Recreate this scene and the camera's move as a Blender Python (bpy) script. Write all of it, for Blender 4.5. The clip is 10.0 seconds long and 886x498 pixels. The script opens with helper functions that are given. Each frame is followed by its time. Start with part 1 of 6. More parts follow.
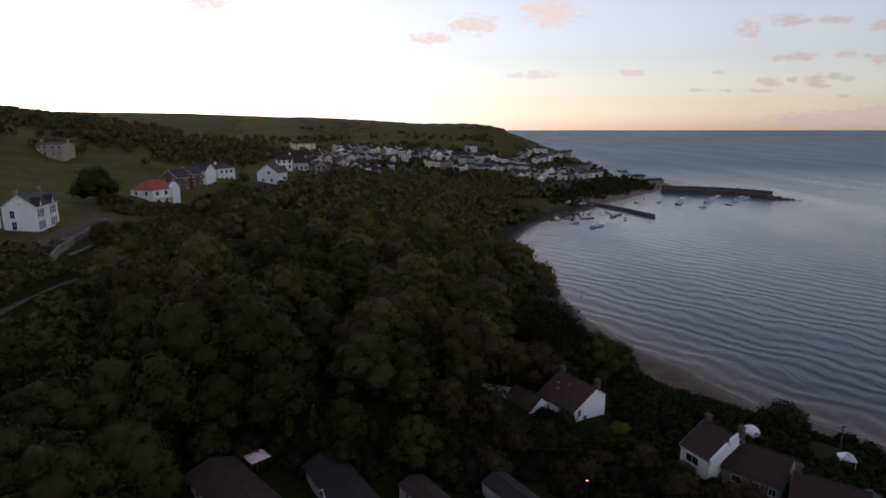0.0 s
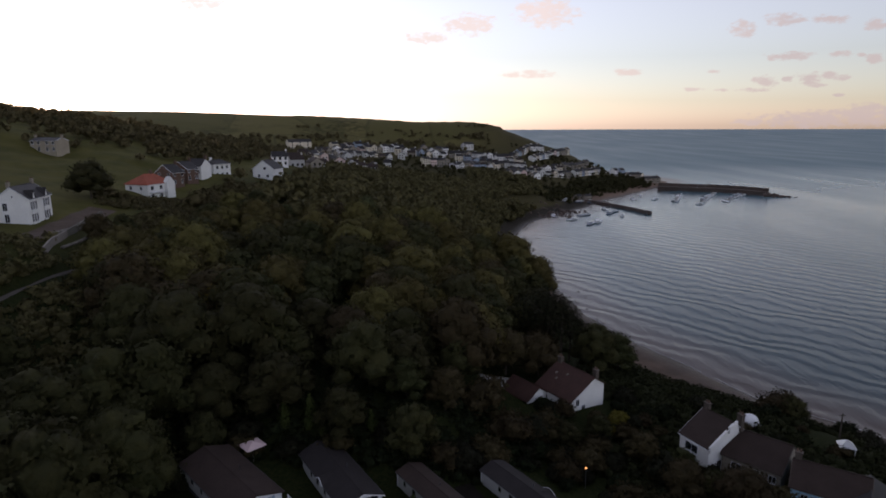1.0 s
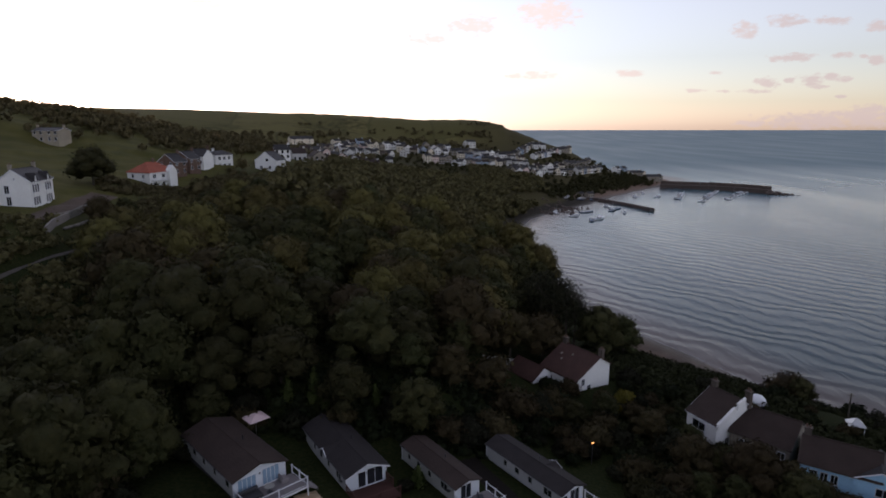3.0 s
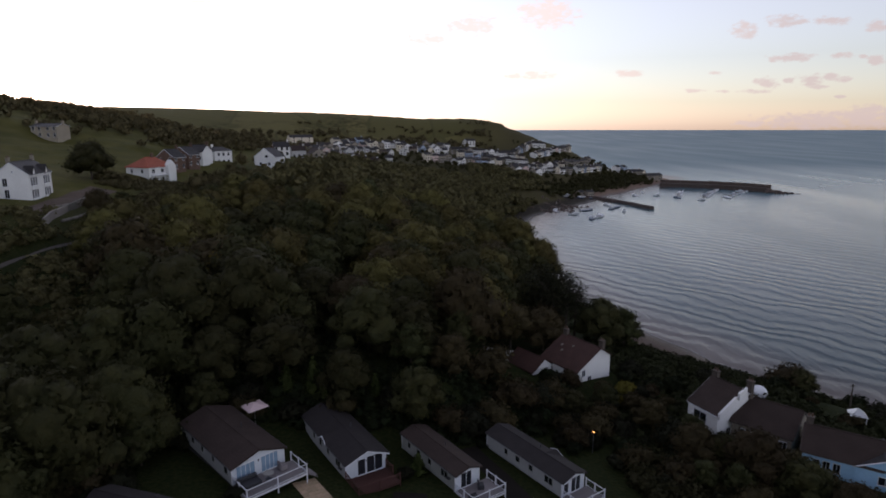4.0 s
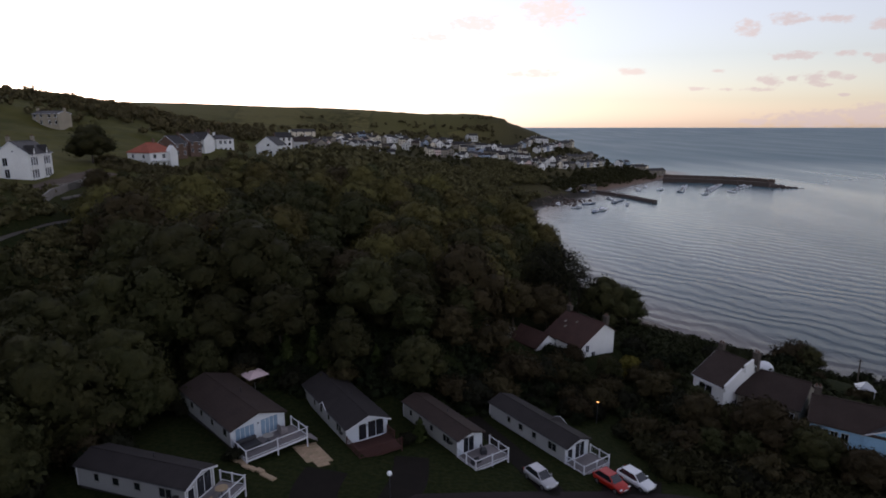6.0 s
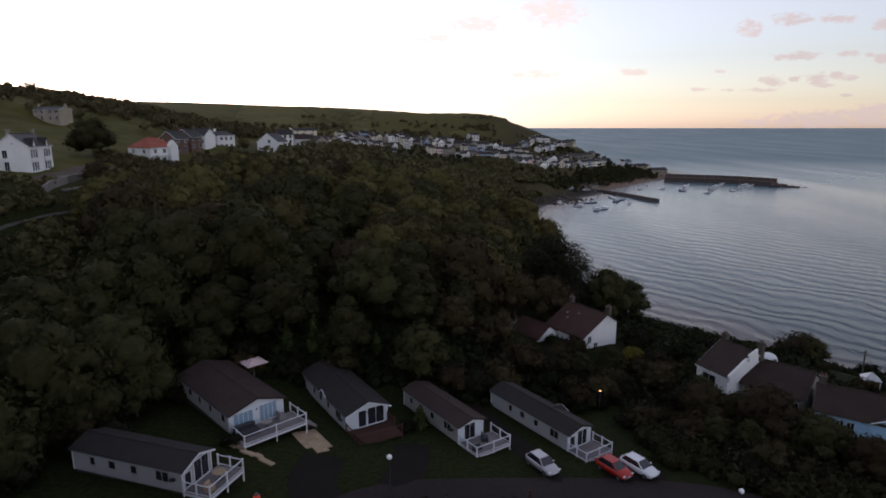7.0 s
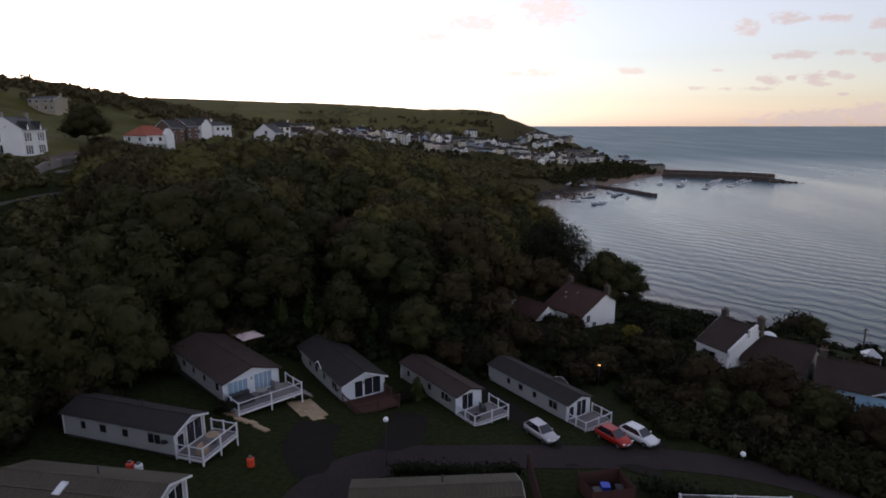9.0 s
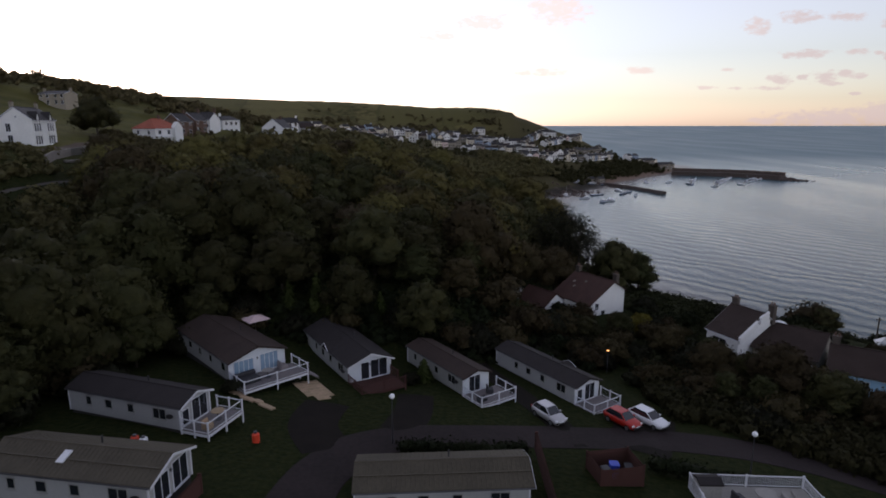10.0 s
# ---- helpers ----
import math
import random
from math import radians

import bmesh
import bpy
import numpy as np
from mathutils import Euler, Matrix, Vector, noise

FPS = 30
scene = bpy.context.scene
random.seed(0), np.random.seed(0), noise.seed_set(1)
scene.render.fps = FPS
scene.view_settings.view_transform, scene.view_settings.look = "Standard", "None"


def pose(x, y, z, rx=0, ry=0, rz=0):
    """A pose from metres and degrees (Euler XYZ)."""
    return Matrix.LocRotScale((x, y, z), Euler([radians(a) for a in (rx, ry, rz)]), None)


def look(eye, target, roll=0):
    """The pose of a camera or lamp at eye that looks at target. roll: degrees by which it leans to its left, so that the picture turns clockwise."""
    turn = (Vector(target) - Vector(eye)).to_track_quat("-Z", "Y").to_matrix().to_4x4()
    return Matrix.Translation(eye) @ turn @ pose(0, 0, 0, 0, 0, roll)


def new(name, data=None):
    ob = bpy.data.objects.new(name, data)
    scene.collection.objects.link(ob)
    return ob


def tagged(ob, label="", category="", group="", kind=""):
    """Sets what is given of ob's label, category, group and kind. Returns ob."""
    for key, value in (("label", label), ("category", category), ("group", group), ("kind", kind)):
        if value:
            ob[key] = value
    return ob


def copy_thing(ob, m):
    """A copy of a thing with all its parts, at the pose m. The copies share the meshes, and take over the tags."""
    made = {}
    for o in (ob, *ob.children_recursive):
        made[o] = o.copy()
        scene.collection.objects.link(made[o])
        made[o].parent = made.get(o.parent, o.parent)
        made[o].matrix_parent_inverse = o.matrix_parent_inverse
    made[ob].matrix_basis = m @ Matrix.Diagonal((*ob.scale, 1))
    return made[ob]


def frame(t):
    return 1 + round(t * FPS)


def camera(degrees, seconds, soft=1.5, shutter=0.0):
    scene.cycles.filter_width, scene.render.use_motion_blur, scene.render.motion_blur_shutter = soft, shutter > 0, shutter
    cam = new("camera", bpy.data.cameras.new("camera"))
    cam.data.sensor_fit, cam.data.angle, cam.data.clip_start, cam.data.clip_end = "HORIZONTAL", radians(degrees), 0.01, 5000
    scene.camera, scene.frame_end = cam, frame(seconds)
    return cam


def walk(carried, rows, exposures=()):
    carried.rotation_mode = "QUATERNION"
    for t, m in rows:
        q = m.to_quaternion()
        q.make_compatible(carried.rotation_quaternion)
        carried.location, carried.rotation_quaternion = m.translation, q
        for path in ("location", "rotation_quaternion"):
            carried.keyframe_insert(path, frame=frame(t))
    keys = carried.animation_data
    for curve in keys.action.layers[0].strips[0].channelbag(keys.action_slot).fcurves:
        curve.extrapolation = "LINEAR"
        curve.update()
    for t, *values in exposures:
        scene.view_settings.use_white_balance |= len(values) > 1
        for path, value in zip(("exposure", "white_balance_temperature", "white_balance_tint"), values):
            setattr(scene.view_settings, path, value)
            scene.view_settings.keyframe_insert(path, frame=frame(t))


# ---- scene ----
cam = camera(73.7, 10.0, soft=1.75)
PATH = [
    (0, (-0.069, 0.447, 78.305), (-0.09, 2.405, 77.899), -0.0),
    (0.5, (-0.042, 0.649, 77.459), (-0.058, 2.607, 77.053), -0.1),
    (1, (-0.131, 0.812, 76.387), (-0.141, 2.77, 75.98), -0.1),
    (1.5, (-0.298, 0.8, 75.368), (-0.307, 2.758, 74.961), -0.1),
    (2, (-0.354, 0.856, 74.286), (-0.365, 2.814, 73.877), -0.0),
    (2.5, (-0.543, 0.826, 73.354), (-0.558, 2.784, 72.949), 0.0),
    (4, (-0.722, 0.99, 70.891), (-0.735, 2.948, 70.487), 0.0),
    (4.5, (-0.751, 0.968, 70.049), (-0.765, 2.926, 69.64), 0.0),
    (5, (-0.72, 1.019, 69.107), (-0.732, 2.977, 68.7), -0.0),
    (5.5, (-0.726, 1.03, 67.942), (-0.742, 2.988, 67.531), -0.0),
    (7, (-0.653, 1.507, 65.018), (-0.679, 3.465, 64.61), -0.0),
    (7.5, (-0.647, 1.53, 64.299), (-0.672, 3.487, 63.888), -0.0),
    (8, (-0.631, 1.57, 63.55), (-0.655, 3.527, 63.138), -0.0),
    (8.5, (-0.639, 1.617, 62.633), (-0.661, 3.574, 62.222), 0.0),
    (9, (-0.594, 1.655, 61.656), (-0.613, 3.612, 61.244), -0.0),
    (9.5, (-0.565, 1.736, 60.611), (-0.582, 3.693, 60.199), -0.0),
    (10, (-0.546, 1.767, 59.606), (-0.591, 3.724, 59.193), -0.0),
]
EXPOSURES = [(0, 1.50, 6850, 26), (1.0, 1.60, 6850, 26), (2.4, 1.74, 6850, 26), (10, 1.80, 6850, 26)]
walk(cam, [(t, look(eye, target, roll)) for t, eye, target, roll in PATH], EXPOSURES)

# ---- light: a low evening sun behind the hill, clear sky with small clouds ----
SUN_AZ, SUN_EL = -38.0, 3.5          # degrees from +y to the right, and above the horizon
world = bpy.data.worlds.new("evening_sky")
scene.world = world
world.use_nodes = True
wn, wl = world.node_tree.nodes, world.node_tree.links
wn.clear()


def wmath(op, a, b=None, c=None):
    n = wn.new("ShaderNodeMath")
    n.operation = op
    for k, v in enumerate((a, b, c)):
        if v is None:
            continue
        if isinstance(v, (int, float)):
            n.inputs[k].default_value = v
        else:
            wl.new(v, n.inputs[k])
    return n.outputs[0]


sky = wn.new("ShaderNodeTexSky")
sky.sky_type, sky.sun_disc = "NISHITA", False
sky.sun_elevation, sky.sun_rotation = radians(SUN_EL), radians(SUN_AZ)
sky.altitude, sky.air_density, sky.dust_density, sky.ozone_density = 50, 1.0, 0.5, 3.0
coords = wn.new("ShaderNodeTexCoord")
axes = wn.new("ShaderNodeSeparateXYZ")
wl.new(coords.outputs["Generated"], axes.inputs[0])
ahead = wmath("MAXIMUM", axes.outputs[1], 0.05)
sky_u, sky_v = wmath("DIVIDE", axes.outputs[0], ahead), wmath("DIVIDE", axes.outputs[2], ahead)
puffs = wn.new("ShaderNodeTexNoise")
puffs.inputs["Scale"].default_value, puffs.inputs["Detail"].default_value, puffs.inputs["Roughness"].default_value = 70, 8, 0.6
stretch = wn.new("ShaderNodeMapping")
stretch.inputs["Scale"].default_value = (1, 1, 2.0)
wl.new(coords.outputs["Generated"], stretch.inputs[0])
wl.new(stretch.outputs[0], puffs.inputs["Vector"])
# centre (across, up), half width and half height of each cloud, in tangents of the angle from straight ahead
CLOUDS = [
    (-0.386, 0.1920, 0.046, 0.0104),
    (0.038, 0.1584, 0.042, 0.0157),
    (-0.031, 0.1391, 0.033, 0.0088),
    (0.160, 0.1774, 0.048, 0.0233),
    (0.136, 0.0826, 0.042, 0.0063),
    (0.295, 0.0852, 0.023, 0.0063),
    (0.541, 0.1662, 0.034, 0.0101), (0.476, 0.1510, 0.020, 0.0136), (0.613, 0.1661, 0.027, 0.0076), (0.685, 0.1575, 0.022, 0.0085),
    (0.557, 0.1096, 0.038, 0.0069), (0.638, 0.1121, 0.020, 0.0052), (0.670, 0.1121, 0.008, 0.0035), (0.693, 0.1060, 0.016, 0.0078),
    (0.433, 0.0853, 0.011, 0.0035), (0.521, 0.0711, 0.020, 0.0088), (0.557, 0.0737, 0.013, 0.0044), (0.589, 0.0746, 0.022, 0.0105),
    (0.623, 0.0798, 0.015, 0.0061), (0.645, 0.0763, 0.016, 0.0053), (0.604, 0.0640, 0.016, 0.0035), (0.404, 0.0579, 0.018, 0.0036),
    (0.449, 0.0570, 0.011, 0.0027), (0.500, 0.0578, 0.026, 0.0044), (0.642, 0.0489, 0.009, 0.0027), (0.606, 0.0103, 0.083, 0.0144),
    (0.688, 0.0166, 0.055, 0.0180), (0.505, 0.0057, 0.037, 0.0054),
]
cover = None
for cu, cv, cw, ch in CLOUDS:
    du = wmath("DIVIDE", wmath("SUBTRACT", sky_u, cu), cw)
    dv = wmath("DIVIDE", wmath("SUBTRACT", sky_v, cv), ch)
    r2 = wmath("ADD", wmath("MULTIPLY", du, du), wmath("MULTIPLY", dv, dv))
    one = wmath("SUBTRACT", 1.0, r2)
    cover = one if cover is None else wmath("MAXIMUM", cover, one)
edge = wmath("ADD", cover, wmath("MULTIPLY", wmath("SUBTRACT", puffs.outputs["Fac"], 0.5), 5.0))
soft_edge = wn.new("ShaderNodeMapRange")
soft_edge.interpolation_type = "SMOOTHSTEP"
soft_edge.inputs["From Min"].default_value, soft_edge.inputs["From Max"].default_value = -0.5, 1.0
soft_edge.inputs["To Max"].default_value = 0.75
wl.new(edge, soft_edge.inputs["Value"])
clouded = wn.new("ShaderNodeMix")
clouded.data_type = "RGBA"
wl.new(soft_edge.outputs[0], clouded.inputs["Factor"])
pale = wn.new("ShaderNodeHueSaturation")
pale.inputs["Saturation"].default_value = 0.45
wl.new(sky.outputs[0], pale.inputs["Color"])
wl.new(pale.outputs[0], clouded.inputs[6])
toward_sun, cloud_tone = wn.new("ShaderNodeMapRange"), wn.new("ShaderNodeMix")
cloud_tone.data_type = "RGBA"
toward_sun.inputs["From Min"].default_value, toward_sun.inputs["From Max"].default_value = 0.15, 0.55
wl.new(sky_u, toward_sun.inputs["Value"]), wl.new(toward_sun.outputs[0], cloud_tone.inputs["Factor"])
cloud_tone.inputs[6].default_value, cloud_tone.inputs[7].default_value = (1.90, 1.68, 1.50, 1), (1.20, 1.09, 1.05, 1)
wl.new(cloud_tone.outputs[2], clouded.inputs[7])
background = wn.new("ShaderNodeBackground")
background.inputs["Strength"].default_value = 0.15
wl.new(clouded.outputs[2], background.inputs["Color"])
wl.new(background.outputs[0], wn.new("ShaderNodeOutputWorld").inputs["Surface"])

sun = new("sun", bpy.data.lights.new("sun", "SUN"))
sun.data.energy, sun.data.angle, sun.data.color = 1.2, radians(0.6), (1.0, 0.66, 0.38)
a_, e_ = radians(SUN_AZ), radians(SUN_EL)
sun.matrix_world = look((0, 0, 200), Vector((0, 0, 200)) - Vector((math.sin(a_) * math.cos(e_), math.cos(a_) * math.cos(e_), math.sin(e_))))


# ---- materials ----
def material(name, colour, rough=0.8, grain=6.0, vary=0.25, bump=0.15, metal=0.0, second=None, lines=None, spec=0.5, each=0.0, coat=0.0):
    """A surface with two scales of stain and grain; lines: (axis, per metre, depth) of relief such as boards or tiles."""
    m = bpy.data.materials.new(name)
    m.use_nodes = True
    n, l = m.node_tree.nodes, m.node_tree.links
    s = n["Principled BSDF"]
    s.inputs["Roughness"].default_value, s.inputs["Metallic"].default_value = rough, metal
    s.inputs["Specular IOR Level"].default_value, s.inputs["Coat Weight"].default_value = spec, coat
    co = n.new("ShaderNodeTexCoord")
    big, fine = n.new("ShaderNodeTexNoise"), n.new("ShaderNodeTexNoise")
    big.inputs["Scale"].default_value, big.inputs["Detail"].default_value = grain * 0.08, 5
    fine.inputs["Scale"].default_value, fine.inputs["Detail"].default_value = grain, 4
    l.new(co.outputs["Object"], big.inputs["Vector"]), l.new(co.outputs["Object"], fine.inputs["Vector"])
    add = n.new("ShaderNodeMath")
    add.operation = "ADD"
    l.new(big.outputs["Fac"], add.inputs[0]), l.new(fine.outputs["Fac"], add.inputs[1])
    ramp = n.new("ShaderNodeMapRange")
    ramp.inputs["From Min"].default_value, ramp.inputs["From Max"].default_value = 0.7, 1.3
    l.new(add.outputs[0], ramp.inputs["Value"])
    mix = n.new("ShaderNodeMix")
    mix.data_type = "RGBA"
    other = second or tuple(c * (1 - vary) for c in colour)
    mix.inputs[6].default_value, mix.inputs[7].default_value = (*colour, 1), (*other, 1)
    l.new(ramp.outputs[0], mix.inputs["Factor"])
    out = mix.outputs[2]
    if each:
        info, hsv = n.new("ShaderNodeObjectInfo"), n.new("ShaderNodeHueSaturation")
        r = n.new("ShaderNodeMapRange")
        r.inputs["To Min"].default_value, r.inputs["To Max"].default_value = 1 - each, 1 + each
        l.new(info.outputs["Random"], r.inputs["Value"]), l.new(r.outputs[0], hsv.inputs["Value"])
        h = n.new("ShaderNodeMapRange")
        h.inputs["To Min"].default_value, h.inputs["To Max"].default_value = 0.5 + each * 0.06, 0.5 - each * 0.06
        l.new(info.outputs["Random"], h.inputs["Value"]), l.new(h.outputs[0], hsv.inputs["Hue"])
        l.new(out, hsv.inputs["Color"])
        out = hsv.outputs[0]
    l.new(out, s.inputs["Base Color"])
    bp = n.new("ShaderNodeBump")
    bp.inputs["Strength"].default_value, bp.inputs["Distance"].default_value = bump, 0.05
    height = fine.outputs["Fac"]
    if lines:
        axis, per, depth = lines
        sep = n.new("ShaderNodeSeparateXYZ")
        l.new(co.outputs["Object"], sep.inputs[0])
        k, fr = n.new("ShaderNodeMath"), n.new("ShaderNodeMath")
        k.operation, fr.operation = "MULTIPLY", "FRACT"
        k.inputs[1].default_value = per
        l.new(sep.outputs[axis], k.inputs[0]), l.new(k.outputs[0], fr.inputs[0])
        sm = n.new("ShaderNodeMath")
        sm.operation = "MULTIPLY_ADD"
        sm.inputs[1].default_value = depth
        l.new(fr.outputs[0], sm.inputs[0]), l.new(height, sm.inputs[2])
        height = sm.outputs[0]
    l.new(height, bp.inputs["Height"])
    l.new(bp.outputs[0], s.inputs["Normal"])
    return m


M = dict(
    white_render=material("white_render", (0.78, 0.78, 0.76), 0.85, 5, 0.14, 0.2, each=0.06),
    cream_render=material("cream_render", (0.68, 0.60, 0.47), 0.85, 5, 0.18, 0.2, each=0.08),
    town_wall=material("town_wall", (0.7582, 0.7441, 0.7160), 0.85, 3, 0.2, 0.2, each=0.3),
    pink_render=material("pink_render", (0.62, 0.47, 0.42), 0.85, 4, 0.18, 0.2, each=0.15),
    blue_render=material("blue_render", (0.34, 0.42, 0.52), 0.85, 4, 0.15, 0.2, each=0.2),
    stone_wall=material("stone_wall", (0.30, 0.26, 0.21), 0.9, 3, 0.5, 0.6),
    siding=material("siding", (0.3740, 0.3782, 0.3740), 0.6, 4, 0.10, 0.25, lines=(2, 6.5, 0.9)),
    siding_sage=material("siding_sage", (0.3060, 0.3102, 0.2890), 0.6, 4, 0.10, 0.25, lines=(2, 6.5, 0.9)),
    front_white=material("front_white", (0.62, 0.66, 0.70), 0.5, 4, 0.1, 0.2, lines=(2, 6.5, 0.9)),
    upvc=material("upvc", (0.6387, 0.6502, 0.6786), 0.35, 8, 0.06, 0.03),
    roof_slate=material("roof_slate", (0.0392, 0.0359, 0.0366), 0.6, 7, 0.45, 0.4, lines=(2, 6.0, 1.0), each=0.2, spec=0.2),
    roof_brown=material("roof_brown", (0.0472, 0.0317, 0.0265), 0.75, 7, 0.4, 0.4, lines=(2, 8.0, 1.0), spec=0.2),
    roof_red=material("roof_red", (0.36, 0.085, 0.045), 0.8, 6, 0.35, 0.4, lines=(2, 6.0, 1.0)),
    roof_felt=material("roof_felt", (0.0300, 0.0252, 0.0252), 0.75, 9, 0.35, 0.3, lines=(1, 3.0, 0.5), spec=0.2),
    roof_sheet=material("roof_sheet", (0.0850, 0.0724, 0.0504), 0.6, 5, 0.35, 0.2, spec=0.2),
    glass=material("glass", (0.018, 0.022, 0.028), 0.04, 2, 0.3, 0.0, spec=0.9),
    pale_blind=material("pale_blind", (0.2520, 0.3760, 0.4992), 0.12, 2, 0.3, 0.0, spec=0.9),
    deck_wood=material("deck_wood", (0.2376, 0.2088, 0.2088), 0.7, 8, 0.35, 0.3, lines=(0, 7.0, 0.8)),
    brown_fence=material("brown_fence", (0.075, 0.024, 0.017), 0.8, 8, 0.4, 0.3, lines=(0, 7.0, 0.8)),
    skirt=material("skirt", (0.0440, 0.0416, 0.0400), 0.9, 4, 0.4, 0.3),
    brick_red=material("brick_red", (0.1454, 0.0842, 0.0594), 0.85, 12, 0.4, 0.4),
    asphalt=material("asphalt", (0.0301, 0.0222, 0.0218), 0.85, 3, 0.4, 0.3, spec=0.15),
    gravel=material("gravel", (0.0132, 0.0097, 0.0073), 0.9, 9, 0.45, 0.5, spec=0.15),
    paving=material("paving", (0.42, 0.30, 0.19), 0.85, 6, 0.3, 0.3, each=0.15),
    concrete=material("concrete", (0.30, 0.29, 0.27), 0.85, 5, 0.3, 0.3),
    pier_stone=material("pier_stone", (0.1100, 0.0800, 0.0660), 0.9, 1.5, 0.5, 0.6),
    metal_dark=material("metal_dark", (0.10, 0.10, 0.11), 0.45, 8, 0.3, 0.1, metal=0.7),
    metal_pale=material("metal_pale", (0.55, 0.56, 0.57), 0.4, 8, 0.2, 0.1, metal=0.6),
    globe=material("globe", (0.85, 0.86, 0.88), 0.25, 8, 0.05, 0.0, coat=0.4),
    bark=material("bark", (0.075, 0.058, 0.045), 0.95, 5, 0.5, 0.6),
    tyre=material("tyre", (0.02, 0.02, 0.02), 0.85, 10, 0.3, 0.2),
    rim=material("rim", (0.45, 0.46, 0.48), 0.3, 8, 0.2, 0.0, metal=0.9),
    lamp_glass=material("lamp_glass", (0.75, 0.77, 0.80), 0.08, 8, 0.1, 0.0, coat=0.6),
    tail_glass=material("tail_glass", (0.35, 0.02, 0.02), 0.1, 8, 0.2, 0.0, coat=0.6),
    car_white=material("car_white", (0.72, 0.73, 0.75), 0.28, 6, 0.06, 0.0, coat=0.8),
    car_silver=material("car_silver", (0.4680, 0.4590, 0.4680), 0.3, 6, 0.1, 0.0, metal=0.35, coat=0.8),
    car_red=material("car_red", (0.42, 0.014, 0.006), 0.35, 6, 0.12, 0.0, coat=0.2),
    red_plastic=material("red_plastic", (0.70, 0.07, 0.03), 0.4, 6, 0.15, 0.05),
    blue_plastic=material("blue_plastic", (0.02, 0.06, 0.45), 0.4, 6, 0.2, 0.05),
    pink_canvas=material("pink_canvas", (0.62, 0.46, 0.46), 0.85, 6, 0.12, 0.15),
    white_canvas=material("white_canvas", (0.74, 0.75, 0.77), 0.6, 6, 0.12, 0.1),
    black_cover=material("black_cover", (0.03, 0.03, 0.035), 0.6, 5, 0.3, 0.2),
    boat_white=material("boat_white", (0.6000, 0.6150, 0.6300), 0.35, 2, 0.15, 0.0, each=0.15),
    boat_dark=material("boat_dark", (0.05, 0.07, 0.12), 0.4, 2, 0.3, 0.0, each=0.3),
    blue_white=material("blue_white", (0.3359, 0.5890, 0.7900), 0.85, 4, 0.15, 0.2),
    stone_pale=material("stone_pale", (0.1875, 0.1688, 0.1438), 0.9, 3, 0.45, 0.5, each=0.35),
    amber_light=material("amber_light", (0.9, 0.45, 0.15), 0.4, 4, 0.05, 0.0),
    pale_sheet=material("pale_sheet", (0.45, 0.52, 0.48), 0.6, 3, 0.2, 0.2),
    roof_redbrown=material("roof_redbrown", (0.0722, 0.0359, 0.0290), 0.75, 7, 0.4, 0.4, lines=(2, 8.0, 1.0), spec=0.2),
    cream_stone=material("cream_stone", (0.36, 0.31, 0.24), 0.9, 4, 0.3, 0.3),
    earth=material("earth", (0.1140, 0.0816, 0.0624), 0.95, 2, 0.45, 0.5, spec=0.2),
    lane_grey=material("lane_grey", (0.080, 0.068, 0.058), 0.9, 2, 0.35, 0.3),
    foam=material("foam", (0.34, 0.32, 0.30), 0.8, 1.2, 0.6, 0.3),
    chimney_stone=material("chimney_stone", (0.095, 0.075, 0.062), 0.9, 4, 0.4, 0.4),
)


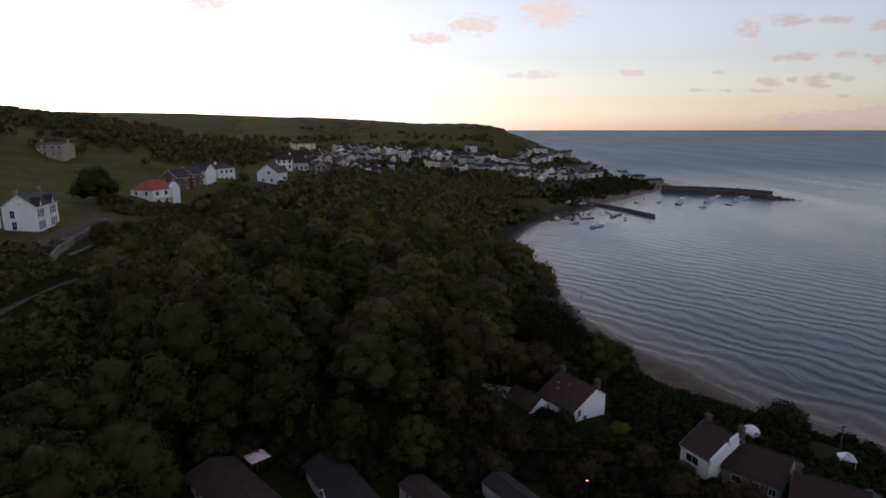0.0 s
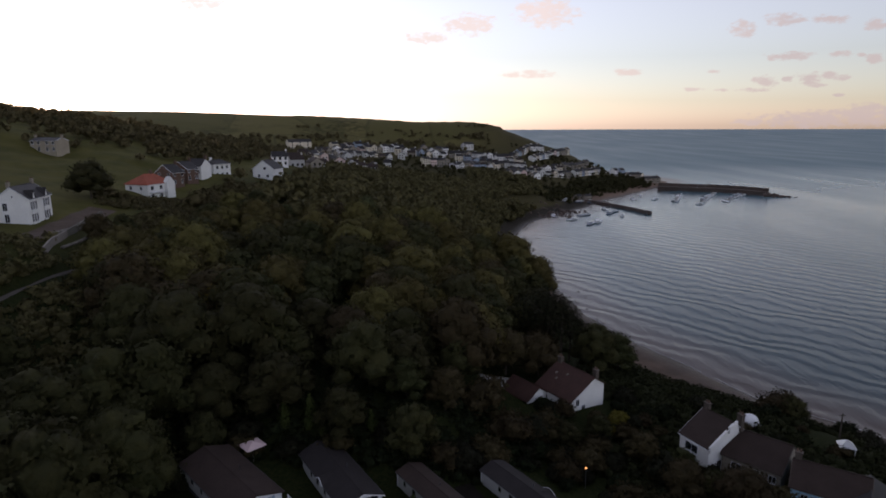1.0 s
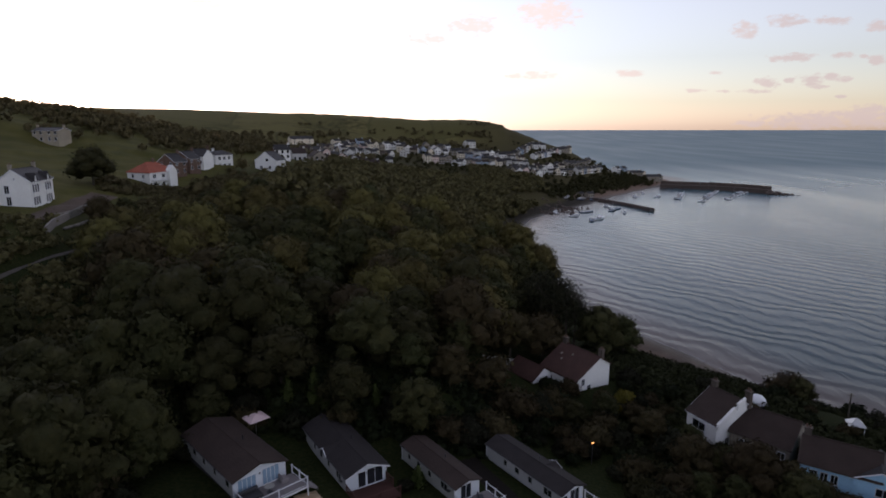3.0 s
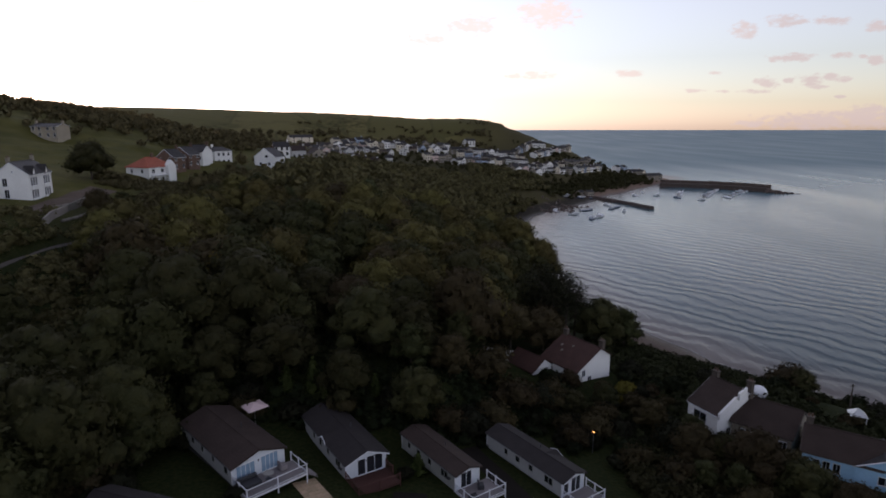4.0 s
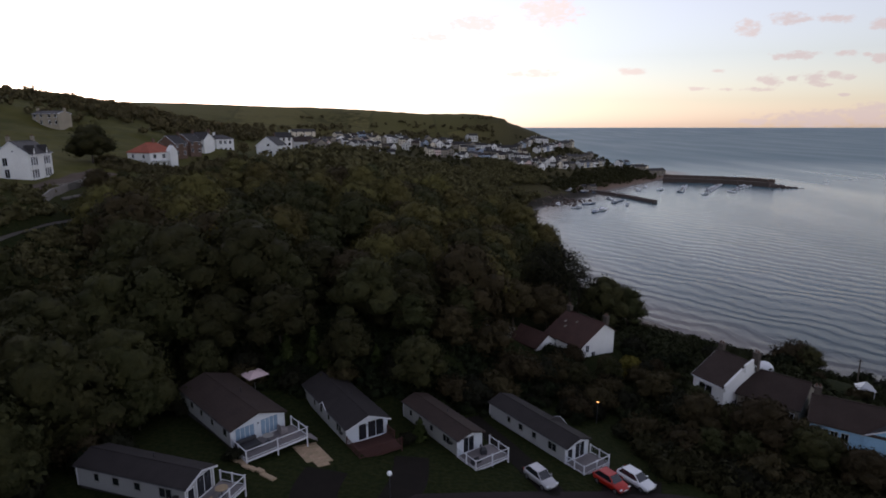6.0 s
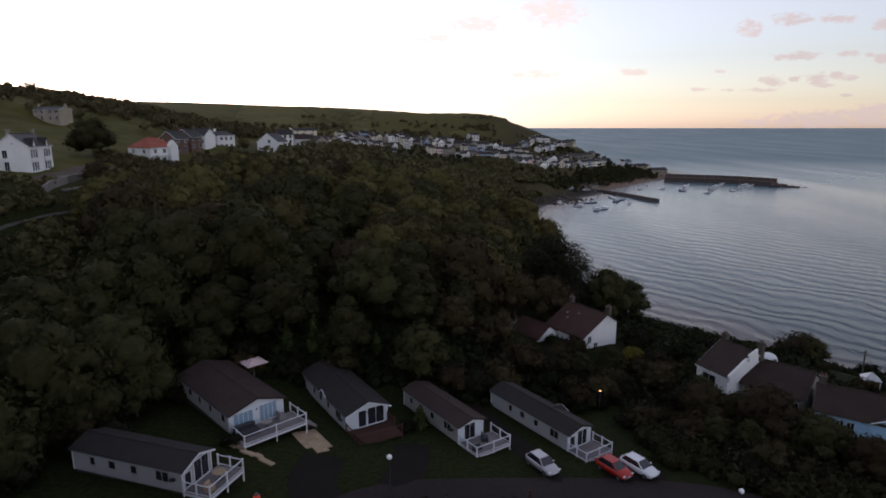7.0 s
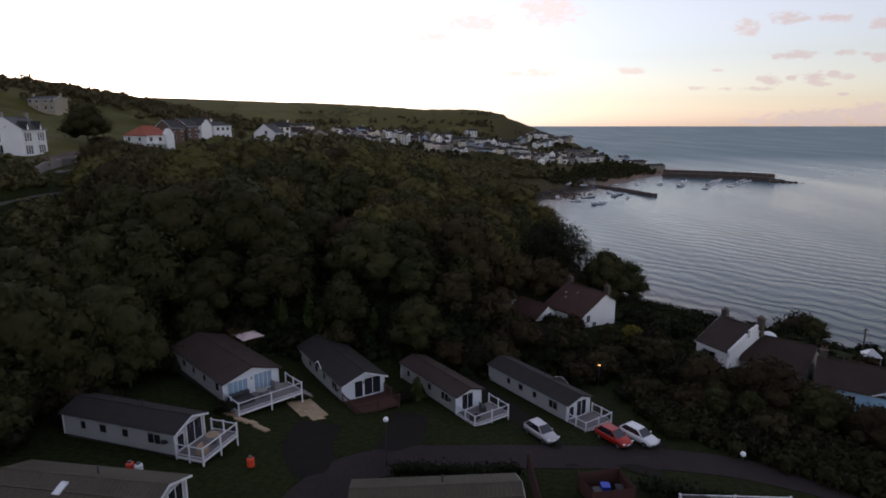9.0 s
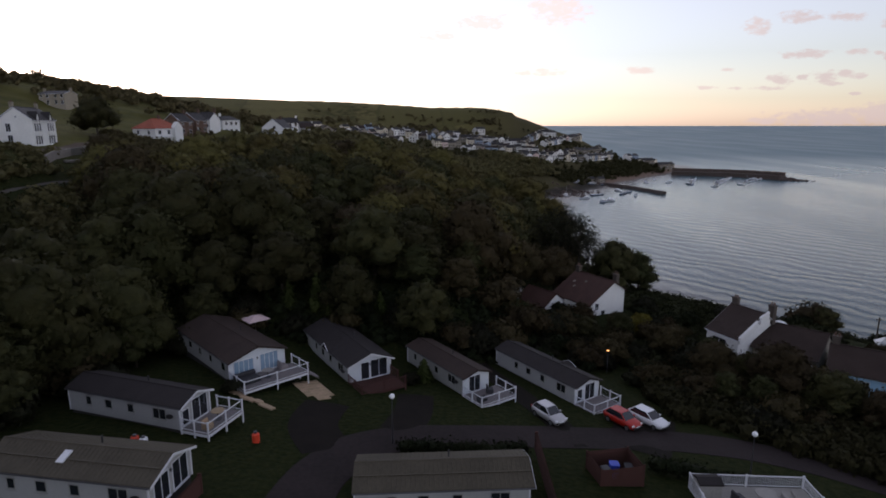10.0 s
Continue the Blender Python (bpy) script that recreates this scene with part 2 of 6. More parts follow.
def leaf_material(name, colour, second, each=0.22):
    """Leaves: colour shifts from tree to tree and from leaf to leaf, a little light passes through."""
    m = bpy.data.materials.new(name)
    m.use_nodes = True
    n, l = m.node_tree.nodes, m.node_tree.links
    s = n["Principled BSDF"]
    s.inputs["Roughness"].default_value, s.inputs["Specular IOR Level"].default_value = 0.8, 0.12
    geo, info, co, big = n.new("ShaderNodeNewGeometry"), n.new("ShaderNodeObjectInfo"), n.new("ShaderNodeTexCoord"), n.new("ShaderNodeTexNoise")
    big.inputs["Scale"].default_value, big.inputs["Detail"].default_value = 0.45, 4
    l.new(co.outputs["Object"], big.inputs["Vector"])
    f = n.new("ShaderNodeMath")
    f.operation = "MULTIPLY_ADD"
    f.inputs[1].default_value = 0.28
    l.new(geo.outputs["Random Per Island"], f.inputs[0])
    half = n.new("ShaderNodeMath")
    half.operation = "MULTIPLY_ADD"
    half.inputs[1].default_value, half.inputs[2].default_value = 1.3, -0.4
    l.new(big.outputs["Fac"], half.inputs[0]), l.new(half.outputs[0], f.inputs[2])
    mix = n.new("ShaderNodeMix")
    mix.data_type = "RGBA"
    mix.inputs[6].default_value, mix.inputs[7].default_value = (*colour, 1), (*second, 1)
    l.new(f.outputs[0], mix.inputs["Factor"])
    hsv, r, h = n.new("ShaderNodeHueSaturation"), n.new("ShaderNodeMapRange"), n.new("ShaderNodeMapRange")
    r.inputs["To Min"].default_value, r.inputs["To Max"].default_value = 1 - each, 1 + each
    h.inputs["To Min"].default_value, h.inputs["To Max"].default_value = 0.485, 0.51
    l.new(info.outputs["Random"], r.inputs["Value"]), l.new(r.outputs[0], hsv.inputs["Value"])
    l.new(info.outputs["Random"], h.inputs["Value"]), l.new(h.outputs[0], hsv.inputs["Hue"])
    l.new(mix.outputs[2], hsv.inputs["Color"]), l.new(hsv.outputs[0], s.inputs["Base Color"])
    fine, bp = n.new("ShaderNodeTexNoise"), n.new("ShaderNodeBump")
    fine.inputs["Scale"].default_value, fine.inputs["Detail"].default_value, fine.inputs["Roughness"].default_value = 2.2, 7, 0.7
    bp.inputs["Strength"].default_value, bp.inputs["Distance"].default_value = 0.9, 0.5
    l.new(co.outputs["Object"], fine.inputs["Vector"]), l.new(fine.outputs["Fac"], bp.inputs["Height"]), l.new(bp.outputs[0], s.inputs["Normal"])
    through_leaf = n.new("ShaderNodeBsdfTranslucent")
    l.new(hsv.outputs[0], through_leaf.inputs["Color"])
    both = n.new("ShaderNodeMixShader")
    both.inputs[0].default_value = 0.18
    l.new(s.outputs[0], both.inputs[1]), l.new(through_leaf.outputs[0], both.inputs[2])
    l.new(both.outputs[0], n["Material Output"].inputs["Surface"])
    return m


LEAF = dict(
    oak=leaf_material("oak_leaf", (0.0384, 0.0419, 0.0171), (0.0744, 0.0663, 0.0246)),
    ash=leaf_material("ash_leaf", (0.0404, 0.0479, 0.0198), (0.0785, 0.0758, 0.0279)),
    autumn=leaf_material("autumn_leaf", (0.0525, 0.0442, 0.0219), (0.0965, 0.0706, 0.0313)),
    gold=leaf_material("gold_leaf", (0.1200, 0.1056, 0.0240), (0.2160, 0.1680, 0.0312)),
    conifer=leaf_material("conifer_leaf", (0.0459, 0.0648, 0.0189), (0.0837, 0.1013, 0.0297), 0.15),
    # olive: a real leaf colour, lightened as well to stand for haze on farther trees
    olive=leaf_material("olive_leaf", (0.0768, 0.0699, 0.0250), (0.1382, 0.1138, 0.0358), 0.2),
    hedge=leaf_material("hedge_leaf", (0.0139, 0.0225, 0.0091), (0.0279, 0.0331, 0.0123), 0.2),
    # far_wood and slope: haze over the distance is put into these paler leaves
    far_wood=leaf_material("far_wood_leaf", (0.0839, 0.0810, 0.0362), (0.1575, 0.1274, 0.0535), 0.2),
    slope=leaf_material("slope_leaf", (0.0923, 0.0815, 0.0387), (0.1637, 0.1303, 0.0602), 0.2),
    bracken=leaf_material("bracken_leaf", (0.0252, 0.0322, 0.0126), (0.0476, 0.0504, 0.0196), 0.25),
    scrub=leaf_material("scrub_leaf", (0.0187, 0.0216, 0.0121), (0.0362, 0.0329, 0.0171), 0.3),
)

_a = M["amber_light"].node_tree.nodes["Principled BSDF"]
_a.inputs["Emission Color"].default_value, _a.inputs["Emission Strength"].default_value = (1.0, 0.42, 0.12, 1), 0.6


def clear_glass():
    """Clear glass for rail panels."""
    m = bpy.data.materials.new("clear_glass")
    m.use_nodes = True
    n, l = m.node_tree.nodes, m.node_tree.links
    clear, gloss, mix = n.new("ShaderNodeBsdfTransparent"), n.new("ShaderNodeBsdfGlossy"), n.new("ShaderNodeMixShader")
    clear.inputs["Color"].default_value, gloss.inputs["Roughness"].default_value = (0.88, 0.90, 0.92, 1), 0.03
    mix.inputs[0].default_value = 0.07
    l.new(clear.outputs[0], mix.inputs[1]), l.new(gloss.outputs[0], mix.inputs[2])
    l.new(mix.outputs[0], n["Material Output"].inputs["Surface"])
    return m


M["clear_glass"] = clear_glass()


# ---- small builders ----
def link_mesh(name, bm, mat, parent=None, m=None, smooth=False):
    me = bpy.data.meshes.new(name)
    bm.normal_update()
    bm.to_mesh(me)
    bm.free()
    if smooth:
        me.polygons.foreach_set("use_smooth", [True] * len(me.polygons))
    for one in mat if isinstance(mat, (list, tuple)) else (mat,):
        me.materials.append(one)
    ob = new(name, me)
    ob.parent = parent
    if m is not None:
        ob.matrix_basis = m
    return ob


def part(name, bm, mat, parent, label="", m=None, smooth=False):
    return tagged(link_mesh(name, bm, mat, parent, m, smooth), label)


def again(name, ob, parent, m):
    """Another part on the same mesh."""
    o = new(name, ob.data)
    o.parent, o.matrix_basis = parent, m
    return o


def thing(name, m, label, category, group=""):
    ob = new(name)
    ob.empty_display_size = 0.3
    ob.matrix_basis = m
    return tagged(ob, label, category, group)


def box(bm, x0, x1, y0, y1, z0, z1, index=0):
    v = [bm.verts.new((x, y, z)) for z in (z0, z1) for x, y in ((x0, y0), (x1, y0), (x1, y1), (x0, y1))]
    for f in ((0, 3, 2, 1), (4, 5, 6, 7), (0, 1, 5, 4), (1, 2, 6, 5), (2, 3, 7, 6), (3, 0, 4, 7)):
        bm.faces.new([v[k] for k in f]).material_index = index
    return v


def boxes(*dims):
    bm = bmesh.new()
    for d in dims:
        box(bm, *d)
    return bm


def rod(bm, a, b, r0, r1=None, sides=8):
    """A tapered round bar from a to b."""
    a, b, r1 = Vector(a), Vector(b), r0 if r1 is None else r1
    q = (b - a).to_track_quat("Z", "Y")
    rings = [[bm.verts.new(p + q @ Vector((r * math.cos(k * math.tau / sides), r * math.sin(k * math.tau / sides), 0))) for k in range(sides)] for p, r in ((a, r0), (b, r1))]
    for k in range(sides):
        bm.faces.new((rings[0][k], rings[0][(k + 1) % sides], rings[1][(k + 1) % sides], rings[1][k]))
    bm.faces.new(rings[0][::-1]), bm.faces.new(rings[1])
    return bm


def prism(bm, outline, y0, y1, index=0):
    """A solid with the outline (x, z), counter-clockwise seen from -y, between two y."""
    a, b = [[bm.verts.new((x, y, z)) for x, z in outline] for y in (y0, y1)]
    n = len(outline)
    bm.faces.new(a).material_index = index
    bm.faces.new(b[::-1]).material_index = index
    for k in range(n):
        bm.faces.new((a[k], b[k], b[(k + 1) % n], a[(k + 1) % n])).material_index = index
    return bm


def bevelled(bm, width):
    bmesh.ops.bevel(bm, geom=bm.edges[:], offset=width, segments=1, affect="EDGES")
    return bm


# ---- the lie of the land ----
COAST = np.array([(420, -700), (330, -200), (230, 0), (150, 90), (108, 137), (88, 157), (76, 185), (65, 206), (57, 235), (50, 306), (43, 395), (66, 470), (98, 520), (134, 560),
                  (165, 615), (215, 680), (262, 740), (300, 800), (318, 860), (300, 930), (255, 1040), (200, 1250), (60, 1700), (-200, 2600), (-300, 4300)], float)


def step(t):
    t = np.clip(t, 0, 1)
    return t * t * (3 - 2 * t)


def inland(x, y):
    """Metres from the waterline, positive on land."""
    x, y = np.asarray(x, float)[..., None], np.asarray(y, float)[..., None]
    a, e = COAST[:-1], np.diff(COAST, axis=0)
    t = np.clip(((x - a[:, 0]) * e[:, 0] + (y - a[:, 1]) * e[:, 1]) / (e ** 2).sum(1), 0, 1)
    d = np.hypot(x - a[:, 0] - t * e[:, 0], y - a[:, 1] - t * e[:, 1])
    side = np.sign(e[:, 0] * (y - a[:, 1]) - e[:, 1] * (x - a[:, 0]))
    k = d.argmin(-1)[..., None]
    return (np.take_along_axis(d, k, -1) * np.take_along_axis(side, k, -1))[..., 0]


def land(x, y):
    """Height of the ground above the sea."""
    x, y = np.asarray(x, float), np.asarray(y, float)
    d = inland(x, y)
    cliff = np.interp(y, [0, 100, 160, 340, 450, 560, 700, 900], [27, 27, 32, 34, 24, 16, 14, 22])
    wide = np.interp(y, [0, 100, 200, 450, 560, 900], [56, 52, 46, 50, 62, 60])
    east = step((x + 8) / 26) * step((185 - y) / 40)
    cliff, wide = cliff + (26.0 - cliff) * east, wide + (60 - wide) * east
    beach = np.interp(y, [100, 210, 330, 500, 570, 600, 640, 665], [12, 11, 6, 4, 5, 30, 28, 6])
    shelf = cliff * step((d - beach) / wide) + np.clip(d, -40, beach + 1) * np.where(beach > 10, 0.09, 0.16)
    rise = np.interp(y, [0, 60, 100, 160, 240, 400, 500, 640, 760, 920], [0.12, 0.12, 0.14, 0.165, 0.22, 0.22, 0.22, 0.155, 0.2, 0.46])
    rise = np.maximum(rise, 0.19 * step((-x - 45) / 40) * (y < 420))
    rise = rise * (1 - 0.8 * east)
    z = shelf + rise * np.maximum(d - wide, 0)
    top = np.interp(x, [-900, -300, -100, 0, 120, 250], [110, 95, 89, 86.5, 82, 79.5])
    top = top + np.interp(x, [-700, -560, -420, -300, -20, 8, 51, 77, 93, 109], [9, 5, 0, 0, 1, 3, 8, 8, 6, 2])
    z = np.where(z > top - 22, top - 22 * np.exp(-np.maximum(z - top + 22, 0) / 22), z)
    # the headland falls in steps to a low quay, and away to the open sea behind
    point = np.interp(x, [72, 80, 95, 111, 132, 140, 163, 184, 196, 208, 232, 300], [96, 85, 80, 74, 66, 60, 46.5, 37, 26, 16, 10.5, 9])
    z = np.minimum(z, point - 0.35 * np.maximum(y - 815, 0) + 1.5 * np.maximum(700 - y, 0))
    camp = 33.31 - 0.0996 * np.maximum(x, -25) - 0.0891 * (y - 45)
    w = step((x + 64) / 22) * step((46 - x) / 18) * step((84 - y) / 18)
    z = z * (1 - w) + camp * w
    z = z + 4.0 * np.exp(-((x + 74) ** 2 + (y - 102) ** 2) / 420) + 2.2 * np.exp(-((x - 20) ** 2 + (y - 98) ** 2) / 160) - 3.4 * np.exp(-((x + 153) ** 2 + (y - 232) ** 2) / 260) - 1.2 * np.exp(-((x - 41) ** 2 + (y - 87) ** 2) / 60)
    return z


def ground(x, y):
    return float(land(np.array([x]), np.array([y]))[0])


def spaced(lo, a, b, hi, fine, growth=1.12, biggest=60):
    """Grid lines, fine between a and b and wider beyond."""
    mid = list(np.arange(a, b + fine, fine))
    for end, way in ((lo, -1), (hi, 1)):
        p, s = mid[0] if way < 0 else mid[-1], fine
        while (p - end) * way < 0:
            s = min(s * growth, biggest)
            p += way * s
            mid = [p] + mid if way < 0 else mid + [p]
    return np.array(mid)


def sheet(name, xs, ys, height, mat, label, category):
    gx, gy = np.meshgrid(xs, ys)
    pts = np.stack([gx, gy, height(gx, gy)], -1).reshape(-1, 3)
    nx, ny = len(xs), len(ys)
    k = np.arange((nx - 1) * (ny - 1))
    i = k // (nx - 1) * nx + k % (nx - 1)
    me = bpy.data.meshes.new(name)
    me.from_pydata(pts.tolist(), [], np.stack([i, i + 1, i + nx + 1, i + nx], -1).tolist())
    me.polygons.foreach_set("use_smooth", [True] * len(me.polygons))
    me.materials.append(mat)
    return tagged(new(name, me), label, category, kind="structure")


def rough_land(x, y):
    z = land(x, y)
    bumps = np.sin(x * 0.31 + 1.7 * np.sin(y * 0.11)) * np.sin(y * 0.27 + np.sin(x * 0.17)) * 0.25 + np.sin(x * 0.9) * np.sin(y * 1.1) * 0.05
    far = step((np.hypot(x, y - 60) - 70) / 80)
    return z + bumps * np.where(z > 3, 0.25 + far * 1.2, 0.05)


def ground_material():
    """Rough grass and bracken, mown lawn and fields, sand near the water, by height and by large patches."""
    m = bpy.data.materials.new("grassland")
    m.use_nodes = True
    n, l = m.node_tree.nodes, m.node_tree.links
    s = n["Principled BSDF"]
    s.inputs["Roughness"].default_value, s.inputs["Specular IOR Level"].default_value = 0.9, 0.05
    co = n.new("ShaderNodeTexCoord")
    noises = []
    for scale in (0.011, 0.12, 2.2):
        t = n.new("ShaderNodeTexNoise")
        t.inputs["Scale"].default_value, t.inputs["Detail"].default_value = scale, 6
        l.new(co.outputs["Object"], t.inputs["Vector"])
        noises.append(t.outputs["Fac"])

    def ramp(value, lo, hi):
        r = n.new("ShaderNodeMapRange")
        r.inputs["From Min"].default_value, r.inputs["From Max"].default_value = lo, hi
        l.new(value, r.inputs["Value"])
        return r.outputs[0]

    def blend(f, a, b):
        x = n.new("ShaderNodeMix")
        x.data_type = "RGBA"
        l.new(f, x.inputs["Factor"])
        for k, c in ((6, a), (7, b)):
            if isinstance(c, tuple):
                x.inputs[k].default_value = (*c, 1)
            else:
                l.new(c, x.inputs[k])
        return x.outputs[2]

    grass = blend(ramp(noises[2], 0.35, 0.65), (0.010, 0.016, 0.0048), (0.024, 0.027, 0.009))
    field = blend(ramp(noises[1], 0.35, 0.65), (0.060, 0.060, 0.018), (0.092, 0.084, 0.026))
    sep = n.new("ShaderNodeSeparateXYZ")
    l.new(co.outputs["Object"], sep.inputs[0])
    # pasture on the western slope: paler than camp lawns, haze put into its colour
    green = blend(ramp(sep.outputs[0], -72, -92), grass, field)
    cells = n.new("ShaderNodeTexVoronoi")
    cells.feature = "DISTANCE_TO_EDGE"
    cells.inputs["Scale"].default_value = 0.0095
    l.new(co.outputs["Object"], cells.inputs["Vector"])
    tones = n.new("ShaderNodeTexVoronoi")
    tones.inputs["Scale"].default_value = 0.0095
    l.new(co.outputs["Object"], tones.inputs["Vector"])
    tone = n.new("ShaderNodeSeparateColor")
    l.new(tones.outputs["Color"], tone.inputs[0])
    # far fields: the haze over the hill is put into these lighter tones
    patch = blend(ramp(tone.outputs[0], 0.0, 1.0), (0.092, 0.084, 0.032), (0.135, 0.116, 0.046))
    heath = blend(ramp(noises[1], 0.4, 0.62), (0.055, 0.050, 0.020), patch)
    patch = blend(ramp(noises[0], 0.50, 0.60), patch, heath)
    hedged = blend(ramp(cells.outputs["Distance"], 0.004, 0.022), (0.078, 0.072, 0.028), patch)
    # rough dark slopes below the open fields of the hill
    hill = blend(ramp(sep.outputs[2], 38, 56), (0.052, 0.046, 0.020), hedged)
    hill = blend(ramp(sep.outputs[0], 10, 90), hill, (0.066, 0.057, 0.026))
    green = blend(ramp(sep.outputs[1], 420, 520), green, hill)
    sand = blend(ramp(noises[1], 0.35, 0.65), (0.080, 0.058, 0.047), (0.125, 0.088, 0.068))
    rock = blend(ramp(noises[2], 0.35, 0.65), (0.020, 0.018, 0.014), (0.050, 0.042, 0.032))
    sand = blend(ramp(sep.outputs[1], 250, 300), sand, blend(ramp(sep.outputs[1], 592, 602), rock, (0.20, 0.138, 0.102)))
    wet = blend(ramp(sep.outputs[2], -0.2, 0.9), (0.055, 0.042, 0.036), sand)
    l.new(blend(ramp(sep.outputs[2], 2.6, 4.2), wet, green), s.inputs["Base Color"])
    gloss = n.new("ShaderNodeMapRange")
    gloss.inputs["From Min"].default_value, gloss.inputs["From Max"].default_value = 0.0, 1.2
    gloss.inputs["To Min"].default_value, gloss.inputs["To Max"].default_value = 0.3, 0.9
    l.new(sep.outputs[2], gloss.inputs["Value"]), l.new(gloss.outputs[0], s.inputs["Roughness"])
    bp = n.new("ShaderNodeBump")
    bp.inputs["Strength"].default_value, bp.inputs["Distance"].default_value = 0.7, 0.25
    l.new(noises[2], bp.inputs["Height"]), l.new(bp.outputs[0], s.inputs["Normal"])
    return m


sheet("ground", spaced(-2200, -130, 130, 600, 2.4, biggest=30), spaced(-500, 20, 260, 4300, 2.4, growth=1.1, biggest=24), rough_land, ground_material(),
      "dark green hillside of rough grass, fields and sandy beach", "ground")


def water_material():
    """Sea: low swell in long bands that run in with the shore, and small ripples."""
    m = bpy.data.materials.new("sea_water")
    m.use_nodes = True
    n, l = m.node_tree.nodes, m.node_tree.links
    s = n["Principled BSDF"]
    s.inputs["Base Color"].default_value = (0.013, 0.042, 0.060, 1)
    s.inputs["Roughness"].default_value, s.inputs["IOR"].default_value = 0.16, 1.33
    s.inputs["Specular IOR Level"].default_value = 0.32
    co, turn = n.new("ShaderNodeTexCoord"), n.new("ShaderNodeMapping")
    turn.inputs["Rotation"].default_value = (0, 0, radians(SWELL))
    l.new(co.outputs["Object"], turn.inputs[0])
    swell, chop, patch = n.new("ShaderNodeTexWave"), n.new("ShaderNodeTexNoise"), n.new("ShaderNodeTexNoise")
    swell.wave_type, swell.bands_direction = "BANDS", "X"
    swell.inputs["Scale"].default_value, swell.inputs["Distortion"].default_value = 0.034, 7.5
    swell.inputs["Detail"].default_value, swell.inputs["Detail Scale"].default_value = 4.0, 1.1
    l.new(turn.outputs[0], swell.inputs["Vector"])
    long = n.new("ShaderNodeMapping")
    long.inputs["Rotation"].default_value, long.inputs["Scale"].default_value = (0, 0, radians(SWELL)), (1.0, 0.16, 1)
    l.new(co.outputs["Object"], long.inputs[0])
    chop.inputs["Scale"].default_value, chop.inputs["Detail"].default_value, chop.inputs["Roughness"].default_value = 0.22, 7, 0.6
    l.new(long.outputs[0], chop.inputs["Vector"])
    patch.inputs["Scale"].default_value, patch.inputs["Detail"].default_value = 0.012, 7
    l.new(long.outputs[0], patch.inputs["Vector"])
    rough = n.new("ShaderNodeMapRange")
    rough.inputs["From Min"].default_value, rough.inputs["From Max"].default_value = 0.35, 0.65
    rough.inputs["To Min"].default_value, rough.inputs["To Max"].default_value = 0.09, 0.20
    l.new(patch.outputs["Fac"], rough.inputs["Value"])
    # open water beyond the harbour is ruffled by the wind, the bay lies calm
    place, wind, both = n.new("ShaderNodeSeparateXYZ"), n.new("ShaderNodeMapRange"), n.new("ShaderNodeMath")
    l.new(co.outputs["Object"], place.inputs[0]), l.new(place.outputs[1], wind.inputs["Value"])
    wind.inputs["From Min"].default_value, wind.inputs["From Max"].default_value, wind.inputs["To Max"].default_value = 560, 1200, 0.36
    both.operation = "ADD"
    l.new(rough.outputs[0], both.inputs[0]), l.new(wind.outputs[0], both.inputs[1]), l.new(both.outputs[0], s.inputs["Roughness"])
    # water colour runs from dark in the bay to paler and bluer far out
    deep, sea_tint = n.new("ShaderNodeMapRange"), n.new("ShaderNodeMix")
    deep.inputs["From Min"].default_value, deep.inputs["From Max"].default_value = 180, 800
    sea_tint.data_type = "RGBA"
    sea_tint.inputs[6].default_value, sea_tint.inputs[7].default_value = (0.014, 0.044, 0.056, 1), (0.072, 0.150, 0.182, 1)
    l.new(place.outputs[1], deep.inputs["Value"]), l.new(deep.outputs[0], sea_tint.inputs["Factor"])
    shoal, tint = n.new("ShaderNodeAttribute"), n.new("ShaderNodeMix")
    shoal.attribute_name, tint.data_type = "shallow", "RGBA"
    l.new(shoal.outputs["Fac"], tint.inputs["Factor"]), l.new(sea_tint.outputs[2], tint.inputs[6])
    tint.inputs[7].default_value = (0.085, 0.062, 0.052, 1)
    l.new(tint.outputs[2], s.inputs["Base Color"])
    b1, b2 = n.new("ShaderNodeBump"), n.new("ShaderNodeBump")
    b1.inputs["Strength"].default_value, b1.inputs["Distance"].default_value = 1.0, 0.15
    b2.inputs["Strength"].default_value, b2.inputs["Distance"].default_value = 1.0, 0.42
    l.new(swell.outputs["Fac"], b1.inputs["Height"]), l.new(chop.outputs["Fac"], b2.inputs["Height"])
    calm = n.new("ShaderNodeMapRange")
    calm.inputs["From Min"].default_value, calm.inputs["From Max"].default_value = 330, 900
    calm.inputs["To Min"].default_value, calm.inputs["To Max"].default_value = 0.95, 0.3
    l.new(place.outputs[1], calm.inputs["Value"]), l.new(calm.outputs[0], b1.inputs["Strength"])
    l.new(calm.outputs[0], b2.inputs["Strength"])
    l.new(b1.outputs[0], b2.inputs["Normal"]), l.new(b2.outputs[0], s.inputs["Normal"])
    return m


SWELL = -40.0
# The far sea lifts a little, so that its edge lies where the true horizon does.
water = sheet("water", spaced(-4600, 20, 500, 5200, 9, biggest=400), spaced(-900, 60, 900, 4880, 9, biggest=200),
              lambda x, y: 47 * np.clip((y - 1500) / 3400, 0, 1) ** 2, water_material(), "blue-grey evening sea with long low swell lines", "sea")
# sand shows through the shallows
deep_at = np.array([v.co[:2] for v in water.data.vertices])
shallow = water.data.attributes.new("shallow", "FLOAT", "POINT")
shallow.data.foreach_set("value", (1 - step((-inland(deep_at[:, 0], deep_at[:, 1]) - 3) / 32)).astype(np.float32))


# ---- windows and buildings ----
WINDOW = {}


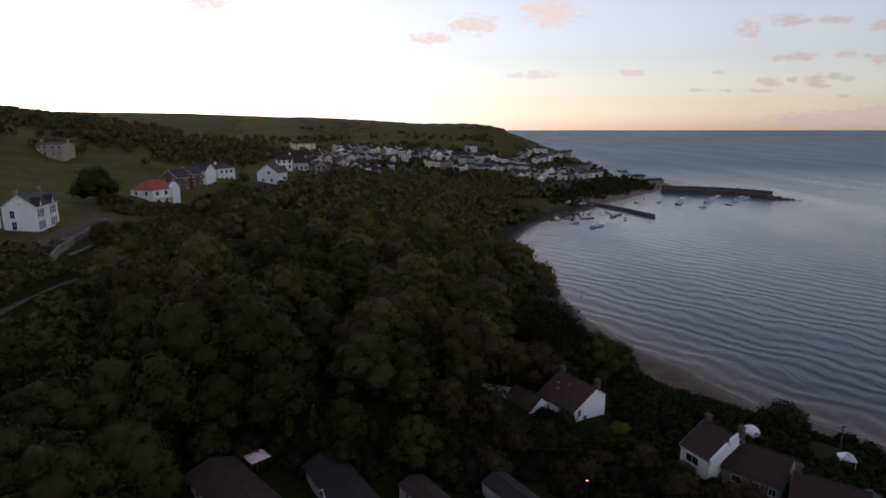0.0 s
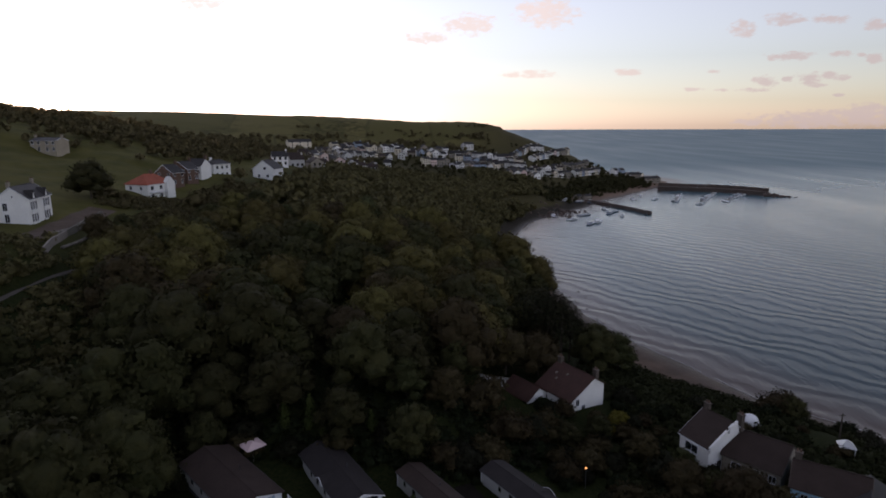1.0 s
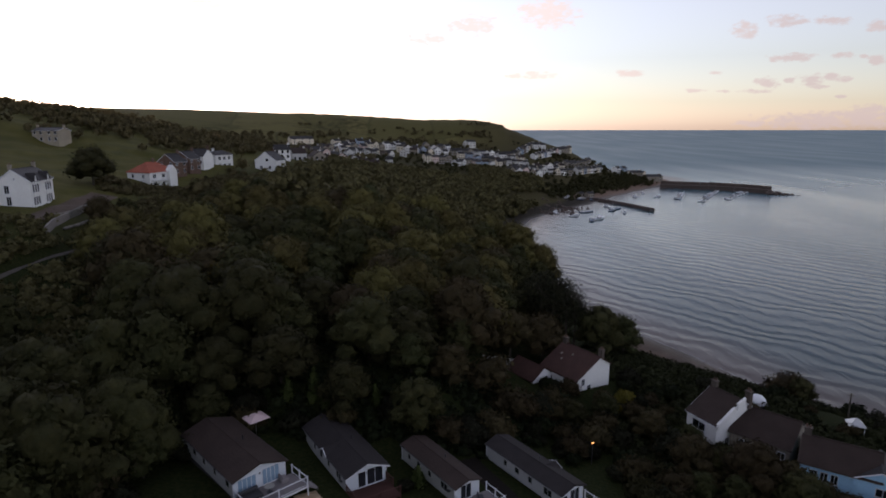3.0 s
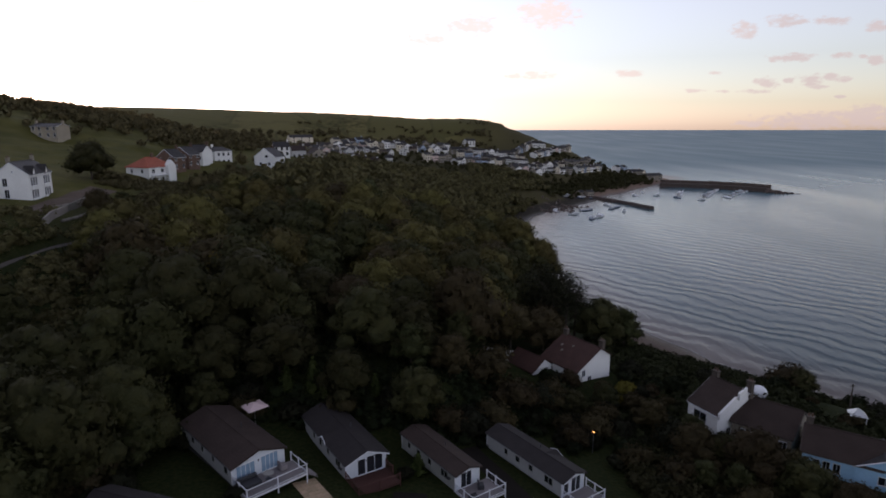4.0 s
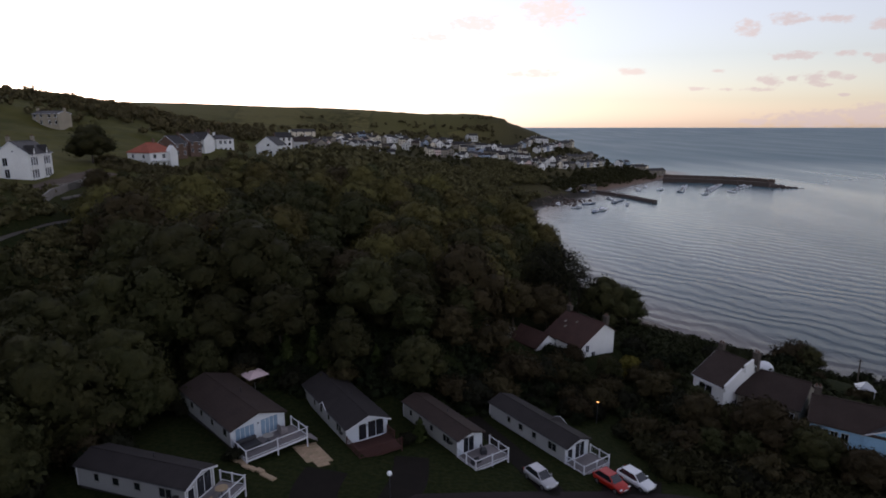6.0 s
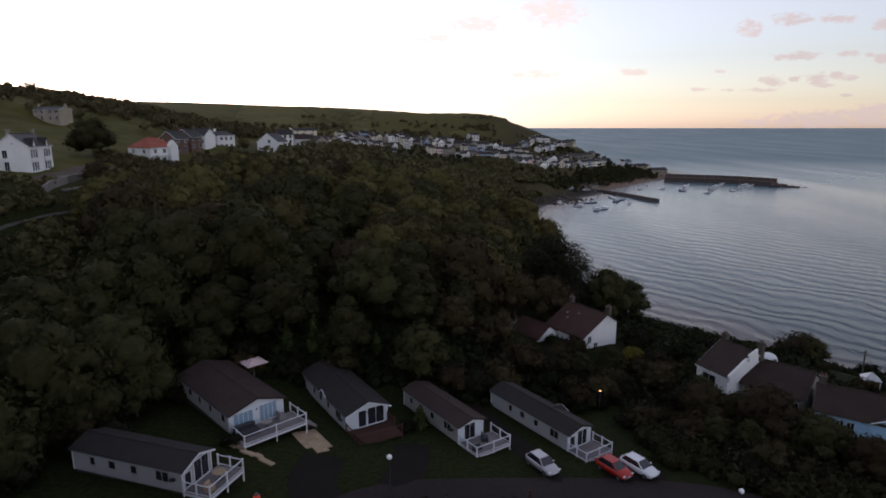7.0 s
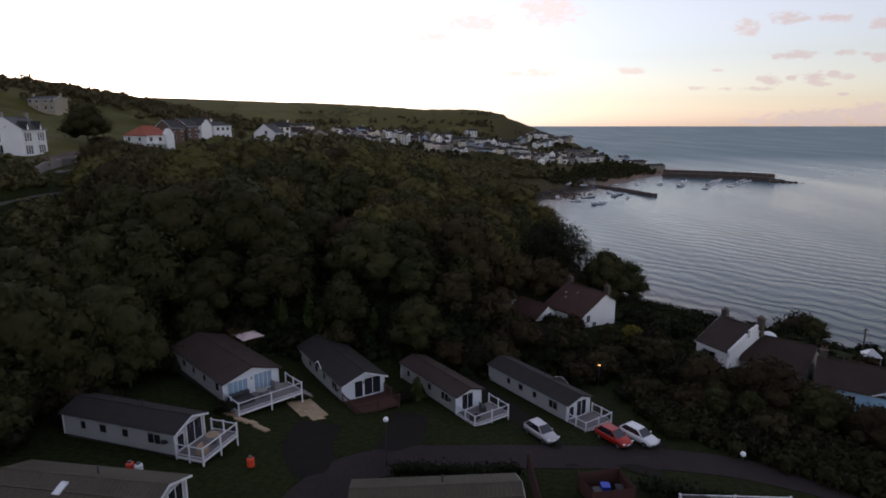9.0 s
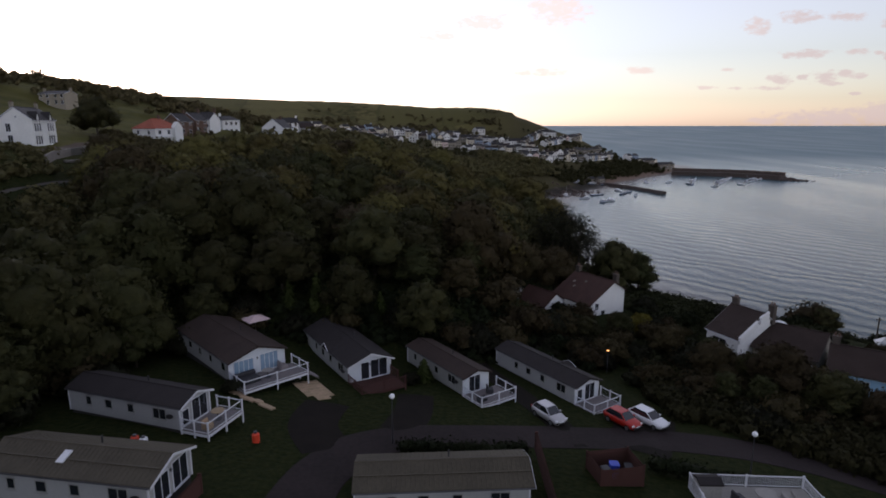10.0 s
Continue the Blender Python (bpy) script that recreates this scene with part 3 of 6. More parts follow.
def frame_ring(w, h, t, d):
    """A window frame as one piece, outer size w by h, bars t wide and d deep."""
    bm = bmesh.new()
    rings = []
    for i in (0, t):
        for y in (-d, 0):
            rings.append([bm.verts.new(p) for p in ((-w / 2 + i, y, i), (w / 2 - i, y, i), (w / 2 - i, y, h - i), (-w / 2 + i, y, h - i))])
    of, ob_, inf, inb = rings
    for k in range(4):
        j = (k + 1) % 4
        for q in ((of[k], of[j], inf[j], inf[k]), (ob_[k], inb[k], inb[j], ob_[j]), (of[k], ob_[k], ob_[j], of[j]), (inf[k], inf[j], inb[j], inb[k])):
            bm.faces.new(q)
    bmesh.ops.recalc_face_normals(bm, faces=bm.faces)
    return bm


def window(parent, w, h, m, frame_mat="upvc", pane_mat="glass", bars=1, name="window"):
    """A framed window, its back on the wall; local x along the wall, z up, -y outwards."""
    key = (round(w, 2), round(h, 2), frame_mat, pane_mat, bars)
    if key not in WINDOW:
        t, d = 0.06, 0.05
        f = part(name, frame_ring(w, h, t, d), M[frame_mat], parent, m=m)
        kids = [part("sill", boxes((-w / 2 - 0.05, w / 2 + 0.05, -d - 0.05, 0, -0.06, -0.002)), M[frame_mat], f)]
        each = (w - 2 * t) / (bars + 1)
        for k in range(bars + 1):
            x = -w / 2 + t + each * k
            kids.append(part("pane", boxes((x + 0.002, x + each - 0.002, -0.022, -0.008, t, h - t)), M[pane_mat], f))
            if k:
                kids.append(part("glazing_bar", boxes((x - 0.025, x + 0.025, -d + 0.005, -0.002, t, h - t)), M[frame_mat], f))
        WINDOW[key] = (f.data, [(k.name.split(".")[0], k.data) for k in kids])
        return f
    f = new(name, WINDOW[key][0])
    f.parent, f.matrix_basis = parent, m
    for kid, data in WINDOW[key][1]:
        new(kid, data).parent = f
    return f


def small_window(parent, w, h, m):
    """A window of a house far off: one pane with its surround."""
    key = ("far", round(w, 1), round(h, 1))
    if key not in WINDOW:
        bm = boxes((-w / 2, w / 2, -0.05, 0, 0, h))
        box(bm, -w / 2 - 0.12, w / 2 + 0.12, -0.12, 0.0, -0.15, -0.002, 1)
        WINDOW[key] = part("window", bm, [M["glass"], M["upvc"]], parent, m=m).data
        return
    o = new("window", WINDOW[key])
    o.parent, o.matrix_basis = parent, m


FACES = dict(F=lambda L, W, u: (u, -W / 2, 0), B=lambda L, W, u: (-u, W / 2, 180), R=lambda L, W, u: (L / 2, u, 90), L=lambda L, W, u: (-L / 2, -u, -90))


def building(name, label, m, L, W, eave, rise, wall, roof, wins=(), stacks=(), category="house", group="", far=False, over=0.3, stack_mat=None, dig=1.5, eave_b=None, ridge=0.0, hip=0.0, trim="upvc"):
    """A house with its ridge along local x: windows by face, chimney stacks at (x, y), a second eave height, a ridge off the middle, hipped ends."""
    h = thing(name, m, label, category, group)
    eave_b = eave if eave_b is None else eave_b
    top = eave + rise
    bm = bmesh.new()
    if hip:
        box(bm, -L / 2, L / 2, -W / 2, W / 2, -dig, eave)
    else:
        pts = [(-W / 2, -dig), (W / 2, -dig), (W / 2, eave_b), (ridge, top - 0.02), (-W / 2, eave)]
        a, b = [[bm.verts.new((x, y, z)) for y, z in pts] for x in (-L / 2, L / 2)]
        bm.faces.new(a[::-1]), bm.faces.new(b)
        for k in range(5):
            bm.faces.new((a[k], a[(k + 1) % 5], b[(k + 1) % 5], b[k]))
    part("wall", bm, M[wall], h)
    bm, t = bmesh.new(), 0.16
    ends = L / 2 + over * (0.6 if not hip else 1)
    lows = []
    for s, low in ((-1, eave), (1, eave_b)):
        run = W / 2 - s * ridge
        sl = (top - low) / run
        lows.append((s, low - over * sl, sl))
        q = [(s * (W / 2 + over), low - over * sl), (s * (W / 2 + over), low - over * sl + t), (ridge, top + t), (ridge, top)]
        pull = (0, 0, hip, hip)
        a, b = [[bm.verts.new((e * (ends - c), y, z)) for (y, z), c in zip(q, pull)] for e in (-1, 1)]
        bm.faces.new(a), bm.faces.new(b)
        for k in range(4):
            bm.faces.new((a[k], a[(k + 1) % 4], b[(k + 1) % 4], b[k]))
    if hip:
        for e in (-1, 1):
            low = lows[0][1]
            q = [(e * ends, -W / 2 - over, low + t), (e * ends, W / 2 + over, low + t), (e * (ends - hip), 0, top + t)]
            u = [bm.verts.new(v) for v in q] + [bm.verts.new((x, y, z - t)) for x, y, z in q]
            bm.faces.new(u[:3]), bm.faces.new(u[3:]), bm.faces.new((u[0], u[1], u[4], u[3]))
    bmesh.ops.recalc_face_normals(bm, faces=bm.faces)
    r = part("roof", bm, M[roof], h)
    if not far:
        part("ridge_tiles", rod(bmesh.new(), (-ends + hip, ridge, top + t), (ends - hip, ridge, top + t), 0.11, sides=6), M[roof], r)
        for s, low, sl in lows:
            part("gutter", rod(bmesh.new(), (-L / 2, s * (W / 2 + over + 0.05), low + 0.03), (L / 2, s * (W / 2 + over + 0.05), low + 0.03), 0.06, sides=6), M[trim], r)
            if not hip:
                for e in (-1, 1):
                    part("bargeboard", rod(bmesh.new(), (e * (ends + 0.02), s * (W / 2 + over), low + 0.06), (e * (ends + 0.02), ridge, top + 0.06), 0.08, sides=4), M[trim], r)
    for x, y in stacks:
        z0, z1 = top - abs(y - ridge) * lows[0][2] - 0.5, top + 1.0
        bm = boxes((x - 0.42, x + 0.42, y - 0.3, y + 0.3, z0, z1), (x - 0.5, x + 0.5, y - 0.38, y + 0.38, z1, z1 + 0.14))
        c = part("chimney", bm, M[stack_mat or wall], h)
        if not far:
            for k in (-0.2, 0.2):
                part("chimney_pot", rod(bmesh.new(), (x + k, y, z1 + 0.14), (x + k, y, z1 + 0.55), 0.12, 0.09), M["brick_red"], c)
    for face, u, z, w, hh in wins:
        x, y, turn = FACES[face](L, W, u)
        at = pose(x, y, z, 0, 0, turn)
        small_window(h, w, hh, at) if far else window(h, w, hh, at)
    return h


# ---- holiday homes ----
def deck(m, W, D, top, foot, label, wood="deck_wood", rail="upvc", gate=None, slats=True, low=0.0):
    """A raised veranda: x 0..W, y -D..0, boards at height top, legs down to foot, rails on three sides."""
    d = thing("veranda", m, label, "veranda", "verandas of the holiday homes")
    n = int(W / 0.16)
    one = None
    for k in range(n):
        at = pose((k + 0.5) * W / n, 0, top)
        if one is None:
            one = part("deck_board", boxes((-W / n / 2 + 0.006, W / n / 2 - 0.006, -D, -0.03, -0.04, 0)), M[wood], d, m=at)
        else:
            again("deck_board", one, d, at)
    for q in ((0, W, -D - 0.03, -D + 0.0), (-0.03, 0, -D - 0.03, -0.03), (W, W + 0.03, -D - 0.03, -0.03)):
        part("skirt_board", boxes((*q, top - 0.26, top - 0.045)), M[rail], d)
    corners = [(0, -0.06), (0, -D / 2), (0, -D), (W / 2, -D), (W, -D), (W, -D / 2), (W, -0.06)]
    post = None
    for k, (x, y) in enumerate(corners):
        at = pose(x, y, 0)
        if post is None:
            bm = boxes((-0.055, 0.055, -0.055, 0.055, foot, top + 1.0), (-0.075, 0.075, -0.075, 0.075, top + 1.0, top + 1.05))
            post = part("post", bm, M[rail], d, m=at)
        else:
            again("post", post, d, at)
    for (x0, y0), (x1, y1) in zip(corners[:-1], corners[1:]):
        if gate is not None and corners.index((x0, y0)) == gate:
            continue
        along = Vector((x1 - x0, y1 - y0, 0))
        turn = math.degrees(math.atan2(along.y, along.x))
        L = along.length
        rl = part("hand_rail", boxes((0.055, L - 0.055, -0.035, 0.035, top + 0.92, top + 0.98)), M[rail], d, m=pose(x0, y0, 0, 0, 0, turn))
        part("foot_rail", boxes((0.055, L - 0.055, -0.025, 0.025, top + 0.1, top + 0.15)), M[rail], rl)
        if slats:
            q = max(int(L / 0.13), 2)
            b1 = None
            for j in range(1, q):
                at = pose(L * j / q, 0, 0)
                if b1 is None:
                    b1 = part("baluster", boxes((-0.016, 0.016, -0.012, 0.012, top + 0.15, top + 0.92)), M[rail], rl, m=at)
                else:
                    again("baluster", b1, rl, at)
        else:
            bm = bmesh.new()
            bm.faces.new([bm.verts.new(p) for p in ((0.06, 0, top + 0.17), (L - 0.06, 0, top + 0.17), (L - 0.06, 0, top + 0.9), (0.06, 0, top + 0.9))])
            part("glass_panel", bm, M["clear_glass"], rl).visible_shadow = False
    return d


def holiday_home(label, m, W, L, wall, roof, side=(), doors=(), rise=0.62, floor=0.35, eave=2.35, porch=0.0, back_side=(), foot=-0.9, ribs=False, skylight=None, dish=None, gablet=None, front=False, trim="upvc"):
    """A static holiday home: x 0..W across the front, y 0..L to its back, front gable at y = 0."""
    h = thing("holiday_home", m, label, "holiday home", "holiday homes")
    part("skirt", boxes((0.08, W - 0.08, 0.08, L - 0.08, foot, floor)), M["skirt"], h)
    bm = bmesh.new()
    prism(bm, [(0, floor), (W, floor), (W, eave), (W / 2, eave + rise), (0, eave)], 0, L)
    part("wall", bm, M[wall], h)
    if front:
        bm = bmesh.new()
        prism(bm, [(0.06, floor), (W - 0.06, floor), (W - 0.06, eave - 0.02), (W / 2, eave + rise - 0.03), (0.06, eave - 0.02)], -0.006, -0.001)
        part("front_cladding", bm, M["front_white"], h, "white boarded gable front")
    o, t, sl = 0.22, 0.09, rise / (W / 2)
    for s in (-1, 1):
        bm = bmesh.new()
        x = lambda v: W / 2 + s * v
        q = [(x(W / 2 + o), eave - o * sl + 0.01), (x(0), eave + rise + 0.012), (x(0), eave + rise + t), (x(W / 2 + o), eave - o * sl + t)]
        prism(bm, q[::-1] if s > 0 else q, -0.35 - porch, L + 0.15)
        bmesh.ops.recalc_face_normals(bm, faces=bm.faces)
        r = part("roof_slope", bm, M[roof], h)
        bm = bmesh.new()
        q = [(x(W / 2 + o), eave - o * sl - 0.09), (x(0), eave + rise - 0.09), (x(0), eave + rise + t - 0.01), (x(W / 2 + o), eave - o * sl + t - 0.01)]
        prism(bm, q[::-1] if s > 0 else q, -0.385 - porch, -0.352 - porch)
        bmesh.ops.recalc_face_normals(bm, faces=bm.faces)
        part("bargeboard", bm, M[trim], r)
        part("gutter", rod(bmesh.new(), (x(W / 2 + o + 0.04), -0.3, eave - o * sl), (x(W / 2 + o + 0.04), L + 0.1, eave - o * sl), 0.05, sides=6), M["metal_dark"], r)
    part("ridge_cap", rod(bmesh.new(), (W / 2, -0.36 - porch, eave + rise + t - 0.02), (W / 2, L + 0.15, eave + rise + t - 0.02), 0.075, sides=6), M[roof], h)
    part("flue", rod(bmesh.new(), (W * 0.68, L * 0.45, eave + 0.2), (W * 0.68, L * 0.45, eave + rise + 0.35), 0.06), M["metal_dark"], h)
    for k, c in enumerate(((0, 0), (W, 0), (0, L), (W, L))):
        part("corner_trim", boxes((c[0] - 0.05, c[0] + 0.05, c[1] - 0.05, c[1] + 0.05, floor, eave - 0.02)), M["upvc"], h)
    if ribs:
        for s in (-1, 1):
            bm = bmesh.new()
            for k in range(int(L / 0.32) + 1):
                yy = -0.3 - porch + k * 0.32
                rod(bm, (W / 2 + s * 0.12, yy, eave + rise + t - 0.03), (W / 2 + s * (W / 2 + o * 0.9), yy, eave - o * 0.9 * sl + t - 0.01), 0.028, sides=4)
            tagged(part("roof_ribs", bm, M[roof], h), kind="stuff")
        part("roof_seam", boxes((W * 0.22, W * 0.25, -0.3, L + 0.1, eave + rise * 0.47 + t, eave + rise * 0.47 + t + 0.05)), M[roof], h)
    if skylight:
        u, v = skylight
        m = pose(u, v, eave + rise * u / (W / 2) + t + 0.02, 0, -math.degrees(math.atan(sl)), 0)
        f = part("skylight", frame_ring(0.95, 0.5, 0.06, 0.1), M["upvc"], h, "white framed skylight", m @ pose(0, 0.25, 0.1, 90, 0, 0))
        part("pane", boxes((-0.41, 0.41, -0.06, -0.03, 0.06, 0.44)), M["lamp_glass"], f)
    if gablet:
        side_x, gy = gablet
        for s in (-1, 1):
            bm = bmesh.new()
            a = W / 2 + side_x * W * 0.5
            q = [(a + side_x * 0.3, gy + s * 1.0, eave - 0.05), (a + side_x * 0.3, gy, eave + rise * 0.62), (W / 2 + side_x * W * 0.12, gy, eave + rise * 0.80), (W / 2 + side_x * W * 0.45, gy + s * 1.0, eave + 0.08)]
            lo = [bm.verts.new(p) for p in q]
            hi = [bm.verts.new((x, y, z + 0.1)) for x, y, z in q]
            bm.faces.new(lo), bm.faces.new(hi)
            for k in range(4):
                bm.faces.new((lo[k], lo[(k + 1) % 4], hi[(k + 1) % 4], hi[k]))
            bmesh.ops.recalc_face_normals(bm, faces=bm.faces)
            f = part("porch_roof", bm, M[roof], h)
            part("bargeboard", rod(bmesh.new(), (q[0][0] + side_x * 0.03, q[0][1], q[0][2] + 0.05), (q[1][0] + side_x * 0.03, q[1][1], q[1][2] + 0.05), 0.07, sides=4), M["upvc"], f)
    if dish:
        y, z = dish
        bm = bmesh.new()
        bmesh.ops.create_cone(bm, cap_ends=True, segments=16, radius1=0.27, radius2=0.18, depth=0.07, matrix=pose(-0.32, y, z, 0, 70, 30))
        f = part("satellite_dish", bm, M["metal_dark"], h, "dark round satellite dish")
        part("bracket", rod(bmesh.new(), (0, y, z - 0.1), (-0.3, y, z), 0.025), M["metal_dark"], f)
    part("wall_lamp", bevelled(boxes((W * 0.5 - 0.07, W * 0.5 + 0.07, -0.1, 0, 1.9, 2.12)), 0.02), M["metal_dark"], h)
    for y, z, w, hh in side:
        window(h, w, hh, pose(0, y, z, 0, 0, -90), "siding_sage", "glass", 1 if w > 1 else 0)
    for y, z, w, hh in back_side:
        window(h, w, hh, pose(W, y, z, 0, 0, 90), "upvc", "glass")
    for x, z, w, hh, bars in doors:
        window(h, w, hh, pose(x, 0, z), "upvc", "pale_blind" if bars > 1 else "glass", bars, "glazed_door")
    return h


# ---- trees ----
def ball(steps):
    bm = bmesh.new()
    bmesh.ops.create_icosphere(bm, subdivisions=steps, radius=1)
    bm.verts.index_update()
    out = np.array([v.co[:] for v in bm.verts]), np.array([[v.index for v in f.verts] for f in bm.faces])
    bm.free()
    return out


BALLS = {1: ball(1), 2: ball(2)}


def leaf_mesh(name, lobes, n, size, mat, core=0.66, seed=0, drop=0.35, whole=0.0, fine=2):
    """A crown: many small leaf sprays over the skins of overlapping lobes (x, y, z, r, flatness), darker sprays inside."""
    rng = np.random.default_rng(seed)
    lobes = np.array(lobes, float)
    BALL_V, BALL_F = BALLS[fine]
    weight = lobes[:, 3] ** 2
    pick = rng.choice(len(lobes), n, p=weight / weight.sum())
    way = rng.normal(size=(n, 3))
    way[:, 2] = np.where(way[:, 2] < -0.35 * np.abs(way[:, 2]).mean(), way[:, 2] * drop, way[:, 2])
    way /= np.linalg.norm(way, axis=1)[:, None]
    swell = 1 + 0.16 * np.sin(way[:, 0] * 5 + pick) * np.sin(way[:, 1] * 5 + pick * 1.7) + 0.10 * np.sin(way[:, 2] * 9 + way[:, 0] * 7 + pick)
    c = lobes[pick, :3] + way * (lobes[pick, 3] * swell * (0.74 + 0.40 * rng.random(n) ** 1.3))[:, None] * np.stack([np.ones(n), np.ones(n), lobes[pick, 4]], -1)
    face = way + rng.normal(size=(n, 3)) * 0.55
    face /= np.linalg.norm(face, axis=1)[:, None]
    side = np.cross(face, rng.normal(size=(n, 3)))
    side /= np.linalg.norm(side, axis=1)[:, None]
    up = np.cross(face, side)
    s = size * (0.6 + 0.8 * rng.random(n))[:, None]
    verts = np.stack([c - side * s * 0.55, c - up * s * 0.4 + face * s * 0.08, c + side * s * 0.62, c + up * s * 0.45 + face * s * 0.1], 1).reshape(-1, 3)
    faces = np.arange(4 * n).reshape(-1, 4).tolist()
    base, cv, cf = len(verts), [], []
    for k, (x, y, z, r, f) in enumerate(lobes):
        d = BALL_V * (1 + 0.10 * np.sin(BALL_V[:, :1] * 4.1 + k) * np.sin(BALL_V[:, 1:2] * 3.7 + k * 2) + 0.07 * np.sin(BALL_V[:, 2:] * 5.3 + k))
        cf += (BALL_F + base + len(cv)).tolist()
        cv += (d * (r * core, r * core, r * core * f) + (x, y, z)).tolist()
    me = bpy.data.meshes.new(name)
    me.from_pydata(verts.tolist() + cv, [], faces + cf)
    me.materials.append(mat)
    # leaves take their light as the crown's rounded mass does, with some scatter
    lean = way + (c - lobes[0, :3]) / lobes[0, 3] * whole + rng.normal(size=(n, 3)) * 0.38
    lean /= np.linalg.norm(lean, axis=1)[:, None]
    inner = np.concatenate([BALL_V] * len(lobes)) + rng.normal(size=(len(lobes) * len(BALL_V), 3)) * 0.45
    inner /= np.linalg.norm(inner, axis=1)[:, None]
    me.normals_split_custom_set_from_vertices(np.concatenate([np.repeat(lean, 4, axis=0), inner]))
    return me


def crown_lobes(seed, R, H, low, n):
    """Lobes of a broad-leaved crown of radius R and height H over low."""
    rng = random.Random(seed)
    out = [(0, 0, low + (H - low) * 0.47, R * 0.80, (H - low) / (2 * R) * 1.12)]
    for k in range(n):
        a = k * 2.4 + rng.random() * 0.8
        t = ((k + 0.5) / n) ** 0.9
        z = low + (H - low) * (0.16 + 0.70 * t)
        q = R * (0.74 - 0.62 * t ** 2.2) * (0.88 + 0.2 * rng.random())
        out.append((math.cos(a) * q, math.sin(a) * q, z, R * (0.30 + 0.17 * rng.random()), 0.85))
    return out


def tree_kind(seed, R, H, leaf, leaves, size, lobes=13, low=None, label="tall broad-leaved tree with a dense dark green crown", group="woodland trees", core=0.74):
    """A tree with a tapered trunk, limbs and a crown; returned at the origin, to be copied."""
    low = H * 0.1 if low is None else low
    rng = random.Random(seed)
    tree = thing("tree", pose(0, 0, 0), label, "tree", group)
    bm = bmesh.new()
    rod(bm, (0, 0, -1.2), (0.1, 0, H * 0.3), H * 0.026, H * 0.018)
    rod(bm, (0.1, 0, H * 0.3), (0, 0.15, H * 0.72), H * 0.018, H * 0.006)
    for k in range(5):
        a = k * 1.3 + rng.random()
        z = H * (0.24 + 0.08 * k)
        rod(bm, (0.05, 0, z), (math.cos(a) * R * 0.62, math.sin(a) * R * 0.62, z + H * 0.2), H * 0.009, H * 0.003, 6)
    part("trunk", bm, M["bark"], tree)
    me = leaf_mesh("crown", crown_lobes(seed, R, H, low, lobes), leaves, size, LEAF[leaf], core, seed, whole=1.1)
    c = new("crown", me)
    c.parent = tree
    return tree


def shrub_kind(seed, R, H, leaf, leaves, size, label, group="", name="shrub", category="shrub"):
    """A bush of a few lobes on short stems."""
    rng = random.Random(seed)
    b = thing(name, pose(0, 0, 0), label, category, group)
    bm = bmesh.new()
    for k in range(4):
        a = k * 1.6
        rod(bm, (0, 0, -0.5), (math.cos(a) * R * 0.4, math.sin(a) * R * 0.4, H * 0.6), 0.06, 0.02, 5)
    part("stem", bm, M["bark"], b)
    lobes = [(0, 0, H * 0.5, R * 0.7, H * 0.5 / (R * 0.7))]
    for k in range(6):
        a = k * 1.05 + rng.random() * 0.5
        lobes.append((math.cos(a) * R * 0.55, math.sin(a) * R * 0.55, H * rng.uniform(0.3, 0.7), R * rng.uniform(0.35, 0.5), 0.8))
    o = new("foliage", leaf_mesh("foliage", lobes, leaves, size, LEAF[leaf], seed=seed))
    o.parent = b
    return b


def conifer(x, y, R, H, label="small bright green garden conifer behind the holiday homes"):
    c = thing("conifer", pose(x, y, ground(x, y)), label, "tree", "garden conifers")
    part("trunk", rod(bmesh.new(), (0, 0, -0.4), (0, 0, H * 0.8), 0.09, 0.03), M["bark"], c)
    lobes = [(0, 0, H * (0.14 + 0.8 * k / 7), R * (1 - 0.85 * k / 7) * 0.9 + 0.08, 1.15) for k in range(8)]
    o = new("foliage", leaf_mesh("foliage", lobes, 520, 0.28, LEAF["conifer"], seed=int(abs(x) * 7 + y)))
    o.parent = c
    return c


def hedge(pts, height, thick, label, leaf="hedge", seed=3):
    """A clipped hedge along points of the plan."""
    rng = random.Random(seed)
    h = thing("hedge", pose(0, 0, 0), label, "hedge")
    lobes = []
    for (x0, y0), (x1, y1) in zip(pts[:-1], pts[1:]):
        n = max(int(math.hypot(x1 - x0, y1 - y0) / 0.55), 2)
        for k in range(n):
            x, y = x0 + (x1 - x0) * k / n, y0 + (y1 - y0) * k / n
            lobes.append((x + rng.uniform(-0.1, 0.1), y + rng.uniform(-0.1, 0.1), ground(x, y) + height * 0.48, thick * 0.55, height * 0.52 / (thick * 0.55)))
    o = new("foliage", leaf_mesh("foliage", lobes, len(lobes) * 70, 0.2, LEAF[leaf], seed=seed))
    o.parent = h
    return h


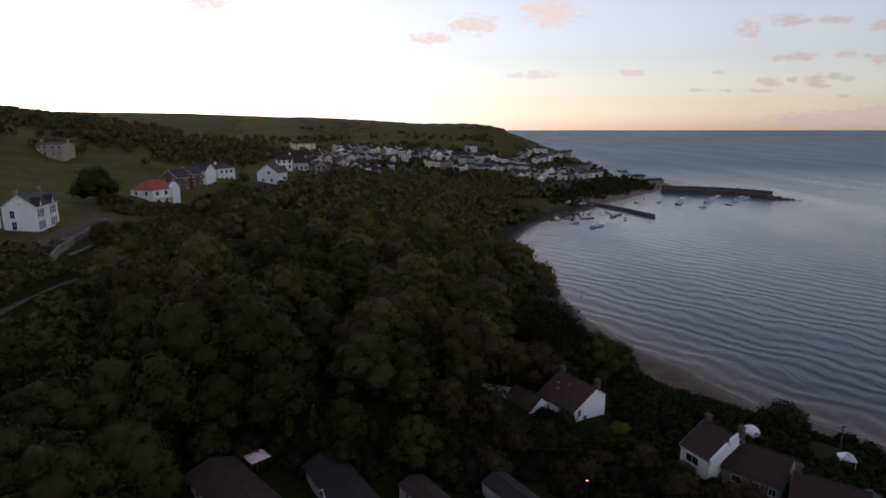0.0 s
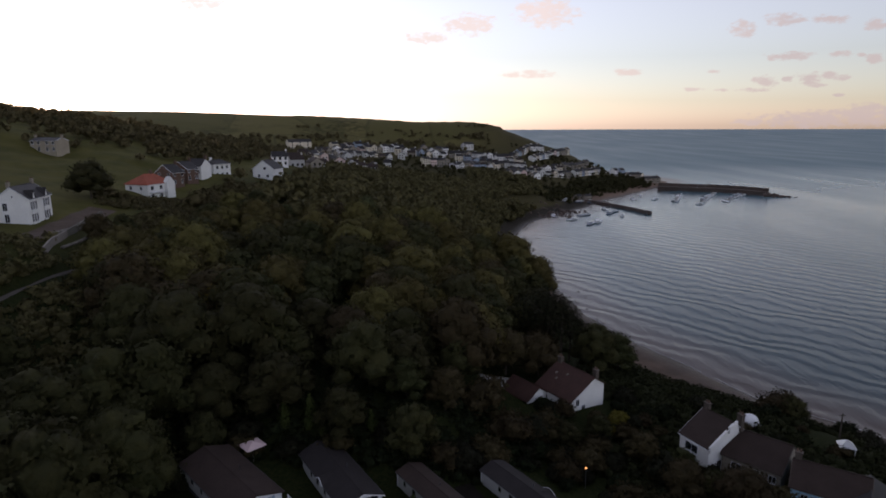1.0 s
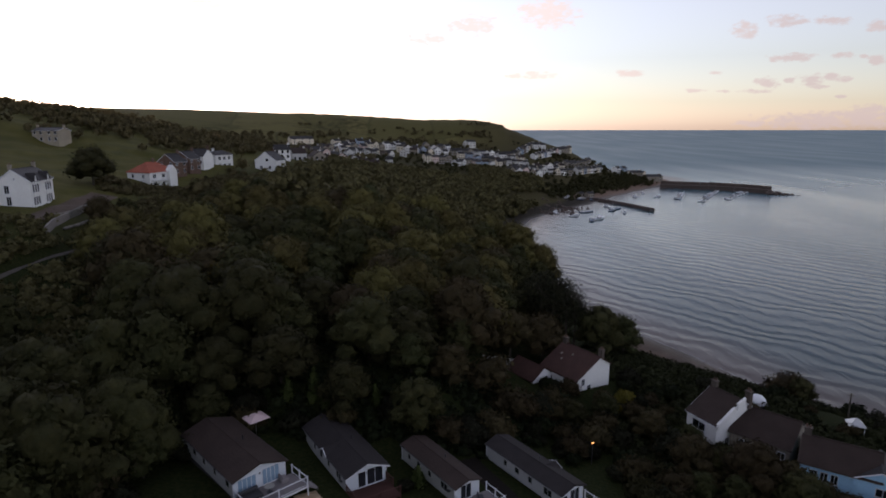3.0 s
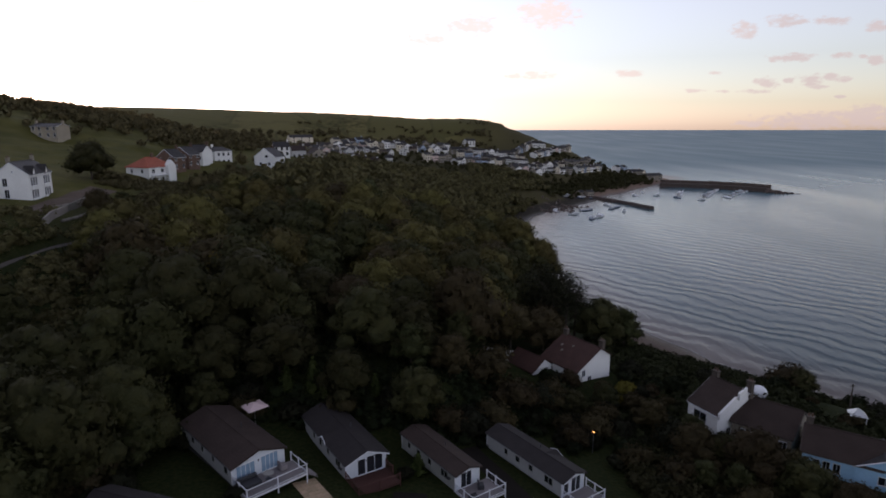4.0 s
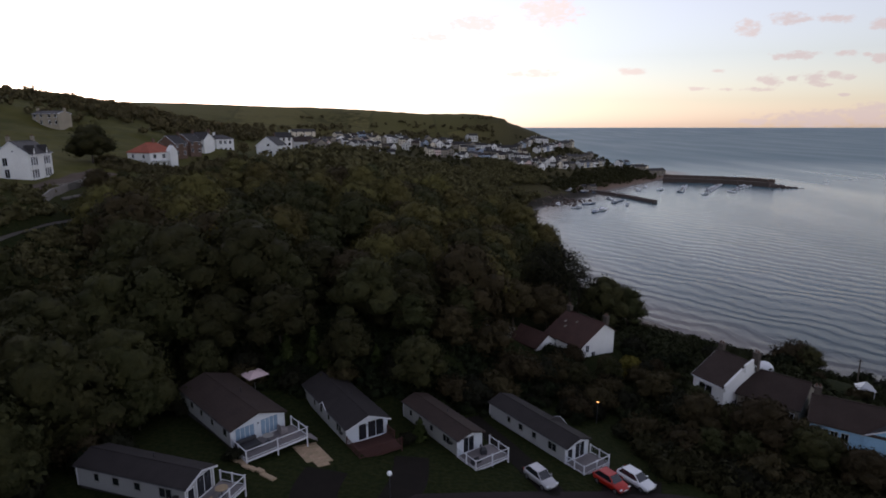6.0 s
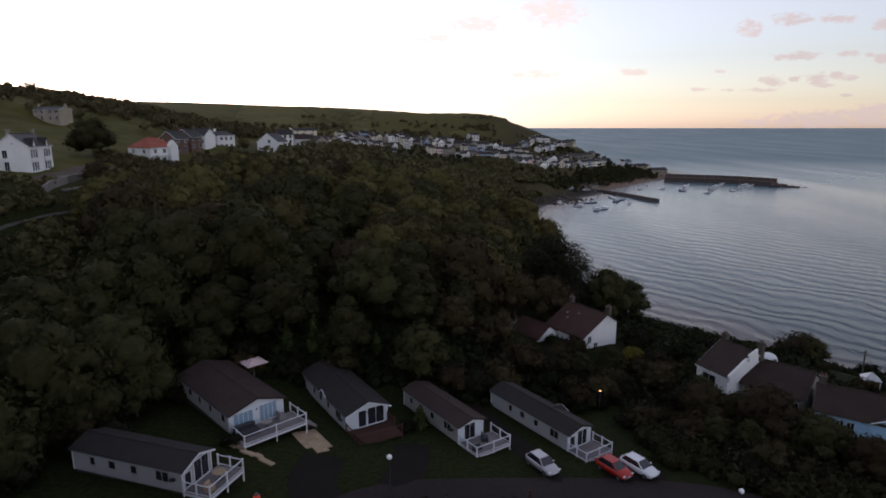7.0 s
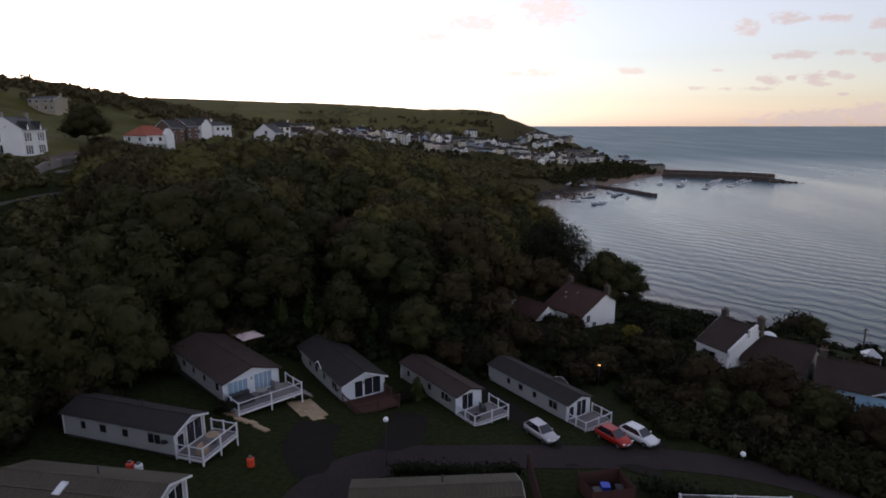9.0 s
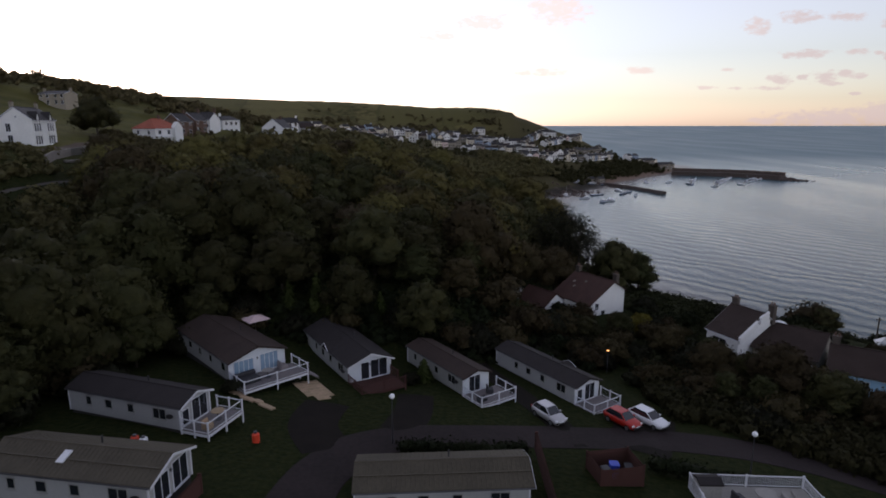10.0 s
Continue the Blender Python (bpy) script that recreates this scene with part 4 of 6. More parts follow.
def strip(name, pts, width, mat, label, category, lift=0.05, kind="structure", stepping=0.8):
    """A road or path laid on the ground along points of the plan, with a small edge."""
    pts = np.array(pts, float)
    seg = np.hypot(*np.diff(pts, axis=0).T)
    at = np.r_[0, np.cumsum(seg)]
    s = np.linspace(0, at[-1], max(int(at[-1] / stepping), 2))
    x, y = np.interp(s, at, pts[:, 0]), np.interp(s, at, pts[:, 1])
    for _ in range(6):
        x[1:-1], y[1:-1] = (x[:-2] + 2 * x[1:-1] + x[2:]) / 4, (y[:-2] + 2 * y[1:-1] + y[2:]) / 4
    dx, dy = np.gradient(x), np.gradient(y)
    n = np.hypot(dx, dy)
    nx, ny = -dy / n, dx / n
    bm = bmesh.new()
    rows = []
    for k in range(len(x)):
        row = []
        for f, dz in ((-0.5, -0.4), (-0.5, 0), (-0.17, 0.03), (0.17, 0.03), (0.5, 0), (0.5, -0.4)):
            px, py = x[k] + nx[k] * width * f, y[k] + ny[k] * width * f
            row.append(bm.verts.new((px, py, float(rough_land(np.array([px]), np.array([py]))[0]) + lift + dz)))
        rows.append(row)
    for a, b in zip(rows[:-1], rows[1:]):
        for k in range(5):
            bm.faces.new((a[k], b[k], b[k + 1], a[k + 1]))
    bmesh.ops.recalc_face_normals(bm, faces=bm.faces)
    return tagged(link_mesh(name, bm, M[mat]), label, category, kind=kind)


# ---- cars ----
def car(x, y, turn, paint, label, L=4.1, W=1.74, H=1.48):
    """A small hatchback, nose towards local +x."""
    c = thing("car", pose(x, y, ground(x, y) + 0.05, 0, 0, turn), label, "car", "parked cars")
    bm = bmesh.new()
    st = [(-0.5, 0.45, 0.80, 0.78), (-0.485, 0.32, 0.92, 0.88), (-0.42, 0.24, 0.95, 0.98), (-0.2, 0.22, 0.93, 1.0), (0.1, 0.22, 0.92, 1.0), (0.27, 0.24, 0.88, 0.99), (0.4, 0.26, 0.78, 0.95), (0.475, 0.3, 0.68, 0.86), (0.5, 0.4, 0.58, 0.74)]
    rings = []
    for fx, z0, z1, fw in st:
        w = W / 2 * fw
        q = [(-w * 0.86, z0), (w * 0.86, z0), (w, z0 + 0.16), (w, z1 - 0.2), (w * 0.93, z1 - 0.05), (w * 0.7, z1), (-w * 0.7, z1), (-w * 0.93, z1 - 0.05), (-w, z1 - 0.2), (-w, z0 + 0.16)]
        rings.append([bm.verts.new((fx * L, yy, zz)) for yy, zz in q])
    for a, b in zip(rings[:-1], rings[1:]):
        for k in range(10):
            bm.faces.new((a[k], a[(k + 1) % 10], b[(k + 1) % 10], b[k]))
    bm.faces.new(rings[0]), bm.faces.new(rings[-1][::-1])
    bmesh.ops.recalc_face_normals(bm, faces=bm.faces)
    body = part("body", bm, M[paint], c, smooth=True)
    lo, hi = (-0.455 * L, 0.25 * L, W * 0.45), (-0.33 * L, 0.06 * L, W * 0.36)
    base = [(lo[0], -lo[2], 0.9), (lo[1], -lo[2], 0.86), (lo[1], lo[2], 0.86), (lo[0], lo[2], 0.9)]
    roof = [(hi[0], -hi[2], H), (hi[1], -hi[2], H - 0.02), (hi[1], hi[2], H - 0.02), (hi[0], hi[2], H)]
    bm = bmesh.new()
    v = [bm.verts.new(p) for p in base + roof]
    for f in ((4, 5, 6, 7), (0, 1, 5, 4), (1, 2, 6, 5), (2, 3, 7, 6), (3, 0, 4, 7)):
        bm.faces.new([v[k] for k in f])
    part("cabin", bevelled(bm, 0.05), M[paint], c)
    for name, f in (("windscreen", (1, 2, 6, 5)), ("rear_window", (3, 0, 4, 7)), ("side_window", (0, 1, 5, 4)), ("side_window", (2, 3, 7, 6))):
        p = [Vector((base + roof)[k]) for k in f]
        mid = sum(p, Vector()) / 4
        out = (p[1] - p[0]).cross(p[3] - p[0]).normalized()
        if out.dot(mid - Vector((-0.1 * L, 0, 1.0))) < 0:
            out = -out
        q = [mid + (k - mid) * 0.9 for k in p]
        bm = bmesh.new()
        a, b = [bm.verts.new(k - out * 0.02) for k in q], [bm.verts.new(k + out * 0.012) for k in q]
        bm.faces.new(a), bm.faces.new(b)
        for k in range(4):
            bm.faces.new((a[k], a[(k + 1) % 4], b[(k + 1) % 4], b[k]))
        bmesh.ops.recalc_face_normals(bm, faces=bm.faces)
        part(name, bm, M["glass"], c)
    wheel = None
    for sx in (-0.31, 0.31):
        for sy in (-1, 1):
            at = pose(sx * L, sy * (W / 2 - 0.09), 0.3)
            if wheel is None:
                wheel = part("tyre", rod(bmesh.new(), (0, -0.1, 0), (0, 0.1, 0), 0.3, sides=18), M["tyre"], c, m=at)
                hub = part("rim", rod(bmesh.new(), (0, -0.108, 0), (0, 0.108, 0), 0.19, sides=14), M["rim"], wheel)
            else:
                again("rim", hub, again("tyre", wheel, c, at), Matrix())
    for sy in (-1, 1):
        part("headlight", bevelled(boxes((0.455 * L, 0.487 * L, sy * 0.62 - 0.16, sy * 0.62 + 0.16, 0.6, 0.74)), 0.02), M["lamp_glass"], c)
        part("tail_light", bevelled(boxes((-0.497 * L, -0.47 * L, sy * 0.66 - 0.1, sy * 0.66 + 0.1, 0.66, 0.92)), 0.02), M["tail_glass"], c)
        part("mirror", bevelled(boxes((0.15 * L, 0.19 * L, sy * (W / 2 + 0.06) - 0.08, sy * (W / 2 + 0.06) + 0.08, 0.9, 1.02)), 0.03), M[paint], c)
    part("bumper_grille", boxes((0.488 * L, 0.503 * L, -0.5, 0.5, 0.34, 0.46)), M["black_cover"], c)
    part("number_plate", boxes((0.5 * L, 0.507 * L, -0.26, 0.26, 0.47, 0.57)), M["upvc"], c)
    return c


def globe_lamp(x, y, H, label="slim grey lamp post with an unlit white globe beside the road"):
    p = thing("street_lamp", pose(x, y, ground(x, y)), label, "street lamp", "road lamps")
    part("pole", rod(bmesh.new(), (0, 0, -0.4), (0, 0, H), 0.055, 0.035), M["metal_dark"], p)
    part("base", rod(bmesh.new(), (0, 0, -0.2), (0, 0, 0.7), 0.085, 0.075), M["metal_dark"], p)
    part("collar", rod(bmesh.new(), (0, 0, H), (0, 0, H + 0.09), 0.06, 0.11), M["metal_dark"], p)
    bm = bmesh.new()
    bmesh.ops.create_uvsphere(bm, u_segments=16, v_segments=10, radius=0.23, matrix=Matrix.Translation((0, 0, H + 0.29)))
    part("globe", bm, M["globe"], p, smooth=True)
    return p


# ---- the camp: holiday homes (front corner, heading of the front, width, length) ----
def camp_home(label, x, y, turn, W, L, wall, roof, deck_depth=2.6, lift=0.0, deck_label="", deck_kw=None, **kw):
    c, s = math.cos(radians(turn)), math.sin(radians(turn))
    cx, cy = x + c * W / 2 - s * L * 0.5, y + s * W / 2 + c * L * 0.5
    m = pose(x, y, ground(cx, cy) + lift, 0, 0, turn)
    h = holiday_home(label, m, W, L, wall, roof, **kw)
    if deck_depth:
        q = deck_kw or {}
        deck(m, q.pop("W", W), deck_depth, 0.42, -1.1, deck_label, **q)
    return h


SIDE = [(2.0, 1.0, 1.35, 0.95), (4.9, 1.1, 0.72, 0.8), (7.2, 1.1, 0.8, 0.8), (9.3, 1.1, 0.62, 0.8)]
camp_home("wide pale grey holiday home with brown roof and glazed front", -22.6, 55.1, 44.5, 5.9, 13.2, "siding", "roof_brown", 3.3, lift=0.35,
          deck_label="white railed timber veranda along the wide front", deck_kw=dict(slats=False, W=6.7), side=[(1.3, 1.1, 0.9, 0.9), (4.4, 1.1, 0.7, 0.8), (7.2, 1.1, 0.7, 0.8), (9.8, 1.1, 0.9, 0.8)],
          doors=[(1.5, 0.45, 2.1, 1.75, 3), (4.2, 0.45, 2.0, 1.85, 3)], rise=0.95, front=True, trim="roof_brown")
camp_home("pale holiday home with a slate-grey roof and dark tall gable windows", -11.7, 58.9, 33.2, 4.9, 13.2, "siding", "roof_felt", 3.4, dish=(0.7, 1.6), gablet=(-1, 5.9), deck_label="low brown timber veranda with a brown fence",
          deck_kw=dict(wood="brown_fence", rail="brown_fence", slats=True, gate=4), side=SIDE, doors=[(1.9, 0.45, 1.0, 1.9, 0), (3.5, 0.45, 2.0, 2.0, 1)], rise=0.95, porch=0.2, front=True)
camp_home("narrow pale grey holiday home with a dark brown roof", 0.2, 58.5, 35.6, 3.3, 11.0, "siding_sage", "roof_brown", 3.2,
          dish=(0.8, 1.7), deck_label="white railed veranda on legs with bench and pots", deck_kw=dict(W=4.4, slats=False), side=SIDE, doors=[(1.5, 0.45, 1.5, 1.8, 1)], rise=0.5, front=True, trim="roof_brown")
camp_home("long pale grey holiday home with a dark felt roof", 11.9, 59.3, 35, 3.5, 13.0, "siding", "roof_felt", 2.7, gablet=(1, 4.6),
          deck_label="white slatted veranda beside the parked cars", deck_kw=dict(W=3.9, slats=False), side=SIDE, doors=[(2.2, 0.45, 1.5, 1.8, 1), (0.7, 0.6, 0.8, 1.3, 0)], rise=0.6, front=True, trim="roof_felt")
camp_home("long white holiday home with a grey felt roof", -22.2, 44.0, 73, 3.4, 11.5, "siding", "roof_felt", 2.6, lift=0.0, dish=(0.7, 1.6), deck_kw=dict(W=4.2, slats=False),
          deck_label="white railed veranda on tall legs above the lawn", side=SIDE, doors=[(0.6, 0.6, 0.8, 1.3, 0), (2.2, 0.45, 1.8, 1.9, 1)], rise=0.6)
camp_home("cream holiday home with a brown ribbed roof and a skylight", -18.6, 32.4, 82, 4.3, 11.5, "siding", "roof_sheet", 0, ribs=True, skylight=(1.15, 6.4), dish=(0.7, 1.6),
          side=SIDE, doors=[(1.2, 0.45, 1.5, 1.8, 1), (3.1, 0.45, 1.6, 1.9, 1)], rise=0.75)
camp_home("white holiday home with a ribbed olive-brown sheet roof", 4.5, 37.6, 94.5, 4.3, 11.8, "siding", "roof_sheet", 0, lift=-0.55, ribs=True,
          side=SIDE, doors=[], rise=0.75)

# ---- houses round the wood ----
def sited(x, y, turn, z=None):
    return pose(x, y, ground(x, y) if z is None else z, 0, 0, turn)


cottage = building("cottage", "white gabled cottage with a red-brown tiled roof among shrubs", sited(21.4, 96.9, -58, 28.9), 8.6, 7.55, 2.86, 3.05, "white_render", "roof_redbrown",
                   [("R", -2.3, 1.75, 0.8, 1.2), ("R", -0.9, 0.35, 0.9, 1.3), ("F", -2.0, 0.8, 1.2, 1.1)], [(-3.8, 1.3), (3.7, 2.3)], eave_b=4.4, ridge=1.3, stack_mat="chimney_stone", dig=3, trim="roof_redbrown")
for u, f in ((-2.6, 0.62), (-0.4, 0.72), (-1.7, 0.45)):
    v, tilt = -3.775 + 5.075 * f, math.degrees(math.atan2(3.05, 5.075))
    part("roof_light", bevelled(boxes((-0.19, 0.19, -0.24, 0.24, 0.13, 0.22)), 0.02), M["stone_pale"], cottage, "small pale roof window", pose(u, v, 2.86 + 3.05 * f, tilt, 0, 0))
building("cottage_wing", "low cottage wing with red-brown roof and white gable", sited(13.9, 97.9, -54, 28.6), 6.4, 5.0, 2.1, 1.7, "white_render", "roof_redbrown",
         [("R", 0.0, 0.3, 0.9, 1.4), ("F", 1.2, 0.7, 1.0, 1.0)], [], "house", dig=3, trim="roof_redbrown")
building("outbuilding", "low stone outbuilding with a pale grey roof", sited(8.8, 101.5, -20, 28.6), 6, 4.5, 2.0, 1.0, "stone_wall", "concrete", [], [], "outbuilding", dig=3, trim="roof_redbrown")
gable_house = building("house", "white gabled house with a brown roof and large dark window", sited(40.1, 81.5, -65, 25.7), 5.2, 9.0, 5.85, 2.85, "white_render", "roof_brown",
                       [("F", -0.4, 3.9, 2.3, 1.25), ("F", -0.4, 1.2, 1.9, 1.2), ("R", -2.2, 1.6, 0.9, 1.9)], [(-2.2, 0.2), (2.5, 1.6)], stack_mat="chimney_stone", dig=3)
for v0, v1, up in ((-4.6, -1.5, 0.35), (-1.0, 0.5, 0.45)):
    z0, z1 = 5.85 + 2.85 * (v0 + 4.5) / 4.5, 5.85 + 2.85 * (min(v1, 0.0) + 4.5) / 4.5
    bm = bmesh.new()
    q = [(v0, z0 - 0.6), (v1, z1 - 0.6), (v1, z1 + up), (v0, z0 + up)]
    lo, hi = [[bm.verts.new((x, y, z)) for y, z in q] for x in (2.64, 2.98)]
    bm.faces.new(lo[::-1]), bm.faces.new(hi)
    for k in range(4):
        bm.faces.new((lo[k], lo[(k + 1) % 4], hi[(k + 1) % 4], hi[k]))
    bmesh.ops.recalc_face_normals(bm, faces=bm.faces)
    part("parapet", bm, M["white_render"], gable_house, "white rendered gable parapet")
building("terrace_house", "long low stone terrace house with a dark slate roof", sited(45.0, 78.2, -44, 25.9), 7.6, 8.2, 4.6, 2.4, "stone_wall", "roof_brown",
         [("F", -1.9, 2.8, 1.3, 1.1), ("F", 0.6, 2.8, 1.3, 1.1), ("F", 2.8, 2.8, 1.0, 1.1)], [], stack_mat="chimney_stone", dig=3, trim="chimney_stone")
building("terrace_house", "pale blue-white low terrace house with a slate roof", sited(50.0, 70.4, -34, 26.0), 8.4, 6.8, 4.6, 2.1, "blue_white", "roof_brown",
         [("F", u, 2.6, 0.85, 1.3) for u in (-2.6, -1.5, -0.4)] + [("F", 2.2, 2.6, 1.0, 1.2)], [(-3.8, 0.2)], stack_mat="chimney_stone", dig=3, trim="chimney_stone")
building("terrace_house", "pale gabled end house with a slate roof", sited(53.2, 67.6, 56, 26.0), 6.0, 5.4, 4.4, 1.4, "blue_white", "roof_slate",
         [("L", 0.3, 2.7, 1.5, 1.1), ("F", 1.0, 2.7, 1.2, 1.1)], [], dig=3)

# the large white house on the slope, its gable to the camp
FRONT = [("F", u, z, 0.9, 1.9) for z in (0.6, 3.4) for u in (-4.7, -3.5, -2.3, 1.9, 3.1, 4.3)]
hotel = building("large_house", "large white rendered house with slate roof and tall windows", sited(-97.9, 136.6, 103, 54.6), 11.8, 6.8, 6.0, 2.6, "white_render", "roof_slate",
                 FRONT + [("L", -1.2, 0.8, 1.0, 1.9), ("L", -1.4, 3.4, 1.0, 1.8), ("L", 0.3, 6.4, 0.4, 0.4)], [(-5.4, 0.4), (5.4, 0)], stack_mat="stone_wall", dig=2.5)
for u in (-3.5, 3.1):
    bm = bmesh.new()
    prism(bm, [(u - 0.75, 5.8), (u + 0.75, 5.8), (u, 7.6)], -3.6, -1.9)
    part("dormer", bm, M["white_render"], hotel)
    for sd in (-1, 1):
        bm = bmesh.new()
        prism(bm, [(u + sd * 0.95, 5.65), (u, 7.7), (u, 7.85), (u + sd * 0.95, 5.8)][::-sd], -3.7, -1.7)
        bmesh.ops.recalc_face_normals(bm, faces=bm.faces)
        part("dormer_roof", bm, M["roof_slate"], hotel)
    for z in (0.0, 2.95):
        part("window_apron", boxes((u - 1.75, u + 1.75, -3.72, -3.4, z - 0.4, z + 0.5)), M["white_render"], hotel)
building("large_house_wing", "white gabled wing with a slate roof", sited(-104.5, 126.5, 103, 54.2), 9, 8, 4.4, 2.4, "white_render", "roof_slate", [("L", 1.5, 0.9, 1.0, 1.4), ("L", -1.5, 0.9, 1.0, 1.4)], [(0, 0)], "house", dig=2.5)

villa = building("villa", "white villa with an orange-red hipped roof", sited(-97.2, 194.0, 70, 53.0), 10.4, 9.4, 5.4, 2.8, "white_render", "roof_red",
                 [("F", u, z, 1.2, 1.3) for z in (0.9, 3.5) for u in (-3.4, 0.2, 3.4)] + [("L", u, z, 1.0, 1.3) for z in (0.9, 3.5) for u in (-2.4, 2.0)], [(1, 0)], hip=3.4, stack_mat="brick_red")
bm = bmesh.new()
prism(bm, [(1.6, -1), (4.8, -1), (4.8, 5.6), (3.2, 7.4), (1.6, 5.6)], -6.0, -4.2)
part("bay_window", bm, M["white_render"], villa)
part("balcony", boxes((-4.6, 1.4, -5.9, -4.7, 2.7, 2.9)), M["upvc"], villa)
for k, (x, y, wl_, rf, lab) in enumerate([(-98, 211.0, "brick_red", "roof_slate", "red brick house with a slate roof and white bay"), (-97.5, 222, "brick_red", "roof_slate", "red brick gabled house with white barge boards"),
                                         (-97, 234, "white_render", "roof_slate", "white cottage with a steep slate gable")]):
    building("house", lab, sited(x, y, 74 if k < 2 else -10), 6.0, 7.0, 4.8 if k < 2 else 3.8, 2.6, wl_, rf, [("F", u, z, 1.1, 1.4) for z in (0.9, 3.5)[: 2 if k < 2 else 1] for u in (-1.8, 1.8)] + [("L", u, 3.4, 1.0, 1.3) for u in (-2, 2)], [(3, 0)], stack_mat="brick_red")
building("house", "tall white rendered house with a low hipped roof", sited(-96.0, 248.5, 60, 55.4), 8.6, 7.6, 5.9, 1.5, "white_render", "roof_slate",
         [("F", u, z, 1.2, 1.3) for z in (1.0, 3.9) for u in (-2.4, 0, 2.4)] + [("L", u, z, 1.1, 1.3) for z in (1.0, 3.6) for u in (-1.8, 1.8)], [(-2.4, 0)], hip=2.2)
building("house", "white gabled house above the trees", sited(-79.5, 266, 80), 9.5, 9.8, 4.6, 3.6, "white_render", "roof_slate",
         [("L", -2.0, 0.8, 1.2, 1.4), ("L", 2.0, 0.8, 1.2, 1.4), ("L", 0.8, 4.2, 1.3, 1.2)], [(3, 0)], stack_mat="brick_red")
building("farmhouse", "long cream stone farmhouse on the green hillside", sited(-156.0, 236, -14, 66.4), 12.5, 6.0, 4.7, 1.1, "cream_stone", "roof_slate",
         [("F", u, z, 1.2, 1.5) for z in (0.8, 3.3) for u in (-5, -2, 2, 5)], [(-6.4, 0), (6.4, 0)], dig=2.5)

# ---- roads, paths and walls of the camp and the slope ----
strip("road", [(-11.3, 22), (-11.2, 33), (-10.6, 40), (-8.6, 45.2), (-4, 48.0), (2, 49.4), (10, 50.9), (18.5, 52.6), (25, 52.4), (32, 50.6), (42, 46.5), (56, 38)], 4.4, "asphalt", "narrow grey asphalt camp road curving past the holiday homes", "road")
strip("driveway", [(-10.6, 44), (-13.2, 48), (-12.6, 53)], 4.2, "gravel", "dark gravel parking place beside the road", "driveway", 0.035)
strip("driveway_mid", [(-5.4, 48.6), (-4.4, 53), (-4.6, 57.5)], 3.6, "gravel", "dark gravel driveway beside the brown veranda", "driveway", 0.035)
strip("driveway_track", [(10.5, 49), (9.2, 54), (5.6, 62.5), (2.0, 69)], 2.6, "gravel", "gravel track between two holiday homes", "driveway", 0.035)
strip("driveway_east", [(15.5, 49.5), (17.5, 54), (19.0, 58)], 5.6, "gravel", "gravel parking place for two cars", "driveway", 0.035)
lane = strip("lane", [(-72.9, 118), (-72.5, 112), (-72.1, 100), (-72.3, 92), (-74.5, 82), (-80, 70), (-88, 62)], 0.8, "lane_grey", "pale grey lane crossing the dark slope", "lane", 0.06)


def slab_path(spots, w, d, turn, label):
    """Flat slabs laid one by one."""
    p = thing("garden_path", pose(0, 0, 0), label, "path")
    one = None
    for k, (x, y) in enumerate(spots):
        at = pose(x, y, ground(x, y) + 0.10, -5, 2, turn + ((k * 37 % 9) - 4) * 0.3)
        if one is None:
            one = part("paving_slab", bevelled(boxes((-w / 2, w / 2, -d / 2, d / 2, -0.12, 0.03)), 0.015), M["paving"], p, m=at)
        else:
            again("paving_slab", one, p, at)


slab_path([(-16.6 + 0.63 * (0.81 * i + 0.60 * j), 57.0 + 0.63 * (0.585 * i - 0.80 * j)) for i in range(4) for j in range(8) if not (j > 5 and i < 1) and not (j > 6 and i > 2)], 0.625, 0.625, 36, "tan paving slabs leading up to the wide veranda")
slab_path([(-21.6 + 0.72 * k, 53.3 - 0.43 * k + 0.2 * math.sin(k * 2)) for k in range(7)], 0.9, 0.55, -33, "tan stepping stones crossing the lawn")


def stone_wall_line(pts, height, label, thick=0.5, seed=4, size=0.55):
    """A rubble wall of single stones on a core."""
    rng = random.Random(seed)
    w = thing("retaining_wall", pose(0, 0, 0), label, "wall")
    bm = bmesh.new()
    bmesh.ops.create_icosphere(bm, subdivisions=1, radius=0.5)
    for v in bm.verts:
        v.co *= 0.9 + 0.25 * noise.noise(v.co * 3)
    one = None
    for (x0, y0), (x1, y1) in zip(pts[:-1], pts[1:]):
        n = int(math.hypot(x1 - x0, y1 - y0) / size)
        for k in range(n):
            for row in range(int(height / size)):
                x, y = x0 + (x1 - x0) * (k + 0.5 * (row % 2)) / n, y0 + (y1 - y0) * (k + 0.5 * (row % 2)) / n
                at = pose(x + rng.uniform(-0.06, 0.06), y, ground(x, y) + size * (row + 0.4), rng.uniform(-20, 20), rng.uniform(-20, 20), rng.uniform(0, 360)) @ Matrix.Diagonal((size * 1.2, size * 1.1, size * 1.05, 1))
                if one is None:
                    one = part("stone", bm, M["stone_pale"], w, m=at)
                else:
                    again("stone", one, w, at)


stone_wall_line([(-82, 122), (-84, 134), (-88, 150)], 1.7, "tumbled grey stone retaining wall below the white house", size=0.8)
stone_wall_line([(-78, 118), (-80, 130)], 0.9, "low line of tumbled grey stones on the bank", seed=9, size=0.8)

# ---- cars, lamps and small things of the camp ----
car(8.5, 54.7, -58, "car_silver", "silver hatchback parked beside the veranda", 3.75, 1.62, 1.44)
car(15.8, 55.3, -55, "car_red", "bright red hatchback parked on the gravel", 3.7, 1.62, 1.42)
car(18.6, 56.2, -55, "car_white", "white hatchback parked beside the red car", 4.0, 1.68, 1.42)
globe_lamp(-5.7, 46.0, 4.0)
globe_lamp(24.0, 46.6, 3.7)

